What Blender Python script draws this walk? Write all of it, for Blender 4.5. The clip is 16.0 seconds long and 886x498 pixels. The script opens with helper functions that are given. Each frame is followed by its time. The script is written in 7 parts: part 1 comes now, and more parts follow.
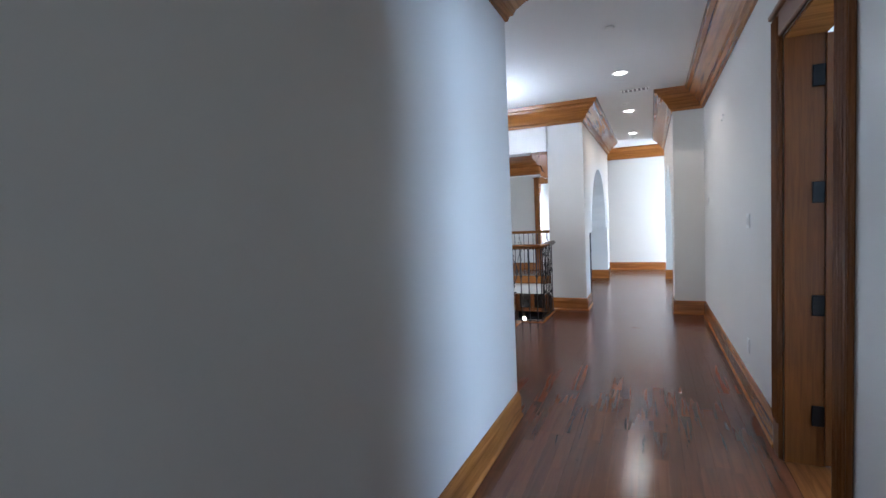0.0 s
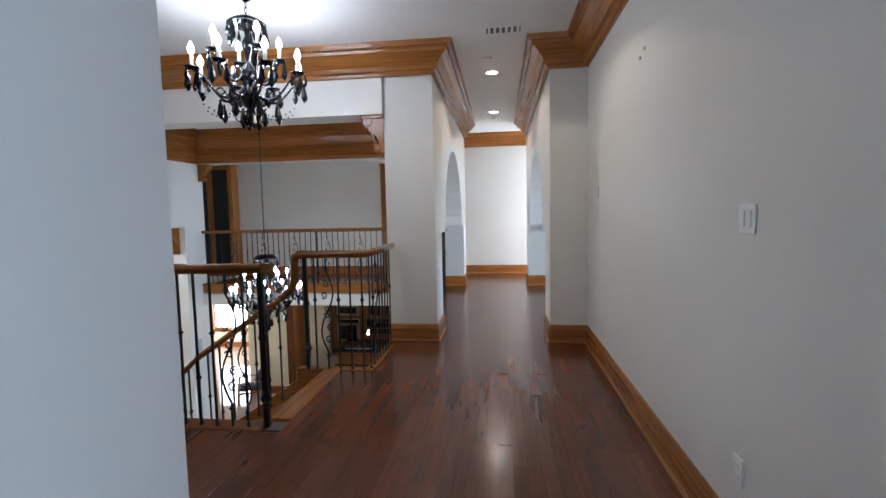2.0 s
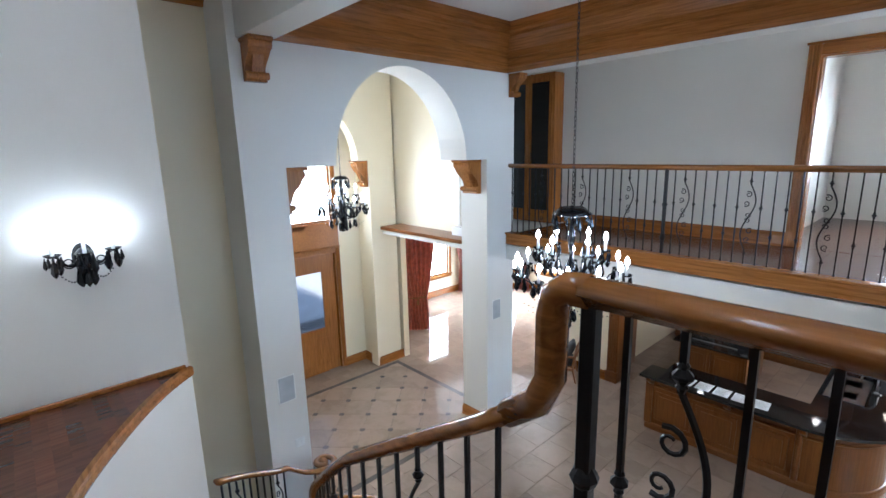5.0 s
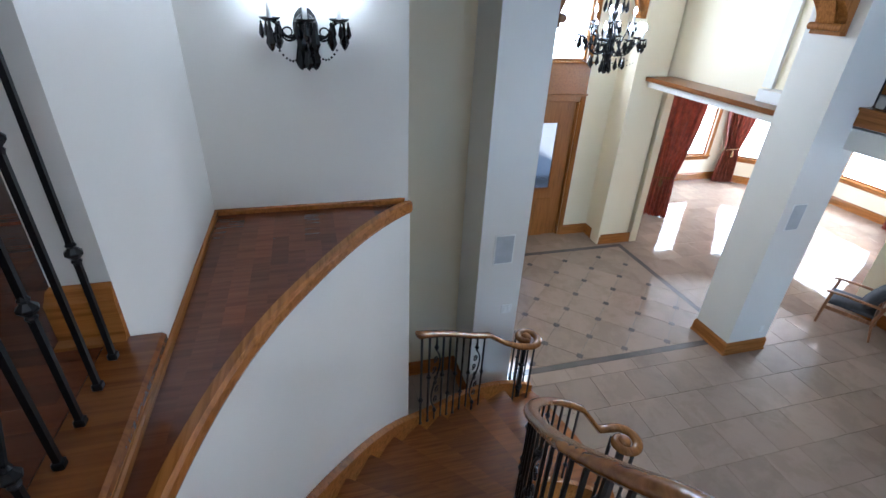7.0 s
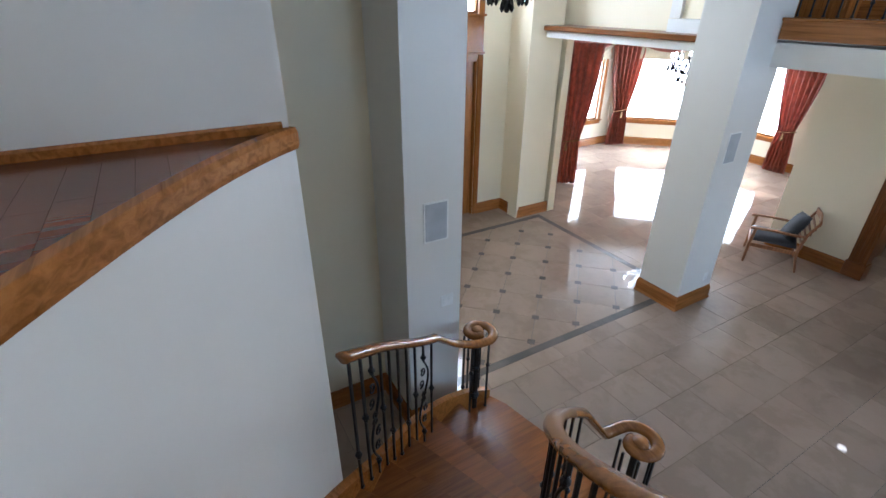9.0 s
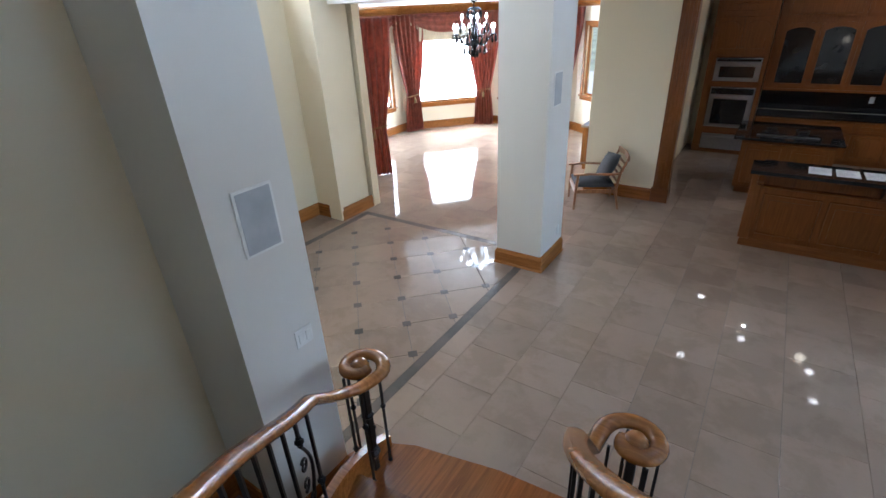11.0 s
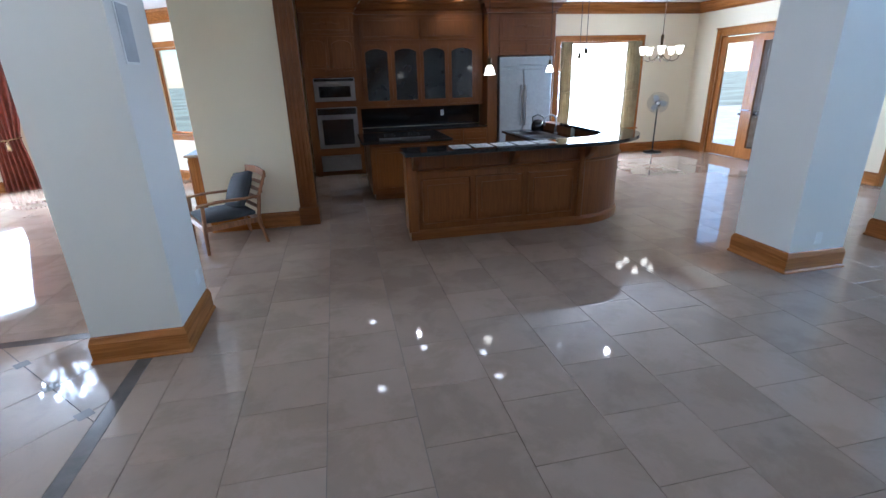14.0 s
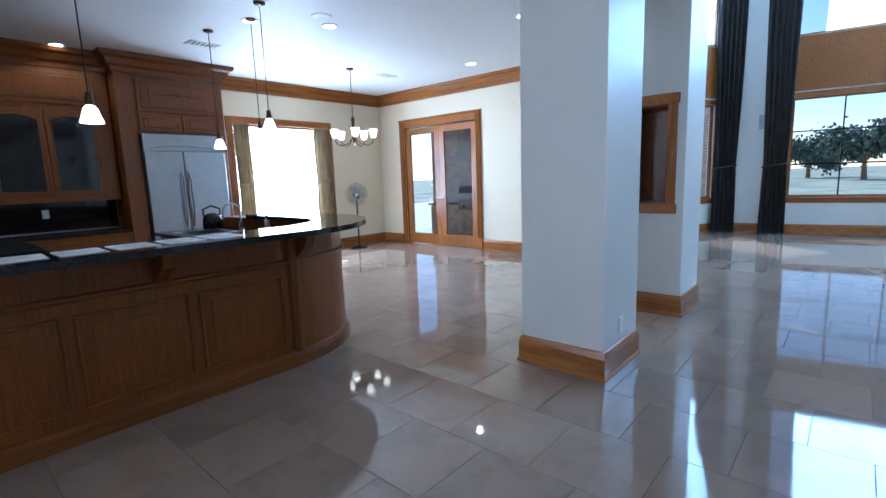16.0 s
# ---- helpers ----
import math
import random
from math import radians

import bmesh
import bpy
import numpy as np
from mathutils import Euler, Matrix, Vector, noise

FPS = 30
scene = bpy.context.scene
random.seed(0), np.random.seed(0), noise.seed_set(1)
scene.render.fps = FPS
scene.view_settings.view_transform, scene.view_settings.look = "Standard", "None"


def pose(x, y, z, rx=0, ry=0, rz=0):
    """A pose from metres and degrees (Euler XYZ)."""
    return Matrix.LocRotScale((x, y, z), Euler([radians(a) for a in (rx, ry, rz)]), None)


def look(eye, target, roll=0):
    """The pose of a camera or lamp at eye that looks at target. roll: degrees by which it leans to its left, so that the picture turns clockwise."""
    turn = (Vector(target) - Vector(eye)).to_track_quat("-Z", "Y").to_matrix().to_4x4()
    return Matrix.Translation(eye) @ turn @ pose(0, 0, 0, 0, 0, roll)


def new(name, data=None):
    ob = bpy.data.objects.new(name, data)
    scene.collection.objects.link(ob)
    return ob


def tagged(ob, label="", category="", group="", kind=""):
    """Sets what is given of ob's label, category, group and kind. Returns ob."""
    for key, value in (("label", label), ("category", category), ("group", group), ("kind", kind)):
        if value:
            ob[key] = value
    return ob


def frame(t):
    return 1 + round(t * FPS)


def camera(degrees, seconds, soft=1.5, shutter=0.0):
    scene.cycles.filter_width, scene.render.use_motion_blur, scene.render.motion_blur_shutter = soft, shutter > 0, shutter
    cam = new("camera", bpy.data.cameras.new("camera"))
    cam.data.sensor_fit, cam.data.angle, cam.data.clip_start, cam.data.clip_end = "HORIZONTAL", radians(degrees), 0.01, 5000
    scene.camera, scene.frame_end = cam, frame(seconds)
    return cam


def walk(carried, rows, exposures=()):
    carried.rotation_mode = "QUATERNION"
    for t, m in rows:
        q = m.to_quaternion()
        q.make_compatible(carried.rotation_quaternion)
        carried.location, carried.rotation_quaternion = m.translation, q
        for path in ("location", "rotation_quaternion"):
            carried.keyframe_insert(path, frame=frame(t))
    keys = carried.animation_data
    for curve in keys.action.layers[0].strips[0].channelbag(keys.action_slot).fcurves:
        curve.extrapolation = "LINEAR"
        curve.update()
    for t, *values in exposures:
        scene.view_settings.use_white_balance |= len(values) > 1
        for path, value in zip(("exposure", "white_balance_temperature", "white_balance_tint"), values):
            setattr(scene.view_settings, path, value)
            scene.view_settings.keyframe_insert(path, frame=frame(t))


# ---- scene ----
cam = camera(86.6, 16.0)
PATH = [
    (0, (0.03, -0.24, 1.528), (-0.781, 1.585, 1.41), -2.5),
    (0.5, (0.03, 0.351, 1.513), (-0.462, 2.284, 1.375), -2.1),
    (1, (-0.068, 0.983, 1.5), (-0.382, 2.954, 1.365), -1.8),
    (1.5, (-0.098, 1.6, 1.479), (-0.297, 3.585, 1.331), -1.9),
    (2, (-0.2, 2.24, 1.474), (-0.444, 4.219, 1.318), -1.2),
    (2.5, (-0.325, 2.832, 1.505), (-0.655, 4.798, 1.339), -0.8),
    (3, (-0.466, 3.417, 1.521), (-0.947, 5.349, 1.335), -1.5),
    (3.5, (-0.696, 3.999, 1.529), (-1.434, 5.846, 1.318), -1.3),
    (4, (-0.862, 4.636, 1.487), (-1.794, 6.392, 1.263), -2.1),
    (4.5, (-1.153, 5.138, 1.455), (-2.305, 6.751, 1.19), -2.4),
    (5, (-1.52, 5.538, 1.418), (-2.967, 6.857, 1.009), -1.3),
    (5.2, (-1.649, 5.672, 1.386), (-3.21, 6.822, 0.893), -0.8),
    (7.3, (-2.902, 5.844, 0.853), (-4.582, 6.331, -0.116), 2.7),
    (7.5, (-2.988, 5.866, 0.773), (-4.66, 6.375, -0.2), 2.3),
    (8, (-3.233, 5.89, 0.555), (-4.876, 6.49, -0.414), 1.2),
    (8.5, (-3.51, 5.946, 0.384), (-5.097, 6.685, -0.582), 0.8),
    (9, (-3.765, 6.012, 0.171), (-5.293, 6.899, -0.766), 0.4),
    (9.2, (-3.894, 6.037, 0.108), (-5.379, 7.003, -0.82), 0.3),
    (11.3, (-4.829, 6.545, -0.609), (-5.758, 8.077, -1.499), -3.1),
    (11.5, (-4.903, 6.648, -0.695), (-5.761, 8.229, -1.57), -3.0),
    (12, (-5.083, 6.854, -0.879), (-5.758, 8.543, -1.71), -2.4),
    (12.5, (-5.201, 7.101, -1.073), (-5.668, 8.867, -1.888), -2.9),
    (13, (-5.346, 7.357, -1.274), (-5.628, 9.168, -2.075), -2.7),
    (13.5, (-5.395, 7.63, -1.423), (-5.438, 9.473, -2.197), -2.8),
    (14, (-5.422, 7.886, -1.589), (-5.038, 9.723, -2.278), -1.7),
    (14.5, (-5.248, 8.235, -1.795), (-4.352, 9.939, -2.337), -2.2),
    (15, (-5.05, 8.759, -1.996), (-3.848, 10.29, -2.458), -2.4),
    (15.5, (-4.773, 9.374, -2.048), (-3.367, 10.737, -2.454), -2.0),
    (16, (-4.422, 9.98, -2.015), (-2.942, 11.291, -2.315), -2.0),
]
EXPOSURES = [(0, 0.65, 5600, 14), (1.0, 0.3, 5950, 15), (2.0, 0.27, 6100, 15), (2.6, 0.15, 6300, 14), (4.0, 0.35, 6000, 12), (5.0, 0.55, 5700, 12), (7.5, 0.25, 5500, 12), (9.0, 0.28, 5600, 12), (11.5, 0.3, 5700, 12), (12.5, 0.1, 5100, 12), (13.5, 0.05, 5000, 12), (14.5, 0.35, 5300, 11), (15.0, 0.15, 5100, 10), (16.0, 0.0, 4900, 10)]
walk(cam, [(t, look(eye, target, roll)) for t, eye, target, roll in PATH], EXPOSURES)

# ---------- world, sun and exposure ----------
G = -3.42          # ground floor level; the upper floor is z = 0
CEIL = 3.27        # upper ceiling
KCEIL = -0.20      # kitchen ceiling
world = bpy.data.worlds.new("world")
scene.world = world
world.use_nodes = True
wn = world.node_tree
sky = wn.nodes.new("ShaderNodeTexSky")
sky.sky_type = "NISHITA"
sky.sun_disc = False
sky.sun_elevation = radians(41)
sky.sun_rotation = radians(43)
sky.dust_density = 0.3
wn.links.new(sky.outputs["Color"], wn.nodes["Background"].inputs["Color"])
wn.nodes["Background"].inputs["Strength"].default_value = 0.15


def lamp(name, kind, m, energy, color=(1, 1, 1), size=None, size_y=None, angle=None, radius=None):
    data = bpy.data.lights.new(name, kind)
    data.energy, data.color = energy, color
    if kind == "AREA":
        data.shape, data.size, data.size_y = "RECTANGLE", size, size_y or size
    if kind == "SUN":
        data.angle = angle
    if kind in ("POINT", "SPOT"):
        data.shadow_soft_size = radius or 0.05
    ob = new(name, data)
    ob.matrix_world = m
    return ob


lamp("sun", "SUN", look((13.66, 14.6, 17.4), (0, 0, 0)), 5.0, (1.0, 0.95, 0.86), angle=radians(0.6))
SKYC = (0.50, 0.75, 1.0)
WARMD = (0.86, 0.94, 1.0)
# daylight through the real window openings; the hall back lamp is an added fill
def opening_light(name, x, y, z, tx, ty, tz, w, h, energy, color):
    lamp(name, "AREA", look((x, y, z), (tx, ty, tz)), energy, color, w, h)


opening_light("window_light_living_a", 7.95, 9.6, 1.7, 0, 8.0, -0.6, 2.1, 2.3, 265, SKYC)
opening_light("window_light_living_b", 7.95, 7.2, 1.7, 0, 8.6, -0.6, 2.0, 2.3, 215, SKYC)
opening_light("window_light_living_c", 6.85, 12.9, 1.7, 2, 9.5, -1.2, 1.3, 2.3, 130, SKYC)
opening_light("window_light_dining_a", -13.14, 15.52, -1.85, -9, 15.52, -1.85, 1.5, 1.7, 100, WARMD)
opening_light("window_light_dining_b", -12.27, 17.72, -1.85, -9.6, 15.0, -1.85, 1.75, 1.7, 140, WARMD)
opening_light("window_light_dining_c", -10.12, 18.64, -1.85, -10.12, 15, -1.85, 1.7, 1.7, 130, WARMD)
opening_light("window_light_kitchen", 0.51, 18.3, -1.9, 0.51, 14, -1.9, 1.95, 1.8, 210, WARMD)
opening_light("window_light_transom", -10.72, 9.92, 0.64, -7, 9.92, 0.64, 1.3, 1.26, 70, WARMD)
opening_light("window_light_hall_end", 2.7, 12.7, 1.45, -0.5, 12.7, 1.45, 1.15, 1.85, 75, WARMD)
opening_light("window_light_side_room", 4.1, 2.9, 1.55, 0.5, 2.9, 1.55, 1.75, 1.65, 80, (0.58, 0.78, 1.0))
# added fill lamp behind the camera's start; no window is known there
opening_light("fill_light_hall_back", -0.1, -3.1, 1.6, -0.1, 0, 1.6, 1.2, 1.6, 9, (0.8, 0.9, 1.0))
opening_light("window_light_balcony_room", -1.65, 17.1, 1.5, -1.65, 14, 1.5, 0.85, 1.45, 110, WARMD)

# lit fittings
LED = (0.82, 0.92, 1.0)
lamp("lamp_chandelier_stair", "POINT", pose(-2.24, 5.99, 2.72), 46, LED, radius=0.3)
lamp("lamp_chandelier_great", "POINT", pose(-4.18, 9.78, 0.35), 11, LED, radius=0.45)
lamp("lamp_chandelier_foyer", "POINT", pose(-8.9, 9.86, 0.75), 35, LED, radius=0.3)
lamp("lamp_chandelier_dining", "POINT", pose(-10.03, 15.46, -0.8), 30, LED, radius=0.3)
lamp("lamp_sconce", "POINT", pose(-5.3, 5.84, 1.0), 2.0, LED, radius=0.1)
for x, y in ((-0.29, 6.13), (-0.29, 8.54), (-0.3, 11.0)):
    lamp("lamp_downlight_hall", "SPOT", pose(x, y, 3.24), 27, (1, 0.86, 0.68), radius=0.07).data.spot_size = radians(130)
for x, y in ((-4.2, 16.4), (-0.84, 14.82), (1.95, 14.87), (-2.91, 17.5)):
    lamp("lamp_downlight_kitchen", "SPOT", pose(x, y, -0.23), 9, (1, 0.93, 0.82), radius=0.04).data.spot_size = radians(130)

# ---------- materials ----------
def mat_new(name):
    m = bpy.data.materials.new(name)
    m.use_nodes = True
    return m, m.node_tree, m.node_tree.nodes["Principled BSDF"]


def nd(t, kind, **kw):
    n = t.nodes.new(kind)
    for k, v in kw.items():
        n.inputs[k].default_value = v
    return n


def coords(t, scale=(1, 1, 1), space="Object"):
    tc = t.nodes.new("ShaderNodeTexCoord")
    mp = t.nodes.new("ShaderNodeMapping")
    mp.inputs["Scale"].default_value = scale
    t.links.new(tc.outputs[space], mp.inputs["Vector"])
    return mp.outputs["Vector"]


def world_coords(t, scale=(1, 1, 1)):
    g = t.nodes.new("ShaderNodeNewGeometry")
    mp = t.nodes.new("ShaderNodeMapping")
    mp.inputs["Scale"].default_value = scale
    t.links.new(g.outputs["Position"], mp.inputs["Vector"])
    return mp.outputs["Vector"]


def ramp(t, fac, stops):
    r = t.nodes.new("ShaderNodeValToRGB")
    el = r.color_ramp.elements
    while len(el) < len(stops):
        el.new(0.5)
    for e, (p, c) in zip(el, stops):
        e.position, e.color = p, (*c, 1)
    t.links.new(fac, r.inputs["Fac"])
    return r.outputs["Color"]


def bump(t, bsdf, height, strength=0.1, distance=0.01):
    b = t.nodes.new("ShaderNodeBump")
    b.inputs["Strength"].default_value, b.inputs["Distance"].default_value = strength, distance
    t.links.new(height, b.inputs["Height"])
    t.links.new(b.outputs["Normal"], bsdf.inputs["Normal"])


def mix_rgb(t, mode, fac, a, b):
    m = t.nodes.new("ShaderNodeMix")
    m.data_type, m.blend_type = "RGBA", mode
    if isinstance(fac, (int, float)):
        m.inputs[0].default_value = fac
    else:
        t.links.new(fac, m.inputs[0])
    for sock, v in ((m.inputs[6], a), (m.inputs[7], b)):
        if isinstance(v, tuple):
            sock.default_value = (*v, 1)
        else:
            t.links.new(v, sock)
    return m.outputs[2]


def plain(name, color, rough=0.5, metal=0.0, noise_amt=0.12, noise_scale=6.0, bump_s=0.05, bump_scale=150.0, coat=0.0, spec=0.5):
    m, t, b = mat_new(name)
    v = world_coords(t)
    n = nd(t, "ShaderNodeTexNoise", Scale=noise_scale, Detail=4.0)
    t.links.new(v, n.inputs["Vector"])
    lo = tuple(c * (1 - noise_amt) for c in color)
    hi = tuple(min(1, c * (1 + noise_amt)) for c in color)
    t.links.new(ramp(t, n.outputs["Fac"], [(0.3, lo), (0.7, hi)]), b.inputs["Base Color"])
    b.inputs["Roughness"].default_value, b.inputs["Metallic"].default_value = rough, metal
    b.inputs["Coat Weight"].default_value = coat
    b.inputs["Specular IOR Level"].default_value = spec
    if bump_s:
        n2 = nd(t, "ShaderNodeTexNoise", Scale=bump_scale, Detail=2.0)
        t.links.new(v, n2.inputs["Vector"])
        bump(t, b, n2.outputs["Fac"], bump_s, 0.002)
    return m


def wood(name, dark, light, axis=0, rough=0.3, grain=1.0, per_piece=False, spec=0.5):
    """Varnished wood with its grain along one axis of the object."""
    m, t, b = mat_new(name)
    sc = [38.0 * grain] * 3
    sc[axis] = 1.6 * grain
    v = coords(t, tuple(sc)) if per_piece else world_coords(t, tuple(sc))
    src = v
    if per_piece:
        info = t.nodes.new("ShaderNodeObjectInfo")
        geo = t.nodes.new("ShaderNodeNewGeometry")
        add = t.nodes.new("ShaderNodeMath")
        add.operation = "ADD"
        t.links.new(info.outputs["Random"], add.inputs[0])
        t.links.new(geo.outputs["Random Per Island"], add.inputs[1])
        fr = t.nodes.new("ShaderNodeMath")
        fr.operation = "FRACT"
        t.links.new(add.outputs[0], fr.inputs[0])
        va = t.nodes.new("ShaderNodeVectorMath")
        va.operation = "ADD"
        sc2 = t.nodes.new("ShaderNodeVectorMath")
        sc2.operation = "SCALE"
        sc2.inputs[0].default_value = (37, 53, 11)
        t.links.new(fr.outputs[0], sc2.inputs["Scale"])
        t.links.new(v, va.inputs[0])
        t.links.new(sc2.outputs[0], va.inputs[1])
        src = va.outputs[0]
    n1 = nd(t, "ShaderNodeTexNoise", Scale=1.0, Detail=6.0, Roughness=0.6, Distortion=0.8)
    t.links.new(src, n1.inputs["Vector"])
    n2 = nd(t, "ShaderNodeTexNoise", Scale=0.9, Detail=2.0)
    t.links.new(world_coords(t, (1.3, 1.3, 1.3)), n2.inputs["Vector"])
    col = ramp(t, n1.outputs["Fac"], [(0.28, dark), (0.62, light), (0.8, tuple(0.5 * (a + c) for a, c in zip(dark, light)))])
    col = mix_rgb(t, "MULTIPLY", 0.35, col, ramp(t, n2.outputs["Fac"], [(0.3, (0.62, 0.6, 0.58)), (0.7, (1, 1, 1))]))
    if per_piece:
        col = mix_rgb(t, "MULTIPLY", 0.85, col, ramp(t, fr.outputs[0], [(0.0, (0.66, 0.63, 0.63)), (0.35, (0.88, 0.85, 0.84)), (0.7, (1.0, 0.97, 0.94)), (1.0, (1.28, 1.16, 1.08))]))
    t.links.new(col, b.inputs["Base Color"])
    b.inputs["Roughness"].default_value = rough
    b.inputs["Specular IOR Level"].default_value = spec
    bump(t, b, n1.outputs["Fac"], 0.02 if per_piece else 0.06, 0.002)
    return m


M_WALL = plain("wall_paint", (0.71, 0.69, 0.64), 0.42, noise_amt=0.03, noise_scale=0.8, bump_s=0.08, bump_scale=220)
M_CREAM = plain("cream_paint", (0.78, 0.69, 0.51), 0.5, noise_amt=0.03, noise_scale=0.8, bump_s=0.08, bump_scale=220)
M_CEIL = plain("ceiling_paint", (0.76, 0.76, 0.74), 0.6, noise_amt=0.02, noise_scale=0.6, bump_s=0.1, bump_scale=120)
HD, HL = (0.19, 0.062, 0.010), (0.38, 0.145, 0.032)
M_WX = wood("oak_x", HD, HL, 0, 0.24, spec=0.4)
M_WY = wood("oak_y", HD, HL, 1, 0.24, spec=0.4)
M_WZ = wood("oak_z", HD, HL, 2, 0.26, grain=1.4, spec=0.4)
M_DX = wood("cabinet_x", (0.125, 0.037, 0.006), (0.215, 0.072, 0.014), 0, 0.3, grain=1.7, spec=0.35)
M_DZ = wood("cabinet_z", (0.125, 0.037, 0.006), (0.215, 0.072, 0.014), 2, 0.3, grain=1.7, spec=0.35)
M_STAIR = wood("stair_oak", (0.14, 0.044, 0.010), (0.29, 0.10, 0.024), 1, 0.2, per_piece=True)
M_PLANK = wood("floor_strip", (0.10, 0.031, 0.013), (0.165, 0.054, 0.023), 1, 0.19, per_piece=True, grain=0.8)
M_RAIL = wood("handrail_oak", (0.14, 0.047, 0.009), (0.31, 0.12, 0.027), 0, 0.2, grain=0.6)
M_IRON = plain("black_iron", (0.012, 0.012, 0.013), 0.38, 0.6, bump_s=0.15, bump_scale=90)
M_GRANITE = plain("black_granite", (0.012, 0.012, 0.013), 0.06, noise_amt=0.8, noise_scale=160, bump_s=0)
M_STEEL = plain("brushed_steel", (0.33, 0.33, 0.335), 0.28, 1.0, noise_amt=0.06, noise_scale=20, bump_s=0.02)
M_BLACKGLASS = plain("dark_glass", (0.012, 0.013, 0.014), 0.08, bump_s=0)
M_WHITE = plain("white_plastic", (0.78, 0.78, 0.75), 0.4, bump_s=0)
M_GREY = plain("speaker_grey", (0.42, 0.44, 0.46), 0.6, bump_s=0.2, bump_scale=400)
M_RED = plain("red_silk", (0.27, 0.068, 0.038), 0.36, noise_amt=0.3, noise_scale=9, bump_s=0.1, bump_scale=60)
M_OLIVE = plain("dark_drape", (0.055, 0.05, 0.042), 0.75, noise_amt=0.2, bump_s=0.1)
M_SHEER = plain("cream_trim", (0.50, 0.42, 0.28), 0.7)
M_CORD = plain("gold_cord", (0.22, 0.13, 0.05), 0.6)
M_TAN = plain("tan_drape", (0.26, 0.21, 0.13), 0.8, noise_amt=0.15)
M_CUSHION = plain("charcoal_cloth", (0.05, 0.053, 0.06), 0.9, noise_amt=0.2, bump_s=0.4, bump_scale=300)
M_PAPER = plain("paper", (0.75, 0.77, 0.8), 0.6, bump_s=0)
M_GLOSSBLACK = plain("black_crystal", (0.004, 0.0045, 0.006), 0.12, bump_s=0, noise_amt=0.0, spec=0.35)
M_BRASS = plain("bronze", (0.10, 0.065, 0.03), 0.35, 0.9)
M_LAWN = plain("lawn", (0.30, 0.33, 0.24), 0.9, noise_amt=0.4, noise_scale=0.3)
M_PATIO = plain("patio_stone", (0.56, 0.56, 0.55), 0.8, noise_amt=0.15, noise_scale=2)
M_BRICK = plain("pale_brick", (0.40, 0.34, 0.28), 0.85, noise_amt=0.3, noise_scale=7)
M_LEAF = plain("leaves", (0.12, 0.155, 0.12), 0.7, noise_amt=0.5, noise_scale=3)


def emit_mat(name, color, strength):
    m, t, b = mat_new(name)
    b.inputs["Base Color"].default_value = (0.8, 0.8, 0.8, 1)
    b.inputs["Emission Color"].default_value = (*color, 1)
    b.inputs["Emission Strength"].default_value = strength
    return m


M_BULB = emit_mat("lit_bulb", (0.86, 0.94, 1.0), 60)
M_CAN = emit_mat("lit_downlight", (1.0, 0.96, 0.9), 14)
M_SHADE = emit_mat("lit_frosted_shade", (1.0, 0.87, 0.66), 5)


def glass_mat(name, tint=(1, 1, 1), rough=0.0):
    m, t, b = mat_new(name)
    b.inputs["Base Color"].default_value = (*tint, 1)
    b.inputs["Transmission Weight"].default_value = 1.0
    b.inputs["Roughness"].default_value = rough
    b.inputs["IOR"].default_value = 1.1
    return m


M_GLASS = glass_mat("window_glass")
M_FROST = glass_mat("leaded_glass", (0.95, 0.97, 1.0), 0.25)


def marble(name, base, vein, rough=0.04, per_piece=True):
    m, t, b = mat_new(name)
    v = world_coords(t)
    info = t.nodes.new("ShaderNodeObjectInfo")
    geo = t.nodes.new("ShaderNodeNewGeometry")
    add = t.nodes.new("ShaderNodeMath")
    add.operation = "ADD"
    t.links.new(info.outputs["Random"], add.inputs[0])
    t.links.new(geo.outputs["Random Per Island"], add.inputs[1])
    fr = t.nodes.new("ShaderNodeMath")
    fr.operation = "FRACT"
    t.links.new(add.outputs[0], fr.inputs[0])
    n1 = nd(t, "ShaderNodeTexNoise", Scale=2.3, Detail=8.0, Roughness=0.66, Distortion=0.35)
    sh = t.nodes.new("ShaderNodeVectorMath")
    sh.operation = "SCALE"
    sh.inputs[0].default_value = (9, 5, 7)
    t.links.new(fr.outputs[0], sh.inputs["Scale"])
    va = t.nodes.new("ShaderNodeVectorMath")
    va.operation = "ADD"
    t.links.new(v, va.inputs[0])
    t.links.new(sh.outputs[0], va.inputs[1])
    t.links.new(va.outputs[0], n1.inputs["Vector"])
    dk = tuple(c * 0.9 for c in base)
    col = ramp(t, n1.outputs["Fac"], [(0.28, dk), (0.42, vein), (0.52, base), (0.66, tuple(min(1, c * 1.05) for c in base)), (0.8, vein)])
    col = mix_rgb(t, "MULTIPLY", 0.9, col, ramp(t, fr.outputs[0], [(0.0, (0.86, 0.85, 0.84)), (0.5, (0.97, 0.96, 0.95)), (1.0, (1.06, 1.05, 1.04))]))
    t.links.new(col, b.inputs["Base Color"])
    n3 = nd(t, "ShaderNodeTexNoise", Scale=3.0, Detail=3.0)
    t.links.new(v, n3.inputs["Vector"])
    rr = t.nodes.new("ShaderNodeMapRange")
    rr.inputs["To Min"].default_value, rr.inputs["To Max"].default_value = rough * 0.6, rough * 1.9
    t.links.new(n3.outputs["Fac"], rr.inputs["Value"])
    t.links.new(rr.outputs["Result"], b.inputs["Roughness"])
    n2 = nd(t, "ShaderNodeTexNoise", Scale=2.5, Detail=1.0)
    t.links.new(v, n2.inputs["Vector"])
    bump(t, b, n2.outputs["Fac"], 0.05, 0.01)
    return m


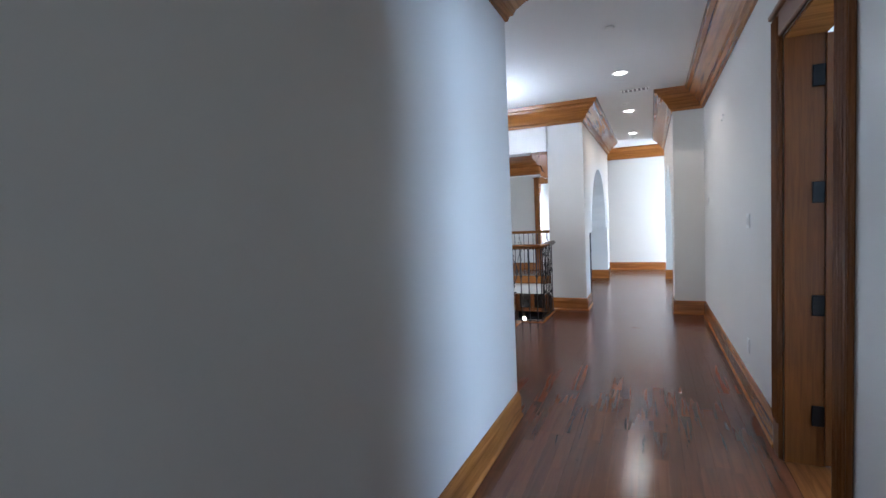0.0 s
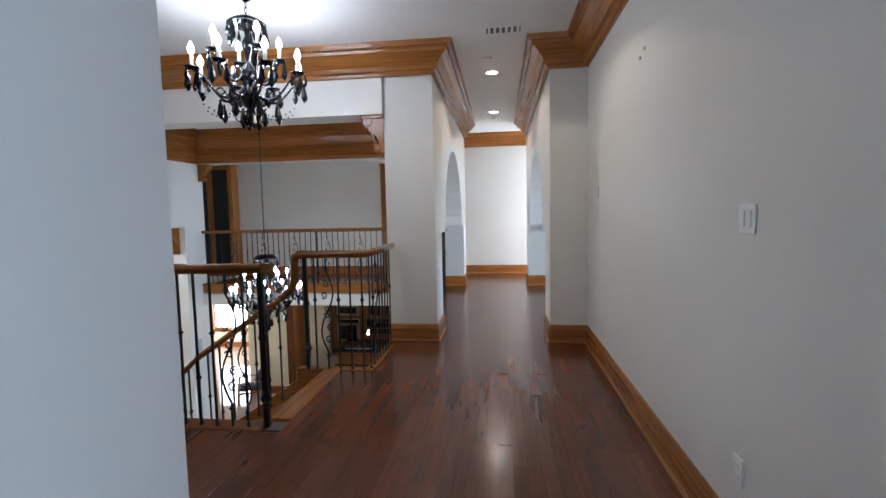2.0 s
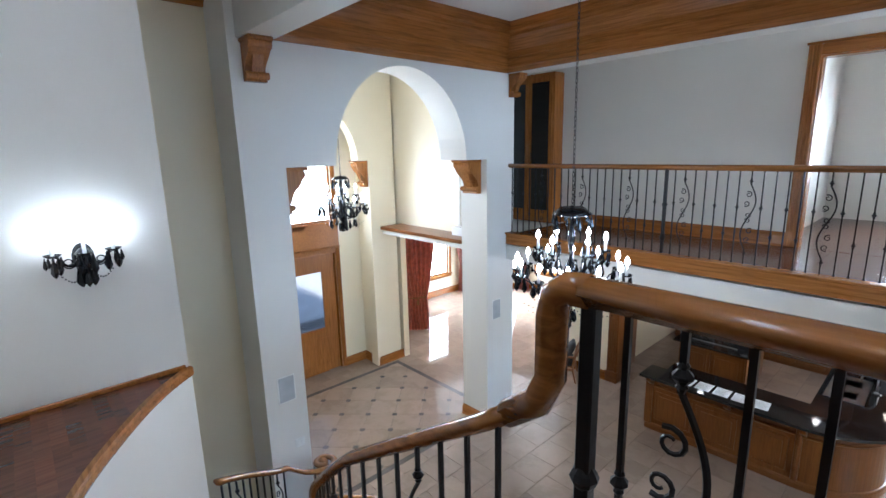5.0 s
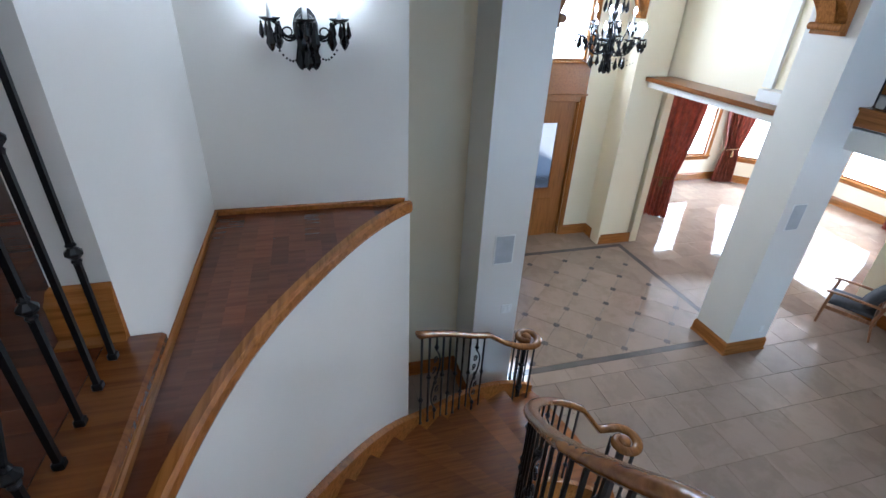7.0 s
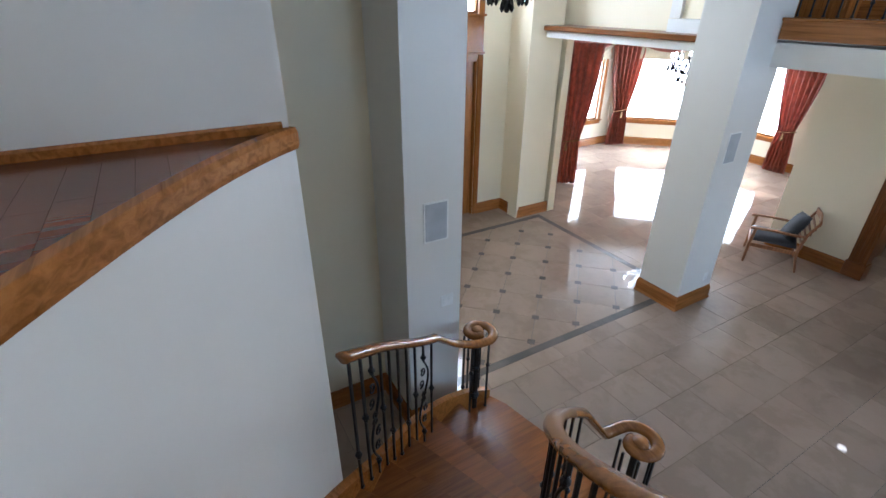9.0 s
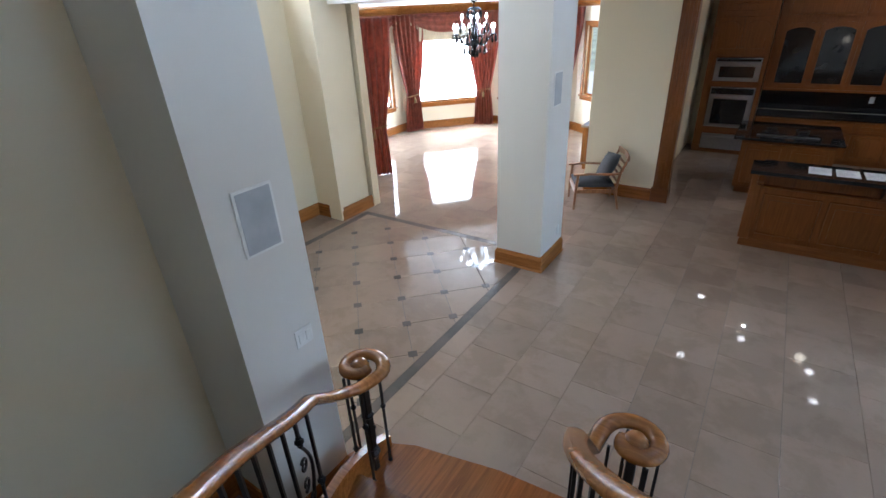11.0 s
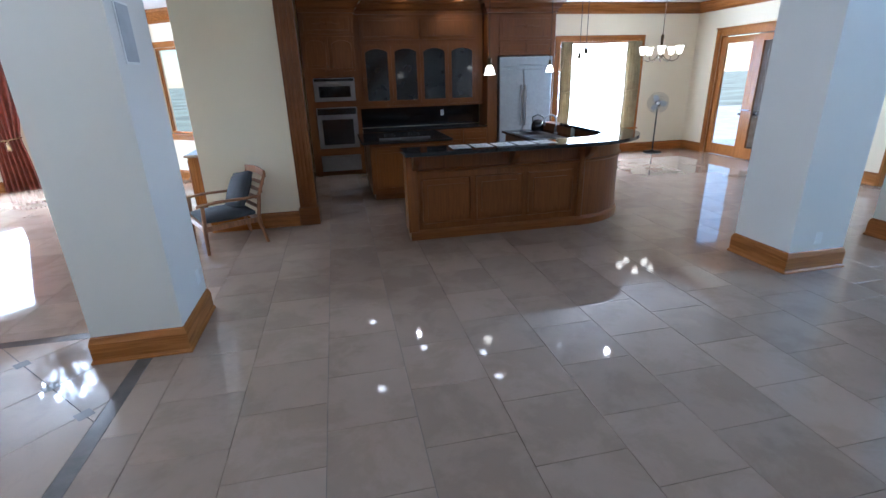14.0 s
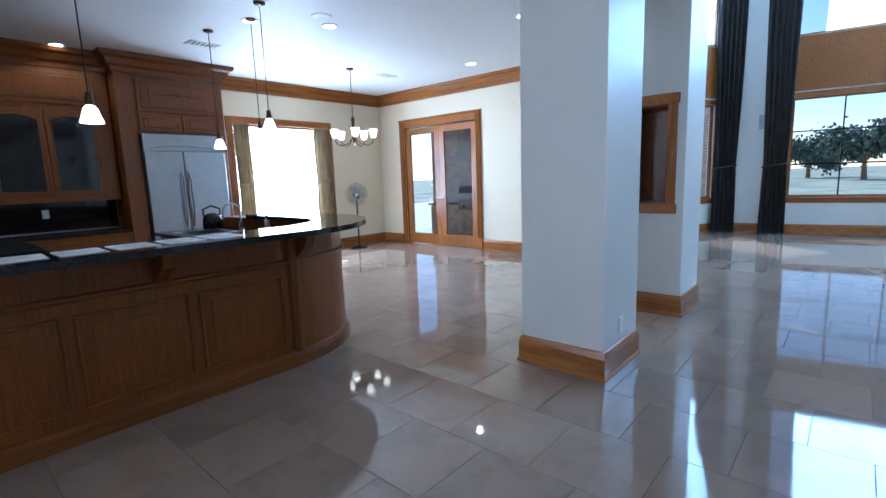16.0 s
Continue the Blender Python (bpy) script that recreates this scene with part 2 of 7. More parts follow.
M_MARBLE = marble("beige_marble", (0.295, 0.218, 0.166), (0.262, 0.19, 0.14))
M_DOT = marble("taupe_marble", (0.115, 0.098, 0.088), (0.09, 0.08, 0.072))
M_GROUT = plain("grout", (0.14, 0.12, 0.105), 0.8)

# ---------- mesh helpers ----------
def to_mesh(name, bm, mat, smooth=False):
    bmesh.ops.recalc_face_normals(bm, faces=bm.faces)
    me = bpy.data.meshes.new(name)
    bm.to_mesh(me)
    bm.free()
    mats = mat if isinstance(mat, (list, tuple)) else [mat]
    for m in mats:
        me.materials.append(m)
    if smooth:
        for p in me.polygons:
            p.use_smooth = True
    return me


def part(name, bm, material, parent=None, label="", smooth=False, m=None):
    me = bm if isinstance(bm, bpy.types.Mesh) else to_mesh(name, bm, material, smooth)
    ob = new(name, me)
    if parent is not None:
        ob.parent = parent
    if m is not None:
        ob.matrix_basis = m
    if label:
        ob["label"] = label
    return ob


def thing(name, label, category, m=None, group="", kind=""):
    ob = new(name)
    ob.empty_display_size = 0.1
    if m is not None:
        ob.matrix_basis = m
    return tagged(ob, label, category, group, kind)


def single(name, bm, mat, label, category, m=None, group="", kind="", smooth=False):
    ob = part(name, bm, mat, None, "", smooth, m)
    return tagged(ob, label, category, group, kind)


def setting(name, bm, mat, label="", smooth=False):
    ob = part(name, bm, mat, None, "", smooth)
    return tagged(ob, label or name.replace("_", " "), name.split("_")[0], "", "structure")


def box(x0, x1, y0, y1, z0, z1, bev=0.0, bm=None, seg=1):
    own = bmesh.new()
    bmesh.ops.create_cube(own, size=1)
    for v in own.verts:
        v.co = Vector((x0 + (v.co.x + .5) * (x1 - x0), y0 + (v.co.y + .5) * (y1 - y0), z0 + (v.co.z + .5) * (z1 - z0)))
    if bev:
        bmesh.ops.bevel(own, geom=own.edges[:], offset=bev, segments=seg, affect="EDGES")
    return merge(bm, own)


def merge(bm, own):
    if bm is None:
        return own
    me = bpy.data.meshes.new("tmp")
    own.to_mesh(me)
    own.free()
    bm.from_mesh(me)
    bpy.data.meshes.remove(me)
    return bm


def cyl(p0, p1, r0, r1=None, n=12, bm=None, caps=True):
    p0, p1 = Vector(p0), Vector(p1)
    own = bmesh.new()
    d = (p1 - p0)
    bmesh.ops.create_cone(own, cap_ends=caps, segments=n, radius1=r0, radius2=r0 if r1 is None else r1, depth=d.length)
    bmesh.ops.transform(own, matrix=Matrix.Translation((p0 + p1) / 2) @ d.to_track_quat("Z", "Y").to_matrix().to_4x4(), verts=own.verts)
    return merge(bm, own)


def lathe(profile, n=16, bm=None, m=None):
    """Surface of revolution about z from (radius, height) pairs."""
    own = bmesh.new()
    rings = []
    for r, z in profile:
        if r < 1e-5:
            rings.append([own.verts.new((0, 0, z))])
        else:
            rings.append([own.verts.new((r * math.cos(2 * math.pi * i / n), r * math.sin(2 * math.pi * i / n), z)) for i in range(n)])
    for a, b in zip(rings, rings[1:]):
        for i in range(n):
            q = [a[i % len(a)], a[(i + 1) % len(a)], b[(i + 1) % len(b)], b[i % len(b)]]
            u = []
            for w in q:
                if w not in u:
                    u.append(w)
            if len(u) > 2:
                own.faces.new(u)
    for ring in (rings[0], rings[-1]):
        if len(ring) > 2:
            own.faces.new(ring)
    if m is not None:
        bmesh.ops.transform(own, matrix=m, verts=own.verts)
    return merge(bm, own)


def prism(poly, lo, hi, axis="z", bm=None):
    """A flat outline pushed from lo to hi along an axis; poly gives the other two coordinates in order."""
    own = bmesh.new()
    def at(a, b, c):
        return {"x": (c, a, b), "y": (a, c, b), "z": (a, b, c)}[axis]
    bot = [own.verts.new(at(a, b, lo)) for a, b in poly]
    top = [own.verts.new(at(a, b, hi)) for a, b in poly]
    own.faces.new(bot)
    own.faces.new(top)
    n = len(poly)
    for i in range(n):
        own.faces.new([bot[i], bot[(i + 1) % n], top[(i + 1) % n], top[i]])
    return merge(bm, own)


def tube(points, r, n=8, bm=None, closed=False):
    """A round bar along points."""
    own = bmesh.new()
    pts = [Vector(p) for p in points]
    rings = []
    prev = None
    for i, p in enumerate(pts):
        a = pts[max(i - 1, 0)]
        b = pts[min(i + 1, len(pts) - 1)]
        d = (b - a).normalized()
        ref = prev if prev is not None else (Vector((0, 0, 1)) if abs(d.z) < 0.9 else Vector((1, 0, 0)))
        u = (ref - d * ref.dot(d)).normalized()
        prev = u
        w = d.cross(u)
        rr = r[i] if isinstance(r, (list, tuple)) else r
        rings.append([own.verts.new(p + rr * (math.cos(2 * math.pi * k / n) * u + math.sin(2 * math.pi * k / n) * w)) for k in range(n)])
    for a, b in zip(rings, rings[1:]):
        for k in range(n):
            own.faces.new([a[k], a[(k + 1) % n], b[(k + 1) % n], b[k]])
    own.faces.new(rings[0])
    own.faces.new(rings[-1])
    return merge(bm, own)


def sweep(profile, path, bm=None, closed=False):
    """A moulding: profile of (out, up) carried along path; out is to the left of travel, corners are mitred."""
    own = bmesh.new()
    pts = [Vector(p) if len(p) == 3 else Vector((*p, 0)) for p in path]
    n = len(pts)
    rings = []
    for i, p in enumerate(pts):
        def flat(a, b):
            d = Vector((b.x - a.x, b.y - a.y, 0))
            return d.normalized() if d.length > 1e-6 else None
        d0 = flat(pts[i - 1], p) if (i > 0 or closed) else None
        d1 = flat(p, pts[(i + 1) % n]) if (i < n - 1 or closed) else None
        d0, d1 = d0 or d1, d1 or d0
        n0, n1 = Vector((-d0.y, d0.x, 0)), Vector((-d1.y, d1.x, 0))
        mid = (n0 + n1)
        mid = mid.normalized() if mid.length > 1e-6 else n0
        k = 1 / max(0.35, mid.dot(n0))
        rings.append([own.verts.new(p + mid * (u * k) + Vector((0, 0, w))) for u, w in profile])
    pairs = list(zip(rings, rings[1:])) + ([(rings[-1], rings[0])] if closed else [])
    m = len(profile)
    for a, b in pairs:
        for k in range(m):
            own.faces.new([a[k], a[(k + 1) % m], b[(k + 1) % m], b[k]])
    if not closed:
        own.faces.new(rings[0])
        own.faces.new(rings[-1])
    return merge(bm, own)


def wall_panel(axis, lo, hi, u0, u1, z0, z1, holes=()):
    """A wall slab lo..hi thick along axis, u0..u1 long, with rectangular holes (u0, u1, z0, z1) through it."""
    us = sorted({u0, u1, *[h[0] for h in holes], *[h[1] for h in holes]})
    zs = sorted({z0, z1, *[h[2] for h in holes], *[h[3] for h in holes]})
    us = [u for u in us if u0 <= u <= u1]
    zs = [z for z in zs if z0 <= z <= z1]
    bm = bmesh.new()
    grid = {}
    def vert(u, z):
        if (u, z) not in grid:
            grid[u, z] = bm.verts.new((lo, u, z) if axis == "x" else (u, lo, z))
        return grid[u, z]
    for ua, ub in zip(us, us[1:]):
        for za, zb in zip(zs, zs[1:]):
            uc, zc = (ua + ub) / 2, (za + zb) / 2
            if any(h[0] < uc < h[1] and h[2] < zc < h[3] for h in holes):
                continue
            bm.faces.new([vert(ua, za), vert(ub, za), vert(ub, zb), vert(ua, zb)])
    ext = bmesh.ops.extrude_face_region(bm, geom=bm.faces[:])
    off = Vector((hi - lo, 0, 0)) if axis == "x" else Vector((0, hi - lo, 0))
    bmesh.ops.translate(bm, vec=off, verts=[e for e in ext["geom"] if isinstance(e, bmesh.types.BMVert)])
    return bm


def arc(cx, cy, r, a0, a1, n):
    return [(cx + r * math.cos(radians(a0 + (a1 - a0) * i / n)), cy + r * math.sin(radians(a0 + (a1 - a0) * i / n))) for i in range(n + 1)]


# ---------- large structure ----------
T = 0.15
# upper floor slabs (strips of flooring lie on them)
bm = box(-6.0, 0.74, -3.0, 5.08, -0.25, -0.02, bm=box(-4.06, 0.74, 5.08, 5.12, -0.25, -0.02))
box(-1.59, 0.74, 5.12, 5.248, -0.25, -0.02, bm=bm)
box(-1.85, 0.74, 5.248, 6.48, -0.25, -0.02, bm=bm)
box(-1.46, 0.74, 6.48, 7.5, -0.25, -0.02, bm=bm)
setting("floor_upper", bm, M_GROUT, "subfloor of the upper landing")
bm = box(-1.49, 0.85, 7.5, 11.69, -0.25, -0.02)
setting("floor_bridge", bm, M_CEIL, "slab of the upper hall bridge")
bm = box(-8.0, 2.85, 11.69, 18.3, KCEIL, -0.02)
setting("ceiling_kitchen", bm, M_CEIL, "white painted kitchen ceiling")
setting("ceiling", box(-14, 3.0, 13.78, 19.0, CEIL, CEIL + 0.2, bm=box(-14, 8.2, -3.2, 13.78, CEIL, CEIL + 0.2)), M_CEIL, "white painted upper ceiling")
setting("floor", box(-14, 8.2, -3.2, 19.0, G - 0.2, G - 0.012), M_GROUT, "grout bed of the marble floor")

# upper hall
WSX = -5.526
setting("wall_hall_right", wall_panel("x", 0.74, 0.94, -3.0, 7.5, 0 - 0.02, CEIL, [(2.16, 3.09, -0.02, 2.5)]), M_WALL, "cream white painted hall wall")
setting("wall_hall_left", wall_panel("x", -1.13, -0.93, -3.0, 3.21, -0.02, CEIL), M_WALL, "cream white painted hall wall")
setting("wall_landing_south", wall_panel("y", 3.01, 3.21, -6.0, -1.13, -0.02, CEIL), M_WALL)
# unseen end wall; its hole is made up for the added fill lamp
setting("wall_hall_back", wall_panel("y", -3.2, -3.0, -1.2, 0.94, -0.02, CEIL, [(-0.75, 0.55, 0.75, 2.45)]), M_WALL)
setting("wall_landing_west", wall_panel("x", -6.2, -6.0, 3.01, 5.05, -0.02, CEIL), M_WALL)
setting("wall_niche_south", wall_panel("y", 5.085, 5.235, -7.6, -4.08, G, CEIL), M_WALL)
setting("wall_sconce", wall_panel("x", -5.78, WSX, 5.235, 6.385, G, CEIL), M_WALL, "cream white painted stair wall")
setting("wall_stair_west", wall_panel("x", -7.6, -7.24, 5.24, 7.36, G, CEIL), M_CREAM)
setting("wall_under_landing", wall_panel("x", -1.75, -1.6, 5.25, 6.48, G, -0.25), M_WALL)
setting("wall_under_landing_south", wall_panel("y", 5.13, 5.234, -4.08, -1.6, G, -0.031), M_WALL)

def arch_outline(y0, y1, a0, a1, spring, apex, z0, z1, low0, low1, n=24):
    """Outline in (y, z) of a wall y0..y1 with an opening low0..low1 up to the spring and an arch a0..a1 above."""
    c, rx, rz = (a0 + a1) / 2, (a1 - a0) / 2, apex - spring
    pts = [(y0, z0), (low0, z0), (low0, spring)]
    for i in range(n + 1):
        a = math.pi * (1 - i / n)
        pts.append((c + rx * math.cos(a), spring + rz * math.sin(a)))
    pts += [(low1, spring), (low1, z0), (y1, z0), (y1, z1), (y0, z1)]
    return pts


setting("wall_hall_arch_left", prism(arch_outline(7.5, 12.1, 8.45, 11.2, 1.22, 2.43, -0.25, CEIL, 8.06, 11.57), -1.49, -0.93, "x"), M_WALL, "cream wall with a round arch beside the upper hall")
setting("wall_hall_arch_right", prism(arch_outline(7.5, 12.1, 8.45, 11.2, 1.22, 2.43, -0.25, CEIL, 8.06, 11.57), 0.34, 0.87, "x"), M_WALL, "cream wall with a round arch beside the upper hall")
setting("beam_stair", box(-6.65, -1.49, 7.45, 7.78, 2.58, CEIL), M_WALL, "painted beam over the stair opening")
setting("wall_arch_foyer", prism(arch_outline(7.36, 11.87, 8.5, 10.74, 1.27, 2.52, G, CEIL, 7.86, 11.2), -7.24, -6.65, "x"), M_WALL, "cream wall with a tall round arch to the foyer")
setting("wall_balcony_back", wall_panel("y", 13.42, 13.57, -8.0, 2.6, -0.02, CEIL, [(-2.92, -1.75, -0.02, 2.5)]), M_WALL)
setting("beam_balcony", box(-6.65, -1.49, 11.69, 12.0, 2.6, CEIL), M_WALL, "painted beam over the balcony")
setting("beam_kitchen", box(-6.65, 2.85, 11.69, 11.95, -0.44, -0.18), M_WALL, "painted header under the balcony")
setting("wall_balcony_west", wall_panel("x", -8.15, -8.0, 11.9, 13.57, -0.02, CEIL), M_WALL)
# columns of the ground floor
setting("column_1", box(-1.45, -0.83, 11.2, 11.83, G, -0.2), M_WALL, "square white painted column")
setting("column_2", wall_panel("x", 0.36, 0.46, 11.2, 11.83, G, -0.2, [(11.34, 11.72, -2.34, -1.41)]), M_WALL, "white painted pier with a wooden niche")
setting("column_2_back", box(0.76, 0.98, 11.2, 11.83, G, -0.2), M_WALL)
setting("column_2_side", box(0.46, 0.76, 11.2, 11.34, G, -0.2), M_WALL)
setting("column_2_side_b", box(0.46, 0.76, 11.72, 11.83, G, -0.2), M_WALL)
setting("column_2_low", box(0.46, 0.76, 11.34, 11.72, G, -2.34), M_WALL)
setting("column_2_high", box(0.46, 0.76, 11.34, 11.72, -1.41, -0.2), M_WALL)

# foyer
setting("wall_front_door", wall_panel("x", -10.8, -10.6, 7.0, 11.25, G, CEIL, [(9.25, 10.6, G, -0.7), (9.25, 10.6, -0.02, 1.3)]), M_CREAM)
setting("wall_foyer_south", wall_panel("y", 7.0, 7.15, -10.8, -7.61, G, CEIL), M_CREAM)
setting("wall_foyer_arch", prism(arch_outline(7.15, 11.25, 8.8, 10.95, 1.25, 2.4, G, CEIL, 8.4, 11.2), -10.28, -10.02, "x"), M_CREAM, "cream wall with an arch before the front door")
setting("pier_foyer", box(-10.8, -10.04, 11.25, 11.88, G, CEIL), M_CREAM)
setting("lintel_dining", box(-9.95, -7.24, 11.45, 11.95, -0.34, -0.24), M_WALL)
setting("wall_over_dining", wall_panel("y", 11.95, 12.1, -10.8, -6.9, -0.34, CEIL), M_CREAM)
# dining octagon
OCT = [(-11.35, 12.1), (-13.05, 14.3), (-13.05, 16.75), (-11.35, 18.55), (-8.9, 18.55), (-7.15, 17.2)]
def slanted_wall(a, b, z0, z1, holes, thick=0.15):
    d = Vector((b[0] - a[0], b[1] - a[1], 0))
    L = d.length
    bm = wall_panel("y", 0, thick, 0, L, z0, z1, holes)
    bmesh.ops.transform(bm, matrix=Matrix.Translation((a[0], a[1], 0)) @ Matrix.Rotation(math.atan2(d.y, d.x), 4, "Z"), verts=bm.verts)
    return bm


DINZ = -0.33
for i, (a, b) in enumerate(zip(OCT, OCT[1:])):
    L = math.dist(a, b)
    hole = {1: [(0.45, 2.0, -2.72, -0.95)], 2: [(0.35, L - 0.35, -2.72, -0.95)], 3: [(0.35, L - 0.35, -2.72, -0.95)], 4: [(0.3, L - 0.3, -2.5, -0.95)]}.get(i, [])
    setting("wall_dining_" + "abcde"[i], slanted_wall(a, b, G, DINZ, hole), M_CREAM, "cream painted bay wall of the dining room")
setting("wall_dining_west", wall_panel("y", 11.95, 12.1, -11.5, -10.0, G, DINZ), M_CREAM)
setting("ceiling_dining", prism([(-11.45, 11.95), (-13.25, 14.2), (-13.25, 16.85), (-11.4, 18.75), (-8.8, 18.75), (-6.95, 17.3), (-6.95, 14.4), (-7.75, 14.3), (-7.75, 11.95)], DINZ, DINZ + 0.12), M_CEIL, "white dining room ceiling")
setting("wall_dining_east", wall_panel("x", -7.15, -7.0, 14.4, 17.25, G, DINZ), M_CREAM)
setting("wall_kitchen_corner", wall_panel("y", 14.25, 14.4, -7.15, -6.02, G, KCEIL), M_CREAM, "cream painted wall behind the chair")
setting("wall_kitchen_west", wall_panel("x", -6.3, -6.12, 14.4, 18.2, G, KCEIL, [(14.5, 15.5, G, -1.1)]), M_CREAM)
setting("wall_kitchen_north", wall_panel("y", 18.2, 18.35, -6.3, 3.0, G, CEIL, [(-0.53, 1.4, -2.85, -0.96)]), M_CREAM, "cream painted kitchen wall")
setting("wall_french", wall_panel("x", 2.85, 3.0, 13.63, 18.35, G, CEIL, [(15.49, 17.43, G, -0.93)]), M_CREAM, "cream painted wall with french doors")
setting("wall_living_north", wall_panel("y", 13.63, 13.78, 3.0, 5.9, G, CEIL, [(3.2, 3.9, -2.66, -0.68), (3.2, 3.9, 0.5, 2.9)]), M_WALL)
LIV = [(5.7, 13.63), (5.9, 13.2), (7.5, 12.3), (7.6, 11.35), (8.15, 8.4), (7.6, 5.9)]
for i, (a, b) in enumerate(zip(LIV, LIV[1:])):
    L = math.dist(a, b)
    hole = [(0.25, L - 0.25, -2.66, -0.68), (0.25, L - 0.25, 0.5, 2.9)] if i in (1, 3, 4) else []
    setting("wall_living_" + "abcde"[i], slanted_wall(a, b, G, CEIL, hole), M_WALL, "white painted two-storey window wall")
setting("wall_living_south", wall_panel("y", 5.7, 5.9, 0.94, 7.8, G, CEIL), M_WALL)
setting("porch_roof", box(3.002, 7.0, 13.79, 19.0, -0.45, -0.3), M_DX, "dark wooden roof over the terrace")
setting("wall_living_south_low", wall_panel("y", 5.7, 5.9, -1.6, 0.94, G, -0.25), M_WALL)
setting("wall_living_west", wall_panel("x", 0.74, 0.94, 5.9, 7.5, G, -0.25), M_WALL)
setting("wall_great_room_south", wall_panel("x", -1.6, -1.45, 5.9, 7.5, G, -0.25), M_WALL)
setting("wall_corridor_end", wall_panel("x", 2.6, 2.75, 11.95, 13.42, -0.02, CEIL, [(12.1, 13.3, 0.5, 2.4)]), M_WALL)
setting("wall_corridor_south", wall_panel("y", 11.95, 12.1, 0.87, 2.85, -0.02, CEIL), M_WALL)
# side room behind the open door, and the room off the balcony
setting("wall_side_room_east", wall_panel("x", 4.0, 4.15, 0.4, 5.2, -0.02, CEIL, [(2.0, 3.8, 0.7, 2.4)]), M_WALL)
setting("wall_side_room_south", wall_panel("y", 0.3, 0.45, 0.94, 4.1, -0.02, CEIL), M_WALL)
setting("wall_side_room_north", wall_panel("y", 5.1, 5.25, 0.94, 4.1, -0.02, CEIL), M_WALL)
setting("floor_side_room", box(0.74, 4.1, 0.3, 5.2, -0.2, 0.0), M_STAIR, "wooden floor of the side room")
setting("wall_room_west", wall_panel("x", -3.35, -3.2, 13.57, 17.0, -0.02, CEIL), M_WALL)
setting("wall_room_north", wall_panel("y", 17.0, 17.15, -3.35, 0.6, -0.02, CEIL, [(-2.1, -1.2, 0.75, 2.25)]), M_WALL)
setting("wall_room_east", wall_panel("x", 0.45, 0.6, 13.57, 17.0, -0.02, CEIL), M_WALL)
setting("wall_outer_west", wall_panel("x", -8.15, -8.0, 13.57, 18.3, -0.02, CEIL), M_WALL)
setting("wall_outer_north", wall_panel("y", 18.3, 18.45, -8.1, -6.3, -0.3, CEIL), M_WALL)

# outside ground
setting("ground", box(-300, 300, -300, 300, G - 0.6, G - 0.25), M_LAWN, "dry green lawn around the house")

# ---------- trim ----------
BASE = [(0, 0), (0.034, 0), (0.034, 0.012), (0.022, 0.03), (0.022, 0.15), (0.017, 0.165), (0.010, 0.19), (0, 0.2)]
CROWN = [(0, 0), (0.02, 0), (0.03, 0.035), (0.055, 0.05), (0.07, 0.09), (0.13, 0.16), (0.19, 0.205), (0.2, 0.235), (0.235, 0.245), (0.25, 0.297), (0, 0.297)]
BIG = [(0, 0), (0.02, 0), (0.03, 0.06), (0.05, 0.075), (0.055, 0.2), (0.08, 0.215), (0.085, 0.30), (0.12, 0.34), (0.19, 0.44), (0.24, 0.475), (0.25, 0.52), (0.3, 0.54), (0.32, 0.665), (0, 0.665)]
KCROWN = [(0, 0), (0.015, 0), (0.02, 0.05), (0.06, 0.09), (0.11, 0.16), (0.14, 0.17), (0.15, 0.215), (0, 0.215)]


def trim(name, profile, path, z, mat, closed=False):
    ob = setting(name, sweep(profile, [(*p, z) for p in path], closed=closed), mat, "varnished oak " + name)
    me = ob.data
    me.materials.clear()
    me.materials.append(M_WX)
    me.materials.append(M_WY)
    for f in me.polygons:
        vs = [me.vertices[i].co for i in f.vertices]
        e = max((b - a for a, b in zip(vs, vs[1:] + vs[:1])), key=lambda v: v.length)
        f.material_index = 1 if abs(e.y) > abs(e.x) else 0
    return ob


# upper floor baseboards
trim("baseboard", BASE, [(0.74, 3.24), (0.74, 7.5), (0.34, 7.5), (0.34, 8.06), (0.87, 8.06)], 0, M_WY)
trim("baseboard", BASE, [(0.74, -3.0), (0.74, 2.01)], 0, M_WY)
trim("baseboard", BASE, [(-6.0, 3.21), (-0.93, 3.21), (-0.93, -3.0)], 0, M_WY)
trim("baseboard", BASE, [(-1.49, 8.06), (-0.93, 8.06), (-0.93, 7.5), (-1.49, 7.5)], 0, M_WX)
trim("baseboard", BASE, [(-0.93, 12.1), (-0.93, 11.57), (-1.49, 11.57)], 0, M_WX)
trim("baseboard", BASE, [(0.87, 11.57), (0.34, 11.57), (0.34, 12.1)], 0, M_WX)
trim("baseboard", BASE, [(2.6, 13.42), (-1.6, 13.42)], 0, M_WX)
trim("baseboard", BASE, [(-3.06, 13.42), (-8.0, 13.42)], 0, M_WX)
trim("baseboard", BASE, [(-4.08, 5.235), (-4.08, 5.085), (-6.0, 5.085)], 0, M_WX)
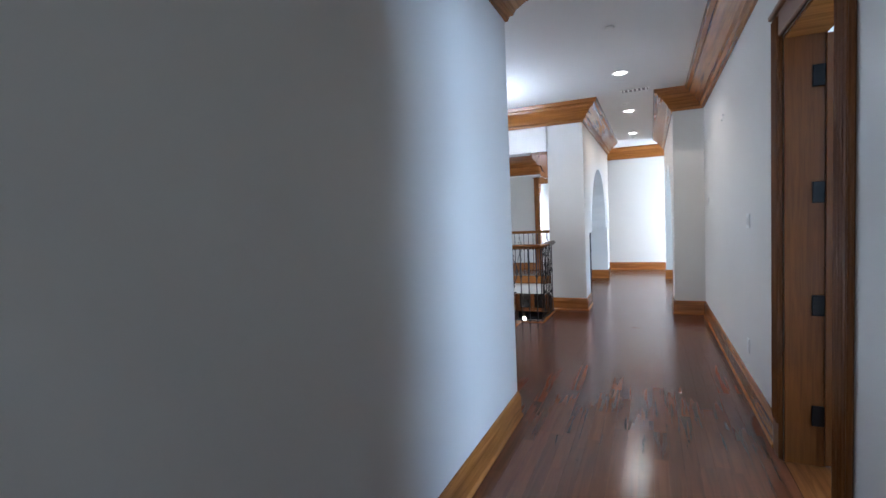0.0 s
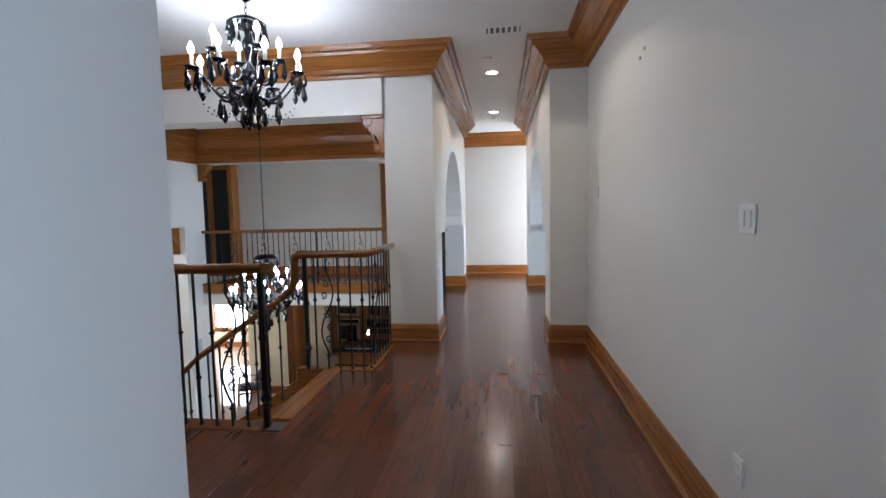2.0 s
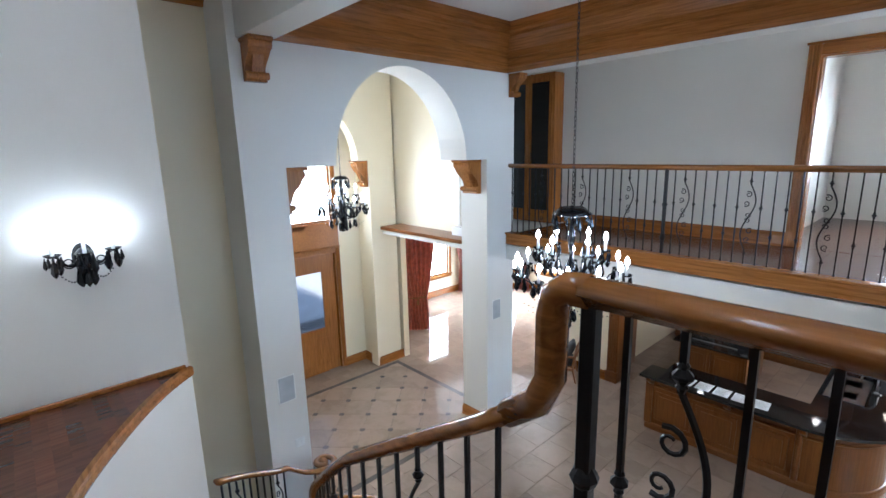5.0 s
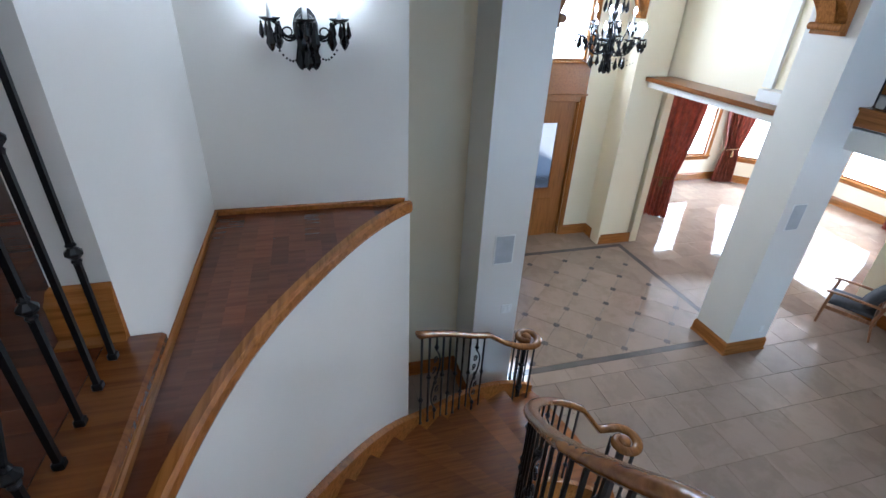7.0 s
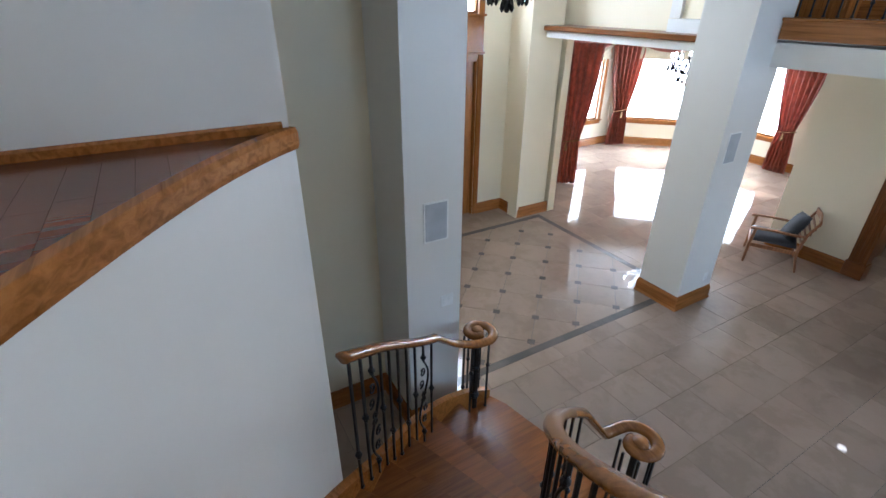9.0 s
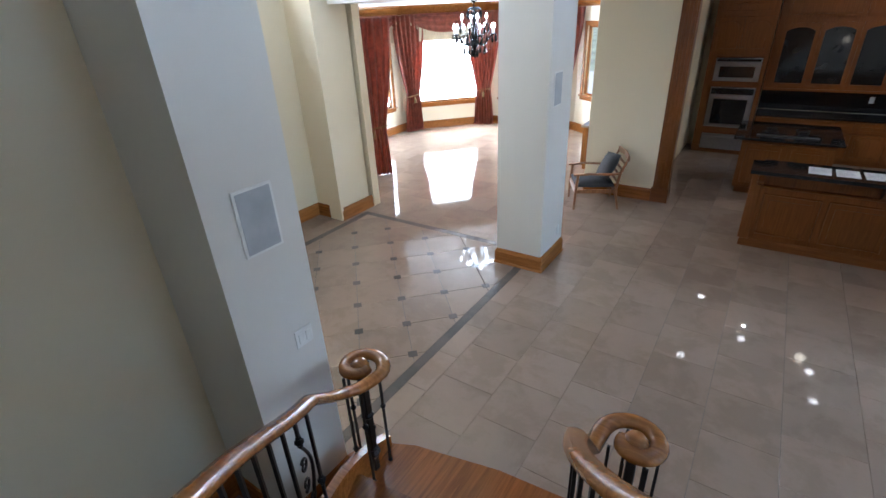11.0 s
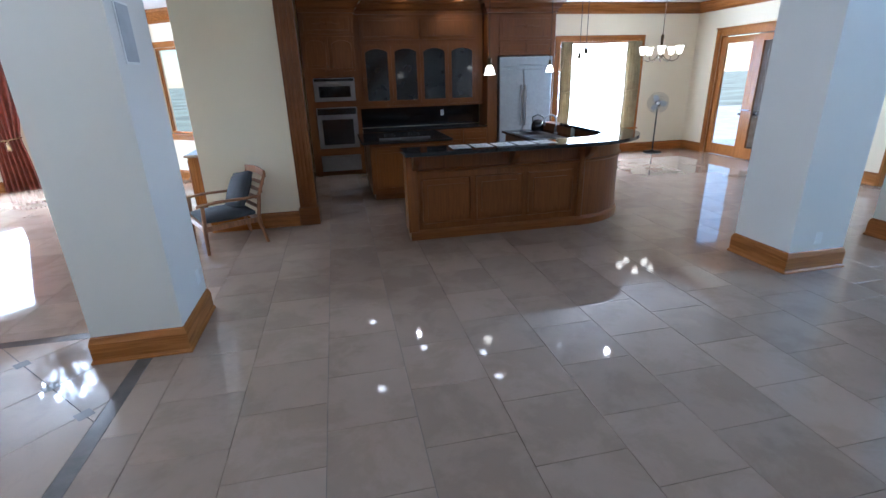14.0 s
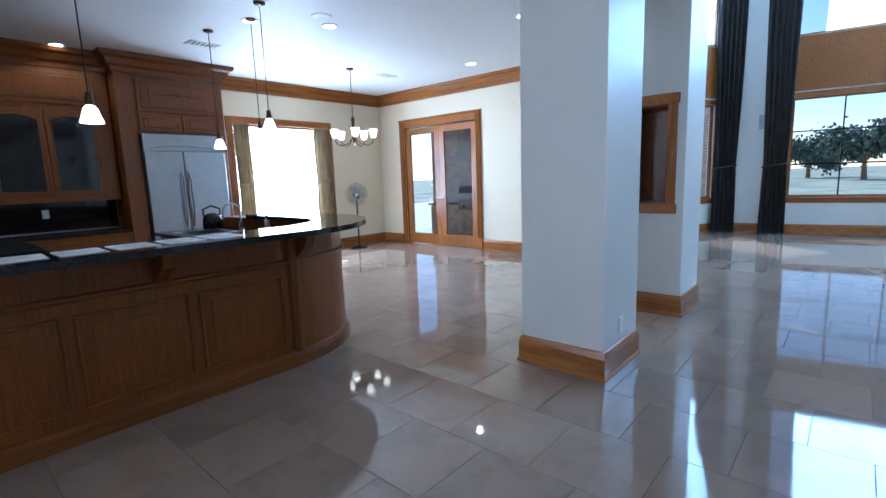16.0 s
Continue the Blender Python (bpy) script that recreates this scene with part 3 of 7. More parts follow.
# crowns
CZ = CEIL - 0.297
trim("crown", CROWN, [(0.74, -3.0), (0.74, 7.5), (0.34, 7.5), (0.34, 12.1)], CZ, M_WY)
trim("crown", CROWN, [(-6.0, 3.21), (-0.93, 3.21), (-0.93, -3.0)], CZ, M_WY)
trim("crown", CROWN, [(-0.93, 12.1), (-0.93, 7.45), (-7.24, 7.45), (-7.24, 5.0)], CZ, M_WX)
trim("crown", CROWN, [(2.6, 13.42), (-8.0, 13.42)], CZ, M_WX)
trim("crown", CROWN, [(WSX, 6.385), (WSX, 5.235), (-4.08, 5.235), (-4.08, 5.085)], CZ, M_WX)
trim("crown_great_room", BIG, [(-1.49, 7.78), (-1.49, 11.69), (-6.65, 11.69), (-6.65, 7.78)], CEIL - 0.665, M_WX, closed=True)
# ground floor baseboards
def ring(x0, x1, y0, y1):
    return [(x0, y0), (x0, y1), (x1, y1), (x1, y0)]
trim("baseboard", BASE, ring(-1.45, -0.83, 11.2, 11.83), G, M_WX, True)
trim("baseboard", BASE, ring(0.36, 0.98, 11.2, 11.83), G, M_WX, True)
trim("baseboard", BASE, ring(-7.24, -6.65, 11.2, 11.87), G, M_WX, True)
trim("baseboard", BASE, ring(-7.24, -6.65, 7.36, 7.86), G, M_WX, True)
trim("baseboard", BASE, [(-10.04, 11.95), (-10.04, 11.25), (-10.6, 11.25), (-10.6, 10.66)], G, M_WX)
trim("baseboard", BASE, [(-6.02, 14.25), (-7.15, 14.25)], G, M_WX)
trim("baseboard", BASE, [(2.85, 13.63), (2.85, 15.36)], G, M_WY)
trim("baseboard", BASE, [(2.85, 17.56), (2.85, 18.2), (-0.62, 18.2)], G, M_WX)
trim("baseboard", BASE, [OCT[5], OCT[4], OCT[3], OCT[2], OCT[1], OCT[0]], G, M_WX)
trim("baseboard", BASE, [LIV[5], LIV[4], LIV[3], LIV[2], LIV[1], (5.7, 13.63), (3.0, 13.63), (2.85, 13.63)], G, M_WX)
trim("baseboard", BASE, [(-7.24, 7.36), (-7.24, 5.0)], G, M_WY)
trim("crown_kitchen", KCROWN, [(2.85, 11.95), (2.85, 18.2), (-0.92, 18.2)], KCEIL - 0.216, M_WX)
trim("crown_dining", KCROWN, [OCT[5], OCT[4], OCT[3], OCT[2], OCT[1], OCT[0]], DINZ - 0.216, M_WX)
# dark wood shelf over the dining opening, band under the balcony rail
setting("shelf_ledge", box(-9.95, -7.2, 11.38, 11.945, -0.238, -0.17, 0.008), M_DX, "dark stained wooden ledge over the dining opening")
setting("trim_balcony", box(-6.64, -1.5, 11.66, 11.689, -0.17, 0.03, 0.006), M_WX, "oak fascia band along the balcony edge")
setting("trim_balcony_cap", box(-6.64, -1.5, 11.63, 11.80, 0.003, 0.034, 0.008), M_WX, "oak shoe rail of the balcony")

# ---------- curved staircase ----------
SC = Vector((-3.2, 8.1))
N_STRAIGHT, N_ARC = 5, 13
RISE = -G / 19
X_TOP = -1.85


def ease(x):
    x = min(1.0, max(0.0, x))
    return x * x * (3 - 2 * x)


def r_in(f):
    return 1.62 + 0.27 * ease((f - 0.25) / 0.6)


def r_out(f):
    return 2.755 + 0.08 * ease((f - 0.35) / 0.27) + 0.42 * ease((f - 0.6) / 0.4)


def stair_pt(s, side):
    """Plan point at step count s (0 top, 18 bottom); side 0 inner, 1 outer, or between."""
    if s <= N_STRAIGHT:
        x = X_TOP + (SC.x - X_TOP) * s / N_STRAIGHT
        return Vector((x, SC.y - (1.62 + side * 1.135)))
    f = (s - N_STRAIGHT) / N_ARC
    r = r_in(f) * (1 - side) + r_out(f) * side
    a = radians(270 - 90 * f)
    return Vector((SC.x + r * math.cos(a), SC.y + r * math.sin(a)))


stair = thing("staircase", "curved varnished oak staircase with dark treads", "staircase")
for k in range(18):
    z = -RISE * (k + 1)
    lip = -0.1 if k else -0.08
    poly = [stair_pt(k + lip if k else 0 + 0.0, 0.0)] + [stair_pt(k + lip * (1 if k else 0), 0.5), stair_pt(k + lip * (1 if k else 0), 1.0)]
    poly += [stair_pt(k + 0.5, 1.0), stair_pt(k + 1.0, 1.0), stair_pt(k + 1.0, 0.5), stair_pt(k + 1.0, 0.0), stair_pt(k + 0.5, 0.0)]
    if k == 17:
        poly = [stair_pt(16.9, 0.0), stair_pt(16.9, 0.5), stair_pt(16.9, 1.0)] + [Vector(p) for p in ((-6.62, 7.68), (-6.68, 7.86), (-6.6, 8.06), (-6.3, 8.2), (-5.7, 8.32), (-5.15, 8.38), (-4.88, 8.28), (-4.8, 8.08), (-4.9, 7.86))]
        part("starter_step", prism([(p.x * 1.0 - (p.x + 5.7) * 0.02, p.y - 0.02) for p in poly], G, z - 0.032), M_STAIR, stair, "rounded oak starting step")
    bmt = prism([(p.x, p.y) for p in poly], z - 0.032, z)
    bmesh.ops.bevel(bmt, geom=[e for e in bmt.edges if abs(e.verts[0].co.z - e.verts[1].co.z) < 1e-4], offset=0.013, segments=3, affect="EDGES")
    part("tread", bmt, M_STAIR, stair)
    a0, a1 = stair_pt(k, 0), stair_pt(k, 1)
    d = stair_pt(k + 0.06, 0.5) - stair_pt(k, 0.5)
    part("riser", prism([(a0.x, a0.y), (a1.x, a1.y), (a1.x + d.x, a1.y + d.y), (a0.x + d.x, a0.y + d.y)], z - 0.0 + 0.0, z + RISE - 0.033), M_STAIR, stair)
for side, off in ((0.0, -0.03), (1.0, 0.03)):
    own = bmesh.new()
    rows = []
    for i in range(73):
        s_ = i / 4
        p = stair_pt(s_, side)
        q = stair_pt(s_, 0.5)
        nrm = (p - q).normalized()
        z = -RISE * (s_ + 0.35) + 0.0
        top, bot = min(z + 0.16, 0.0), max(z - 0.34, G)
        in_, out_ = p - nrm * 0.012, p + nrm * 0.045
        rows.append([own.verts.new((in_.x, in_.y, bot)), own.verts.new((out_.x, out_.y, bot)), own.verts.new((out_.x, out_.y, top)), own.verts.new((in_.x, in_.y, top))])
    for a, b in zip(rows, rows[1:]):
        for j in range(4):
            own.faces.new([a[j], a[(j + 1) % 4], b[(j + 1) % 4], b[j]])
    own.faces.new(rows[0])
    own.faces.new(rows[-1])
    part("stringer", own, M_WX, stair, "oak stringer following the curve")
# top nosing at the landing edge
part("landing_nosing", box(-1.89, -1.72, 5.38, 6.48, -0.03, 0.006, 0.008), M_WY, stair)
# white soffit under the flight
own = bmesh.new()
rows = []
for i in range(37):
    s_ = i / 2
    z = -RISE * (s_ + 0.35) - 0.36
    rows.append([own.verts.new((*stair_pt(s_, e), max(z, G))) for e in (0.0, 0.5, 1.0)])
for a, b in zip(rows, rows[1:]):
    for j in range(2):
        own.faces.new([a[j], a[j + 1], b[j + 1], b[j]])
part("soffit", own, M_WALL, stair, "white plastered underside")
# inner and outer skirt walls below the stringers
own = bmesh.new()
rows = []
for i in range(73):
    p = stair_pt(i / 4, 0.0)
    q = p + (p - stair_pt(i / 4, 0.5)).normalized() * 0.03
    z = max(-RISE * (i / 4 + 0.35) - 0.33, G)
    rows.append([own.verts.new((p.x, p.y, G)), own.verts.new((q.x, q.y, G)), own.verts.new((q.x, q.y, z)), own.verts.new((p.x, p.y, z))])
for a, b in zip(rows, rows[1:]):
    for j in range(4):
        own.faces.new([a[j], a[(j + 1) % 4], b[(j + 1) % 4], b[j]])
part("skirt_wall", own, M_WALL, stair, "white painted wall under the stair")

# curved half wall with a wooden ledge on top
LEDGE = -0.255
def polar(f, r):
    a = radians(270 - 90 * f)
    return (SC.x + r * math.cos(a), SC.y + r * math.sin(a))


F_END = 0.5
while polar(F_END, r_out(F_END) + 0.05)[0] > WSX:
    F_END += 0.002
FS = [F_END * i / 48 for i in range(49)]
wall_in = [polar(f, r_out(f) + 0.05) for f in FS]
wall_out = [polar(f, r_out(f) + 0.15) for f in reversed(FS)]
setting("wall_stair_curve", prism(wall_in + wall_out, G, LEDGE - 0.03), M_WALL, "curved white painted stair wall")
ledge_front = [p for p in wall_in if p[0] < -3.3]
setting("ledge", prism(ledge_front + [(WSX, 5.235), (-3.3, 5.235)], LEDGE - 0.029, LEDGE - 0.003), M_PLANK, "ledge base over the curved stair wall")
setting("trim_ledge", sweep([(0.003, -0.075), (0.014, -0.07), (0.022, -0.05), (0.022, -0.008), (0.012, 0.009), (-0.024, 0.009), (-0.026, 0.004), (0.003, 0.004)], [(x_, y_, LEDGE + 0.006) for x_, y_ in reversed([(-2.9, 5.31)] + wall_in)]), M_WX, "rounded oak nosing along the curved ledge")
setting("trim_ledge_back", sweep([(0, 0), (0.016, 0), (0.016, 0.03), (0.01, 0.038), (0, 0.038)], [(WSX, 6.36, LEDGE), (WSX, 5.235, LEDGE), (-2.95, 5.235, LEDGE)]), M_WX, "narrow oak skirting on the ledge")
setting("trim_landing_fascia", box(-4.07, -1.85, 5.235, 5.275, -0.15, -0.0305, 0.004), M_WX, "oak fascia under the landing edge")
setting("trim_landing_edge", box(-4.08, -1.85, 5.17, 5.335, -0.03, 0.01, 0.01), M_STAIR, "oak edge board of the landing")
setting("trim_landing_edge_b", box(-2.16, -1.42, 6.45, 6.53, -0.2, 0.012, 0.008), M_WX, "oak edge board of the landing")
setting("trim_landing_edge_c", box(-1.49, -1.40, 6.53, 7.45, -0.2, 0.012, 0.008), M_WY, "oak edge board of the landing")

setting("patio", box(-24, 20, -14, 32, G - 0.3, G - 0.21), M_PATIO, "pale stone terrace around the house")

# ---------- windows and doors ----------
def rot_z(a):
    return Matrix.Rotation(radians(a), 4, "Z")


def wall_frame(a, b):
    return Matrix.Translation((a[0], a[1], 0)) @ Matrix.Rotation(math.atan2(b[1] - a[1], b[0] - a[0]), 4, "Z")


def window(name, m, u0, u1, z0, z1, nx=1, nz=1, cas=0.1, thick=0.15, label="oak framed window with clear panes", pane_mat=None, sill=True):
    """Local x runs along the wall, y points outward."""
    w = tagged(thing(name, label, "window", m), kind="structure")
    for a, b, c, d in ((u0 - cas, u0 - 0.002, z0, z1 + cas), (u1 + 0.002, u1 + cas, z0, z1 + cas)):
        part("casing", box(a, b, -0.022, -0.001, c, d, 0.005), M_WZ, w)
    part("casing", box(u0 - 0.002, u1 + 0.002, -0.024, -0.001, z1, z1 + cas, 0.005), M_WX, w)
    if sill:
        part("window_sill", box(u0 - cas - 0.02, u1 + cas + 0.02, -0.06, 0.06, z0 - 0.035, z0, 0.008), M_WX, w)
        part("apron", box(u0 - cas, u1 + cas, -0.02, -0.001, z0 - 0.12, z0 - 0.036, 0.005), M_WX, w)
    f = 0.04
    for a, b, c, d in ((u0, u0 + f, z0, z1), (u1 - f, u1, z0, z1)):
        part("window_frame", box(a, b, 0.04, 0.09, c, d), M_WZ, w)
    for c, d in ((z0, z0 + f), (z1 - f, z1)):
        part("window_frame", box(u0 + f, u1 - f, 0.04, 0.09, c, d), M_WX, w)
    for i in range(1, nx):
        u = u0 + (u1 - u0) * i / nx
        part("mullion", box(u - 0.012, u + 0.012, 0.05, 0.08, z0 + f, z1 - f), M_IRON if nx > 2 else M_WZ, w)
    for i in range(1, nz):
        z = z0 + (z1 - z0) * i / nz
        part("mullion", box(u0 + f, u1 - f, 0.052, 0.078, z - 0.012, z + 0.012), M_IRON if nx > 2 else M_WX, w)
    p = part("pane", box(u0 + f, u1 - f, 0.063, 0.067, z0 + f, z1 - f), pane_mat or M_GLASS, w)
    p.visible_shadow = False
    return w


for i in (1, 2, 3, 4):
    a, b = OCT[i], OCT[i + 1]
    L = math.dist(a, b)
    u0, u1, z0 = {1: (0.45, 2.0, -2.72), 2: (0.35, L - 0.35, -2.72), 3: (0.35, L - 0.35, -2.72), 4: (0.3, L - 0.3, -2.5)}[i]
    window("window_dining", wall_frame(a, b), u0, u1, z0, -0.95)
for i in (1, 3, 4):
    a, b = LIV[i], LIV[i + 1]
    L = math.dist(a, b)
    window("window_living", wall_frame(a, b), 0.25, L - 0.25, -2.66, -0.68, 2 if i == 1 else 3, 1 if i == 1 else 3, label="tall living room window with slim dark bars")
    window("window_living_upper", wall_frame(a, b), 0.25, L - 0.25, 0.5, 2.9, 1, 1, sill=False, label="upper living room window")
    tagged(part("panel_living", box(0.15, L - 0.15, -0.02, -0.001, -0.55, 0.49, 0.004), M_WX, None, "", m=wall_frame(a, b)), "reddish oak panel between the two window rows", "panel", "", "structure")
window("window_living_north", Matrix.Translation((0, 13.63, 0)), 3.2, 3.9, -2.66, -0.68, 1, 1, label="tall living room window beside the pier")
window("window_living_upper", Matrix.Translation((0, 13.63, 0)), 3.2, 3.9, 0.5, 2.9, 1, 1, sill=False, label="upper living room window")
window("window_kitchen", Matrix.Translation((0, 18.2, 0)), -0.53, 1.4, -2.85, -0.96, cas=0.12)
window("window_transom", Matrix.Translation((-10.6, 0, 0)) @ rot_z(90), 9.25, 10.6, -0.02, 1.3, 2, 1, label="transom window over the front door")
window("window_corridor", Matrix.Translation((2.6, 0, 0)) @ rot_z(-90), -13.3, -12.1, 0.5, 2.4, 1, 2, sill=True)
window("window_side_room", Matrix.Translation((4.0, 0, 0)) @ rot_z(-90), -3.8, -2.0, 0.7, 2.4, 2, 1)
w = window("window_room", Matrix.Translation((0, 17.0, 0)), -2.1, -1.2, 0.75, 2.25, 1, 2, label="bedroom window with a slatted blind")
slat = to_mesh("slat", box(-2.06, -1.24, -0.012, 0.03, 0, 0.004), M_WHITE)
for i in range(30):
    part("slat", slat, None, w, m=Matrix.Translation((0, 0, 0.8 + i * 0.048)))


def casing(parent, u0, u1, z0, z1, cas=0.14, y=0.0, thick=0.2, mat=None):
    for a, b in ((u0 - cas, u0), (u1, u1 + cas)):
        bmc = box(a, b, y - 0.026, y - 0.001, z0, z1 + cas, 0.006)
        n = 4
        for k in range(n):
            c = a + (b - a) * (k + 0.5) / n
            cyl((c, y - 0.026, z0 + 0.22), (c, y - 0.026, z1 + cas - 0.02), 0.011, n=6, bm=bmc)
        part("casing", bmc, mat or M_WZ, parent, "fluted oak casing")
    bmc = box(u0, u1, y - 0.026, y - 0.001, z1, z1 + cas, 0.006)
    box(u0 - cas - 0.02, u1 + cas + 0.02, y - 0.045, y - 0.001, z1 + cas, z1 + cas + 0.03, 0.006, bm=bmc)
    part("casing", bmc, M_DX if mat else M_WX, parent)
    for a, b in ((u0, u0 + 0.02), (u1 - 0.02, u1)):
        part("jamb", box(a, b, y, y + thick, z0, z1), mat or M_WZ, parent)
    part("jamb", box(u0 + 0.02, u1 - 0.02, y, y + thick, z1 - 0.02, z1), M_WX, parent)


def panel_door(parent, w, h, rows, mat_f=None, t=0.042, m=None, name="leaf"):
    """A framed leaf, hinged at x = 0, with raised panels; rows of (z0, z1, columns)."""
    bmd = box(0, w, 0, t, 0, h, 0.004)
    leaf = part(name, bmd, mat_f or M_WZ, parent, "varnished oak panelled door leaf", m=m)
    for z0, z1, cols in rows:
        cw = (w - 0.11 * (cols + 1)) / cols
        for c in range(cols):
            u = 0.11 + c * (cw + 0.11)
            for y0, y1, s_ in ((-0.004, 0.0, -1), (t, t + 0.004, 1)):
                bmp = box(u, u + cw, min(y0, y1), max(y0, y1), z0, z1)
                box(u + 0.03, u + cw - 0.03, min(y0, y1) + (s_ < 0) * -0.008, max(y0, y1) + (s_ > 0) * 0.008, z0 + 0.03, z1 - 0.03, 0.006, bm=bmp)
                part("panel", bmp, mat_f or M_WZ, leaf)
    return leaf


d1 = tagged(thing("door_1", "open oak panelled door with fluted casing and black hinges", "door", Matrix.Translation((0.74, 0, 0)) @ rot_z(-90)), kind="structure")
casing(d1, -3.09, -2.16, 0, 2.5, mat=M_DZ)
leaf = panel_door(d1, 0.88, 2.46, [(0.22, 0.95, 2), (1.08, 1.95, 2), (2.06, 2.34, 2)], mat_f=M_DZ, m=Matrix.Translation((-3.055, 0.19, 0.012)) @ rot_z(88))
for z in (0.3, 0.95, 1.6, 2.25):
    part("hinge", box(-3.073, -3.06, 0.13, 0.19, z - 0.06, z + 0.06, 0.003), M_IRON, d1, "black door hinge")
part("door_handle", cyl((0.79, -0.06, 1.0), (0.79, 0.1, 1.0), 0.012, n=10, bm=lathe([(0, -0.09), (0.03, -0.085), (0.032, -0.06), (0.015, -0.05)], 12, m=Matrix.Translation((0.79, -0.02, 1.0)) @ Matrix.Rotation(radians(90), 4, "X"))), M_BRASS, leaf)

d2 = tagged(thing("door_2", "wide oak cased doorway off the balcony", "door", Matrix.Translation((0, 13.42, 0))), kind="structure")
casing(d2, -2.92, -1.75, 0, 2.5)
d3 = tagged(thing("door_3", "oak front door with a bevelled glass light", "door", Matrix.Translation((-10.6, 0, G)) @ rot_z(90)), kind="structure")
casing(d3, 9.25, 10.6, 0, -0.7 - G, 0.1)
part("header_panel", box(9.15, 10.7, -0.02, -0.001, -0.69 - G, -0.06 - G, 0.006), M_WX, d3)
leaf3 = part("leaf", wall_panel("y", 0.05, 0.1, 9.28, 10.57, 0.01, -0.73 - G, [(9.6, 10.27, 1.04, 2.32)]), M_WZ, d3)
p = part("pane", box(9.6, 10.27, 0.07, 0.08, 1.04, 2.32), M_FROST, leaf3, "frosted bevelled glass")
p.visible_shadow = False
for u in (9.62, 10.04):
    part("panel", box(u, u + 0.3, 0.038, 0.05, 0.2, 0.82, 0.006), M_WZ, leaf3)
part("glass_bead", sweep([(0, 0), (0.02, 0), (0.02, 0.012), (0, 0.012)], [(9.6, 0.04), (10.27, 0.04)], bm=box(9.58, 9.6, 0.04, 0.05, 1.04, 2.32)), M_WZ, leaf3)

# french doors to the terrace
d4 = tagged(thing("door_4", "pair of oak french doors with full glass", "door", Matrix.Translation((2.85, 0, G)) @ rot_z(-90)), kind="structure")
casing(d4, -17.43, -15.49, 0, -0.93 - G, 0.12, thick=0.15)
for u0, u1, hx in ((-17.41, -16.462, -16.51), (-16.458, -15.51, -16.4)):
    lf = part("leaf", wall_panel("y", 0.03, 0.075, u0, u1, 0.01, -0.97 - G, [(u0 + 0.13, u1 - 0.13, 0.24, -1.1 - G)]), M_WZ, d4)
    p = part("pane", box(u0 + 0.13, u1 - 0.13, 0.05, 0.056, 0.24, -1.1 - G), M_GLASS, lf)
    p.visible_shadow = False
    part("door_handle", cyl((hx, 0.03, 1.0), (hx, -0.03, 1.0), 0.012, n=8, bm=box(hx - 0.05, hx + 0.05, -0.045, -0.025, 0.99, 1.012, 0.004)), M_STEEL, lf)
d5 = tagged(thing("door_5", "oak cased opening beside the kitchen", "door", Matrix.Translation((0, 14.25, G))), kind="structure")
bmc = box(-6.02, -5.8, -0.03, 0.15, 0, 3.22, 0.006)
for k in range(4):
    cyl((-5.98 + k * 0.047, -0.03, 0.25), (-5.98 + k * 0.047, -0.03, 3.1), 0.014, n=6, bm=bmc)
part("casing", bmc, M_DZ, d5, "dark fluted oak casing")
part("plinth", box(-6.04, -5.78, -0.045, 0.16, 0, 0.24, 0.006), M_DX, d5)
part("jamb", box(-6.11, -6.0, 0.16, 1.25, 0, 2.32, 0.004), M_DZ, d5)
setting("trim_wall_end", box(2.83, 3.02, 13.58, 13.629, G, CEIL - 0.8, 0.006), M_WZ, "oak trim at the wall end")

# ---------- railings ----------
def smooth_path(pts, n=4):
    return [Vector(p) for p in pts]


HR = [(0.043 * c_, 0.036 * s_) for c_, s_ in ((math.cos(2 * math.pi * i / 12), math.sin(2 * math.pi * i / 12)) for i in range(12))]
HR = [(u * (1.0 if w > -0.012 else 0.72), w) for u, w in HR]


def handrail(parent, pts, label="", name="handrail"):
    return part(name, sweep(HR, pts), M_RAIL, parent, label or "rounded oak handrail", smooth=True)


def knuckle(z, bm):
    return lathe([(0.0075, z - 0.032), (0.013, z - 0.022), (0.009, z - 0.016), (0.021, z - 0.002), (0.021, z + 0.004), (0.009, z + 0.017), (0.013, z + 0.023), (0.0075, z + 0.032)], 8, bm=bm)


def baluster_mesh(h, zs):
    bmb = box(-0.0068, 0.0068, -0.0068, 0.0068, 0, h)
    for z in zs:
        knuckle(z, bmb)
    box(-0.012, 0.012, -0.012, 0.012, 0, 0.02, 0.003, bm=bmb)
    return to_mesh("baluster", bmb, M_IRON)


def curl(cx, cz, r, a0, turns, n=14, flip=1):
    return [Vector((cx + flip * r * (1 - 0.72 * i / n) * math.cos(radians(a0) + turns * 2 * math.pi * i / n), 0, cz + r * (1 - 0.72 * i / n) * math.sin(radians(a0) + turns * 2 * math.pi * i / n))) for i in range(n + 1)]


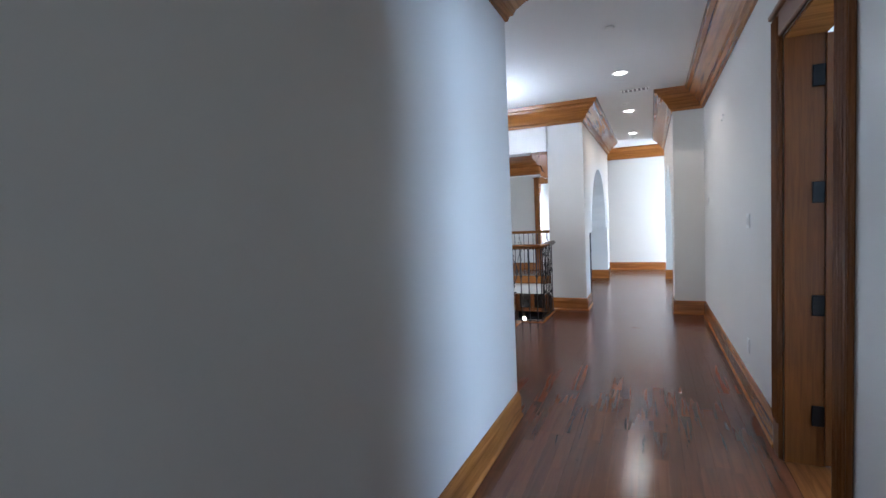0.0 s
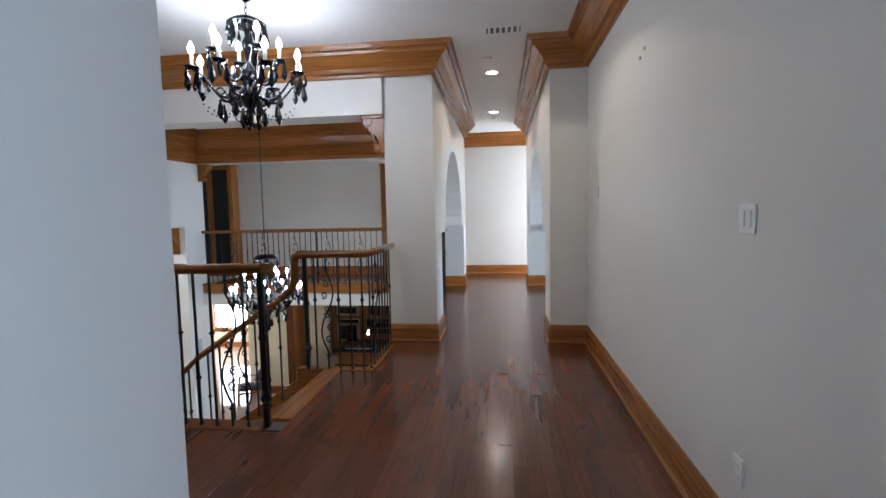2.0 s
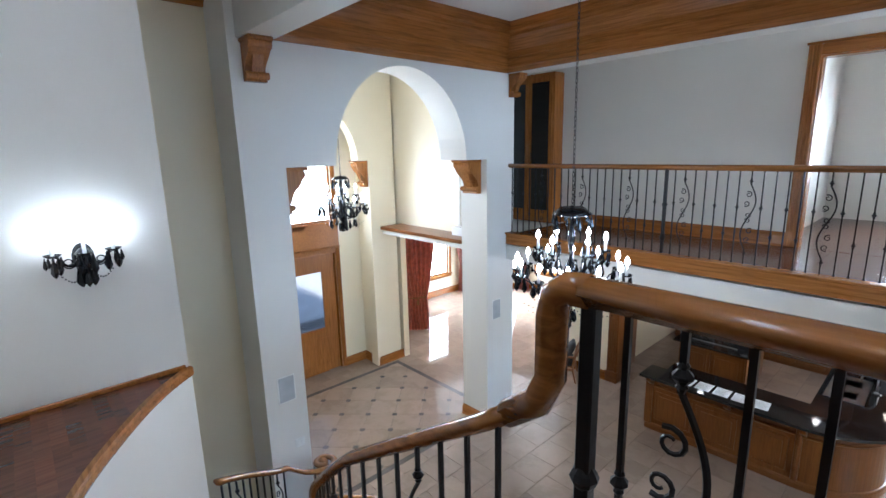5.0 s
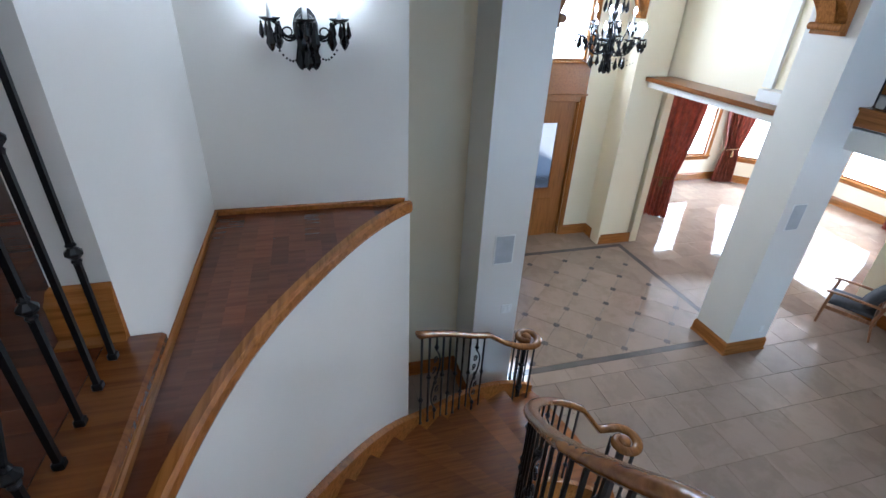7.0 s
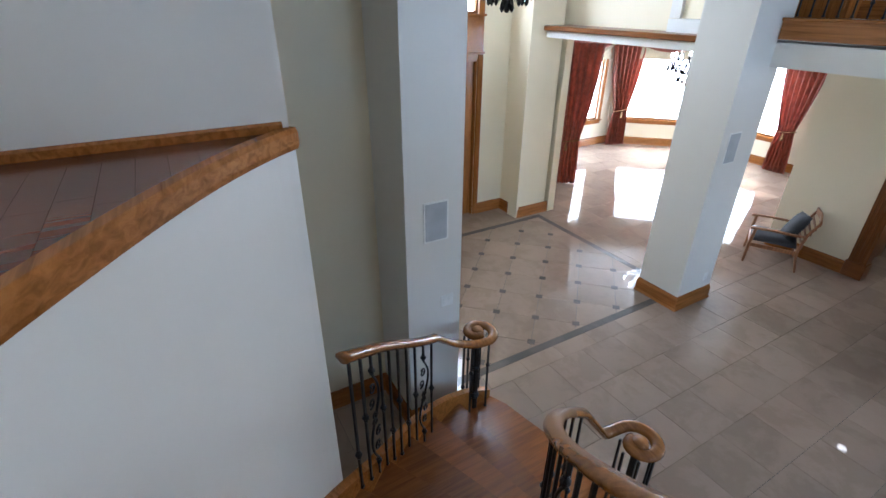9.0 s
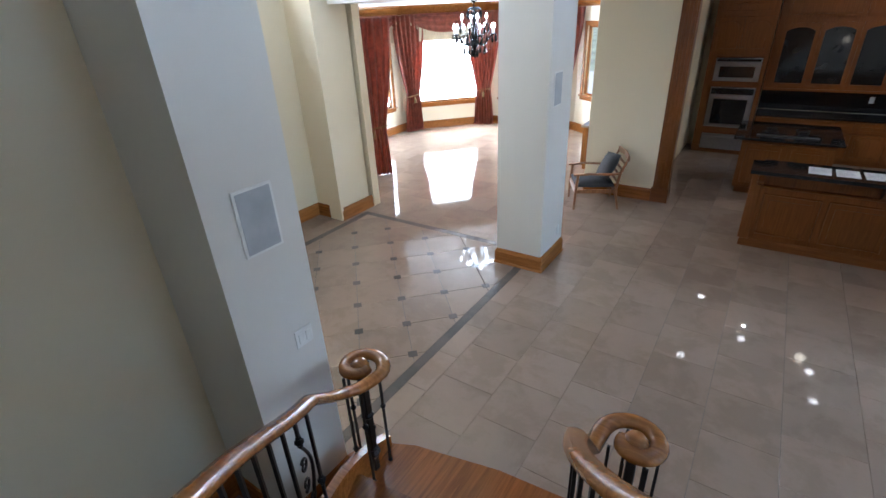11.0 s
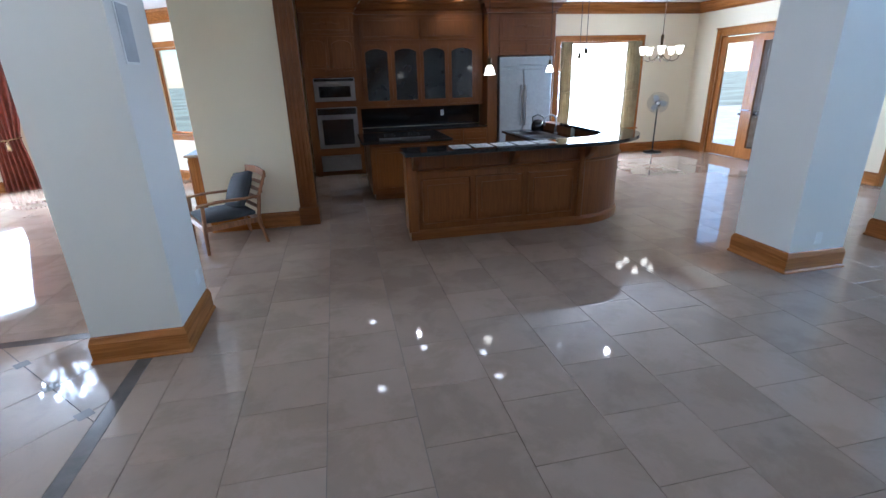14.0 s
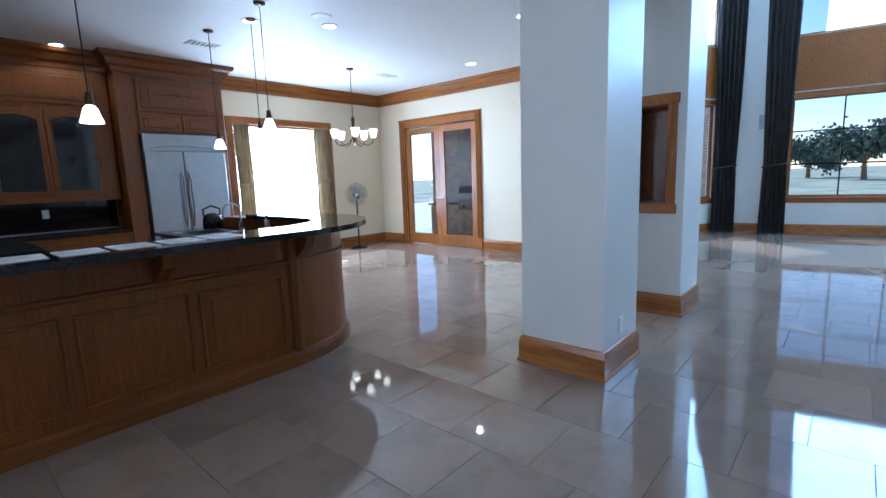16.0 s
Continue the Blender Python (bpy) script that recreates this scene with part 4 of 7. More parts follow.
def scroll_mesh(h):
    """A wrought S scroll between two short bars."""
    k = h / 0.95
    bmb = box(-0.0068, 0.0068, -0.0068, 0.0068, 0, 0.14 * k)
    box(-0.0068, 0.0068, -0.0068, 0.0068, 0.80 * k, h, bm=bmb)
    s_curve = []
    for i in range(33):
        f = i / 32
        s_curve.append((0.062 * math.sin(2 * math.pi * f) * (1.0 if f < 0.5 else 0.95), 0, (0.80 - 0.66 * f) * k))
    tube(s_curve, 0.008, 6, bm=bmb)
    for cx, cz, r, a0, tr, fl in ((-0.012, 0.70, 0.036, 60, 1.2, -1), (-0.028, 0.61, 0.034, -60, -1.2, -1), (0.0, 0.50, 0.03, 200, 1.1, -1), (0.012, 0.25, 0.036, 240, 1.2, -1), (0.028, 0.34, 0.034, 120, -1.2, -1), (-0.004, 0.44, 0.03, 20, 1.1, -1)):
        tube(curl(cx, cz * k, r, a0, tr, flip=fl), [0.007 - 0.003 * i / 14 for i in range(15)], 6, bm=bmb)
    knuckle(0.83 * k, bmb)
    knuckle(0.11 * k, bmb)
    return to_mesh("scroll", bmb, M_IRON)


def post_mesh(h):
    bmb = box(-0.019, 0.019, -0.019, 0.019, 0, h, 0.004)
    lathe([(0.019, 0.14), (0.03, 0.155), (0.024, 0.17), (0.04, 0.2), (0.04, 0.21), (0.024, 0.24), (0.03, 0.255), (0.019, 0.27)], 10, bm=bmb)
    lathe([(0.019, h * 0.55), (0.03, h * 0.55 + 0.015), (0.036, h * 0.55 + 0.03), (0.03, h * 0.55 + 0.045), (0.019, h * 0.55 + 0.06)], 10, bm=bmb)
    return to_mesh("post", bmb, M_IRON)


H_FLAT = 1.1
BAL_A, BAL_B = baluster_mesh(H_FLAT, (0.66,)), baluster_mesh(H_FLAT, (0.34,))
BAL_C = scroll_mesh(H_FLAT)
POST = post_mesh(H_FLAT)
H_ST = 0.96
ST_A, ST_B, ST_C, ST_POST = baluster_mesh(H_ST, (0.52,)), baluster_mesh(H_ST, (0.28,)), scroll_mesh(H_ST), post_mesh(H_ST)


def balusters(parent, pts, kinds, phase=0, every=6):
    """Bars at pts (x, y, z, angle)."""
    a, b, c = kinds
    for i, (x, y, z, ang) in enumerate(pts):
        j = (i + phase) % every
        me = c if j == 0 else (a if j % 2 else b)
        part("scroll" if j == 0 else "baluster", me, None, parent, m=Matrix.Translation((x, y, z)) @ rot_z(ang))


def flat_rail(name, path, spacing, label, z=0.0, phase=0, post_at=(), height=1.15):
    t_ = thing(name, label, "railing")
    handrail(t_, [(x, y, z + height - 0.03) for x, y in path])
    pts = []
    for (x0, y0), (x1, y1) in zip(path, path[1:]):
        L = math.dist((x0, y0), (x1, y1))
        n = max(1, round(L / spacing))
        for i in range(n):
            f = (i + 0.5) / n
            pts.append((x0 + (x1 - x0) * f, y0 + (y1 - y0) * f, z + 0.012, math.degrees(math.atan2(y1 - y0, x1 - x0))))
    balusters(t_, pts, (BAL_A, BAL_B, BAL_C), phase)
    for x, y in post_at:
        part("post", POST, None, t_, "thick black iron post", m=Matrix.Translation((x, y, z + 0.012)))
    return t_


r1 = flat_rail("landing_railing", [(-4.03, 5.225), (-1.78, 5.225)], 0.118, "black wrought iron landing railing with an oak handrail", 0, 2, [(-1.82, 5.225)])
part("rail_end", lathe([(0, -0.03), (0.045, -0.03), (0.05, -0.012), (0.04, 0.0), (0.05, 0.014), (0.045, 0.032), (0, 0.034)], 12, m=Matrix.Translation((-1.77, 5.225, 1.12)) @ Matrix.Diagonal((0.95, 0.95, 1.1, 1))), M_RAIL, r1, "turned handrail end cap", smooth=True)
flat_rail("balcony_railing", [(-6.62, 11.73), (-1.5, 11.73)], 0.118, "black wrought iron balcony railing with an oak handrail", 0.03, 1, [(-4.05, 11.73)])
flat_rail("hall_railing", [(-1.3, 8.08), (-1.3, 11.55)], 0.118, "black wrought iron railing in the hall arch", 0, 3)
flat_rail("hall_railing", [(0.75, 8.08), (0.75, 11.55)], 0.118, "black wrought iron railing in the hall arch", 0, 1)


def rail_z(s_):
    return -RISE * s_ + 0.98


def spiral(cx, cy, z, r, a0, turns, n=26, sgn=1):
    return [(cx + r * (1 - 0.72 * i / n) * math.cos(radians(a0) + sgn * turns * 2 * math.pi * i / n), cy + r * (1 - 0.72 * i / n) * math.sin(radians(a0) + sgn * turns * 2 * math.pi * i / n), z) for i in range(n + 1)]


# inner stair railing, with the level return on the landing and a gooseneck
inner = thing("stair_railing", "black wrought iron stair railing with a curved oak handrail and volute", "railing")
pts = [(-1.43, 7.44, 1.105), (-1.43, 6.45, 1.105), (-2.05, 6.45, 1.105)]
handrail(inner, pts)
neck = [(-2.04, 6.45, 1.105), (-2.09, 6.45, 1.103), (-2.125, 6.45, 1.08), (-2.14, 6.455, 1.02), (-2.145, 6.46, 0.86), (-2.19, 6.475, 0.77), (-2.3, 6.49, rail_z(1.65) - 0.002)]
part("gooseneck", tube(neck, 0.041, 12), M_RAIL, inner, "curved oak gooseneck", smooth=True)
slope = [(-2.29, 6.49, rail_z(1.62))]
END = 16.5
VZ = -2.28
for i in range(1, 61):
    s_ = 1.7 + (END - 1.7) * i / 60
    p = stair_pt(s_, 0.01)
    slope.append((p.x, p.y, max(rail_z(s_), VZ + 0.2 * (END - s_) / END)))
vol_r = 0.15
vc = (-4.9, 8.1)
a0 = 178
slope.append((-5.06, 7.96, VZ + 0.01))
vol = spiral(vc[0], vc[1], VZ, vol_r, a0, 1.0, sgn=-1)
handrail(inner, slope + vol)
pts = [(-1.43, 7.3 - 0.115 * i, 0.012, 90) for i in range(8)] + [(-1.49 - 0.115 * i, 6.455, 0.012, 0) for i in range(5)]
balusters(inner, pts, (BAL_A, BAL_B, BAL_C), 1)
part("post", POST, None, inner, "thick black iron post", m=Matrix.Translation((-2.04, 6.46, -0.0)))
pts = []
for i in range(34):
    s_ = 1.75 + 0.47 * i
    if s_ > END:
        break
    p, q = stair_pt(s_, 0.01), stair_pt(s_ + 0.1, 0.01)
    pts.append((p.x, p.y, rail_z(s_) - H_ST - 0.02, math.degrees(math.atan2(q.y - p.y, q.x - p.x))))
balusters(inner, pts, (ST_A, ST_B, ST_C), 3)
for k in range(6):
    a = radians(a0 - 60 - 55 * k)
    part("baluster", (BAL_A, BAL_B)[k % 2], None, inner, m=Matrix.Translation((vc[0] + 0.11 * math.cos(a), vc[1] + 0.11 * math.sin(a), G + RISE)) @ Matrix.Diagonal((1, 1, 0.84, 1)))
part("post", POST, None, inner, "thick black iron newel", m=Matrix.Translation((vc[0], vc[1], G + RISE)) @ Matrix.Diagonal((1.2, 1.2, 0.85, 1)))

part("volute_cap", lathe([(0, 0.05), (0.04, 0.045), (0.058, 0.02), (0.058, -0.02), (0.045, -0.036), (0, -0.036)], 18, m=Matrix.Translation((vc[0], vc[1], VZ))), M_RAIL, inner, "round oak volute centre", smooth=True)

# outer railing, from the end of the curved wall to the floor
outer = thing("stair_railing", "short black iron stair railing with an oak volute at the foot", "railing")
S0 = 12.9
VZ2 = -2.36
slope = []
for i in range(31):
    s_ = S0 + (15.9 - S0) * i / 30
    p = stair_pt(s_, 0.985)
    p.x += 0.07 * ease((s_ - 13.9) / 2)
    slope.append((p.x, p.y, max(rail_z(s_) - 0.1 * ease((s_ - S0) / 3), VZ2 + 0.12)))
vc2 = (-6.42, 7.9)
a1 = 6
slope += [(-6.29, 7.58, VZ2 + 0.1), (-6.274, 7.74, VZ2 + 0.03), (-6.27, 7.84, VZ2 + 0.008)]
handrail(outer, slope + spiral(vc2[0], vc2[1], VZ2, vol_r, a1, 1.0, sgn=1))
pts = []
for i in range(16):
    s_ = S0 + 0.12 + 0.3 * i
    if s_ > 15.85:
        break
    p, q = stair_pt(s_, 0.985), stair_pt(s_ + 0.1, 0.985)
    p.x += 0.07 * ease((s_ - 13.9) / 2)
    q.x += 0.07 * ease((s_ - 13.8) / 2)
    pts.append((p.x, p.y, rail_z(s_) - 0.1 * ease((s_ - S0) / 3) - H_ST - 0.02, math.degrees(math.atan2(q.y - p.y, q.x - p.x))))
balusters(outer, pts, (ST_A, ST_B, ST_C), 4)
for k in range(5):
    a = radians(a1 + 60 + 60 * k)
    part("baluster", (BAL_A, BAL_B)[k % 2], None, outer, m=Matrix.Translation((vc2[0] + 0.11 * math.cos(a), vc2[1] + 0.11 * math.sin(a), G + RISE)) @ Matrix.Diagonal((1, 1, 0.77, 1)))
part("post", POST, None, outer, "thick black iron newel", m=Matrix.Translation((vc2[0], vc2[1], G + RISE)) @ Matrix.Diagonal((1.2, 1.2, 0.78, 1)))

part("volute_cap", lathe([(0, 0.05), (0.04, 0.045), (0.058, 0.02), (0.058, -0.02), (0.045, -0.036), (0, -0.036)], 18, m=Matrix.Translation((vc2[0], vc2[1], VZ2))), M_RAIL, outer, "round oak volute centre", smooth=True)

# ---------- corbels ----------
def corbel(m, label="carved oak corbel under the arch", depth=0.3, h=0.55, w=0.22):
    """Scrolled bracket: back on x = 0, projecting along +x, top at z = 0."""
    c = thing("corbel", label, "corbel", m, "oak corbels")
    prof = [(0, 0), (depth, 0), (depth, -0.06 * h)]
    for i in range(13):
        f = i / 12
        prof.append((depth * (0.9 - 0.62 * f) + 0.045 * math.sin(f * 2 * math.pi) - 0.01, -h * (0.08 + 0.8 * f)))
    prof += [(depth * 0.3, -h * 0.93), (depth * 0.3, -h), (0, -h)]
    part("bracket", prism(prof, -w / 2, w / 2, "y"), M_WZ, c)
    part("cap", box(-0.0, depth + 0.025, -w / 2 - 0.02, w / 2 + 0.02, -0.045, 0.0, 0.01), M_WX, c)
    part("scroll_roll", cyl((depth * 0.78, -w / 2 - 0.012, -0.16 * h), (depth * 0.78, w / 2 + 0.012, -0.16 * h), 0.055, n=14), M_WZ, c)
    part("scroll_roll", cyl((depth * 0.34, -w / 2 - 0.012, -0.86 * h), (depth * 0.34, w / 2 + 0.012, -0.86 * h), 0.038, n=14), M_WZ, c)
    part("leaf", prism([(depth * 0.86, -0.2 * h), (depth * 0.62, -0.42 * h), (depth * 0.36, -0.8 * h), (depth * 0.40, -0.8 * h), (depth * 0.70, -0.42 * h), (depth * 0.94, -0.2 * h)], -w / 4, w / 4, "y"), M_WZ, c)
    return c


corbel(Matrix.Translation((-6.945, 11.2, 1.27)) @ rot_z(-90), w=0.34)
corbel(Matrix.Translation((-6.945, 7.86, 1.27)) @ rot_z(90), w=0.34)
corbel(Matrix.Translation((-10.15, 11.2, 1.25)) @ rot_z(-90), w=0.2)
corbel(Matrix.Translation((-6.65, 7.6, 2.58)), "carved oak corbel under the stair beam", 0.24, 0.42)
corbel(Matrix.Translation((-1.49, 7.6, 2.58)) @ rot_z(180), "carved oak corbel under the stair beam", 0.24, 0.42)
corbel(Matrix.Translation((-6.64, 11.8, 2.6)), "carved oak corbel under the balcony beam", 0.22, 0.36, 0.16)

# ---------- chandeliers ----------
def drop_mesh(h, r):
    return to_mesh("crystal_drop", lathe([(0, 0), (r * 0.35, -h * 0.08), (r * 0.3, -h * 0.18), (r * 0.55, -h * 0.3), (r, -h * 0.72), (r * 0.5, -h * 0.9), (0, -h)], 6), M_GLOSSBLACK)


DROP_L, DROP_S = drop_mesh(0.165, 0.03), drop_mesh(0.1, 0.018)
BOBECHE = to_mesh("bobeche", lathe([(0.01, -0.012), (0.03, -0.01), (0.055, 0.006), (0.06, 0.014), (0.03, 0.0), (0.012, 0.004)], 14), M_GLOSSBLACK, True)
CANDLE = to_mesh("candle", lathe([(0.014, 0), (0.0135, 0.11), (0, 0.112)], 10), M_WHITE, True)
BULB = to_mesh("bulb", lathe([(0.008, 0), (0.022, 0.018), (0.025, 0.036), (0.014, 0.07), (0, 0.095)], 10), M_BULB, True)


def arm_mesh(reach, sag, rise):
    pts = []
    for i in range(17):
        f = i / 16
        pts.append((0.04 + (reach - 0.04) * f, 0, -sag * math.sin(math.pi * min(1, f * 1.25)) + rise * f ** 2.2))
    b_ = tube(pts, [0.011 - 0.003 * i / 16 for i in range(17)], 7)
    tube(curl(reach * 0.52, -sag * 0.35, 0.05, 200, 1.2), [0.007 - 0.003 * i / 14 for i in range(15)], 6, bm=b_)
    for i in range(9):
        f = (i + 0.5) / 9
        x = reach * (0.1 + 0.8 * f)
        z = -sag - 0.05 - 0.07 * math.sin(math.pi * f)
        lathe([(0, -0.009), (0.009, 0), (0, 0.009)], 6, bm=b_, m=Matrix.Translation((x, 0.03, z)))
    return to_mesh("arm", b_, M_GLOSSBLACK, True)


def chandelier(x, y, z_top, z_bot, radius, n1, n2, ceiling_z, label):
    """Body from z_top (crown) down to z_bot; n1 lower and n2 upper candle arms."""
    c = thing("chandelier", label, "chandelier", Matrix.Translation((x, y, ceiling_z)), "black crystal chandeliers")
    H = z_top - z_bot
    zt, zb = z_top - ceiling_z, z_bot - ceiling_z
    part("canopy", lathe([(0, 0), (0.075, 0), (0.07, -0.02), (0.03, -0.045), (0.012, -0.06), (0, -0.06)], 16), M_GLOSSBLACK, c, smooth=True)
    b_ = bmesh.new()
    L = -zt - 0.05
    if L > 0.05:
        n = max(2, int(L / 0.045))
        for i in range(n):
            zc = -0.055 - L * (i + 0.5) / n
            ring_pts = [(0.012 * math.cos(2 * math.pi * k / 8) * (1 if i % 2 else 0), 0.012 * math.cos(2 * math.pi * k / 8) * (0 if i % 2 else 1), zc + 0.03 * math.sin(2 * math.pi * k / 8)) for k in range(9)]
            tube(ring_pts, 0.0035, 5, bm=b_)
        part("chain", b_, M_IRON, c)
    else:
        b_.free()
    part("stem", lathe([(0, zt + 0.02), (0.02, zt), (0.05, zt - 0.03 * H), (0.03, zt - 0.06 * H), (0.018, zt - 0.16 * H), (0.045, zt - 0.22 * H), (0.03, zt - 0.3 * H), (0.02, zt - 0.4 * H), (0.06, zt - 0.47 * H), (0.075, zt - 0.55 * H), (0.05, zt - 0.62 * H), (0.09, zt - 0.68 * H), (0.07, zt - 0.76 * H), (0.03, zt - 0.82 * H), (0.045, zb + 0.1 * H), (0.02, zb + 0.04 * H), (0.0, zb + 0.02)], 14), M_GLOSSBLACK, c, smooth=True)
    crown_r = radius * 0.33
    part("crown", lathe([(0.03, zt - 0.02 * H), (crown_r * 0.6, zt + 0.0 * H), (crown_r, zt - 0.05 * H), (crown_r * 0.9, zt - 0.06 * H), (crown_r * 0.5, zt - 0.02 * H), (0.03, zt - 0.04 * H)], 16), M_GLOSSBLACK, c, smooth=True)
    for k in range(10):
        a = 2 * math.pi * k / 10
        part("crystal_drop", DROP_L if k % 2 else DROP_S, None, c, m=Matrix.Translation((crown_r * 0.95 * math.cos(a), crown_r * 0.95 * math.sin(a), zt - 0.06 * H)))
    for n, rad, za, rise, off in ((n1, radius * 0.9, zt - 0.66 * H, 0.13 * H, 0.0), (n2, radius * 0.55, zt - 0.5 * H, 0.16 * H, 0.5)):
        if not n:
            continue
        am = arm_mesh(rad, 0.1 * H, rise)
        for k in range(n):
            a = 360 * (k + off) / n
            base = Matrix.Translation((0, 0, za)) @ rot_z(a)
            arm = part("arm", am, None, c, m=base)
            tip = Matrix.Translation((rad, 0, rise))
            part("bobeche", BOBECHE, None, arm, m=tip)
            part("candle", CANDLE, None, arm, m=tip)
            part("bulb", BULB, None, arm, m=tip @ Matrix.Translation((0, 0, 0.112)))
            for q in range(4):
                aa = math.pi / 2 * q + 0.5
                part("crystal_drop", DROP_L if q % 2 else DROP_S, None, arm, m=tip @ Matrix.Translation((0.052 * math.cos(aa), 0.052 * math.sin(aa), 0.0)))
            part("crystal_drop", DROP_L, None, arm, m=Matrix.Translation((rad * 0.55, 0, -0.1 * H)))
    for k in range(8):
        a = 2 * math.pi * k / 8
        part("crystal_drop", DROP_L if k % 2 else DROP_S, None, c, m=Matrix.Translation((0.06 * math.cos(a), 0.06 * math.sin(a), zb + 0.17 * H)))
    part("finial", lathe([(0, zb + 0.06), (0.03, zb + 0.045), (0.036, zb + 0.028), (0.02, zb + 0.008), (0, zb)], 12), M_GLOSSBLACK, c, smooth=True)
    return c


chandelier(-2.24, 5.99, 3.08, 2.2, 0.47, 8, 4, CEIL, "black crystal chandelier with lit candles over the stair")
chandelier(-4.18, 9.78, 0.82, -0.5, 0.62, 12, 6, CEIL, "large black crystal chandelier hanging low on a long chain")
chandelier(-8.9, 9.86, 1.02, 0.03, 0.46, 8, 4, CEIL, "black crystal chandelier with lit candles in the foyer")
chandelier(-10.03, 15.46, -0.45, -1.39, 0.46, 8, 4, DINZ, "black crystal chandelier with lit candles in the dining room")
# ceiling medallion above the long chain
med = single("ceiling_medallion", lathe([(0, CEIL - 0.035), (0.12, CEIL - 0.05), (0.2, CEIL - 0.03), (0.42, CEIL - 0.026), (0.52, CEIL - 0.045), (0.56, CEIL - 0.03), (0.56, CEIL - 0.002), (0, CEIL - 0.002)], 40, m=Matrix.Translation((-4.18, 9.78, 0))), M_IRON, "round black and bronze leaf ceiling medallion", "medallion", smooth=True)
for k in range(10):
    a = 36 * k
    own = lathe([(0, -0.1), (0.04, -0.03), (0.05, 0.03), (0, 0.11)], 6)
    bmesh.ops.transform(own, matrix=Matrix.Translation((-4.18, 9.78, CEIL - 0.035)) @ rot_z(a) @ Matrix.Translation((0.31, 0, 0)) @ Matrix.Rotation(radians(90), 4, "Y") @ Matrix.Diagonal((0.25, 1, 1, 1)), verts=own.verts)
    part("leaf", own, M_BRASS, med, "bronze leaf relief")

# wall sconce
sc = thing("wall_sconce", "black crystal wall sconce with three candles", "sconce", Matrix.Translation((WSX, 5.84, 0.76)) @ Matrix.Diagonal((0.85, 0.85, 0.85, 1)))
part("backplate", lathe([(0, 0), (0.07, 0.0), (0.075, 0.012), (0.04, 0.03), (0, 0.034)], 14, m=Matrix.Rotation(radians(90), 4, "Y") @ Matrix.Diagonal((1.6, 1, 1, 1))), M_GLOSSBLACK, sc, smooth=True)
part("bowl", lathe([(0, -0.12), (0.03, -0.1), (0.05, -0.05), (0.035, 0.0), (0.06, 0.05), (0.03, 0.08), (0, 0.1)], 12, m=Matrix.Translation((0.1, 0, 0.0))), M_GLOSSBLACK, sc, smooth=True)
am = arm_mesh(0.2, 0.05, 0.05)
for a, ln in ((75, 1), (-75, 1), (0, 0.6)):
    arm = part("arm", am, None, sc, m=Matrix.Translation((0.08, 0, 0.0)) @ rot_z(a) @ Matrix.Diagonal((ln, 1, 1, 1)))
    tip = Matrix.Translation((0.2, 0, 0.05))
    part("bobeche", BOBECHE, None, arm, m=tip)
    part("candle", CANDLE, None, arm, m=tip)
    part("bulb", BULB, None, arm, m=tip @ Matrix.Translation((0, 0, 0.112)))
    for q in range(5):
        aa = 2 * math.pi / 5 * q
        part("crystal_drop", DROP_L if q % 2 else DROP_S, None, arm, m=tip @ Matrix.Translation((0.052 * math.cos(aa), 0.052 * math.sin(aa), 0)))
for k in range(7):
    a = 2 * math.pi * k / 7
    part("crystal_drop", DROP_L, None, sc, m=Matrix.Translation((0.1 + 0.05 * math.cos(a), 0.05 * math.sin(a), -0.06)))

# ---------- ceiling fittings ----------
CAN_RING = to_mesh("trim_ring", lathe([(0.072, -0.004), (0.098, -0.008), (0.1, 0.0), (0.07, 0.0)], 20), M_WHITE, True)
CAN_LENS = to_mesh("lens", lathe([(0, -0.0065), (0.066, -0.006), (0.07, -0.0042), (0, -0.0041)], 20), M_CAN)


def downlight(x, y, z, label="round recessed ceiling light, lit"):
    d = thing("downlight", label, "downlight", Matrix.Translation((x, y, z - 0.001)), "recessed ceiling lights")
    part("trim_ring", CAN_RING, None, d)
    part("lens", CAN_LENS, None, d)


HALL_CANS = [(-0.29, 6.13), (-0.29, 8.54), (-0.3, 11.0)]
KIT_CANS = [(-5.1, 17.2), (-5.13, 14.8), (-4.2, 15.9), (-3.06, 14.62), (-3.1, 15.43), (-2.91, 17.68), (-4.0, 17.6), (-1.6, 15.25), (-0.84, 14.82), (1.95, 14.87), (0.57, 13.04)]
for x, y in HALL_CANS:
    downlight(x, y, CEIL)
for x, y in KIT_CANS:
    downlight(x, y, KCEIL)


def vent(x, y, z, w=0.34, d=0.16, label="white ceiling air vent with slats"):
    v = thing("ceiling_vent", label, "vent", Matrix.Translation((x, y, z)))
    part("backing", box(-w / 2, w / 2, -d / 2, d / 2, -0.004, -0.001), M_IRON, v)
    b_ = box(-w / 2 - 0.02, w / 2 + 0.02, -d / 2 - 0.02, -d / 2, -0.01, -0.001)
    box(-w / 2 - 0.02, w / 2 + 0.02, d / 2, d / 2 + 0.02, -0.01, -0.001, bm=b_)
    box(-w / 2 - 0.02, -w / 2, -d / 2, d / 2, -0.01, -0.001, bm=b_)
    box(w / 2, w / 2 + 0.02, -d / 2, d / 2, -0.01, -0.001, bm=b_)
    part("frame_edge", b_, M_WHITE, v)
    for k in range(6):
        u = -w / 2 + w * (k + 0.5) / 6
        part("slat", box(u - 0.012, u + 0.012, -d / 2, d / 2, -0.009, -0.005), M_WHITE, v)


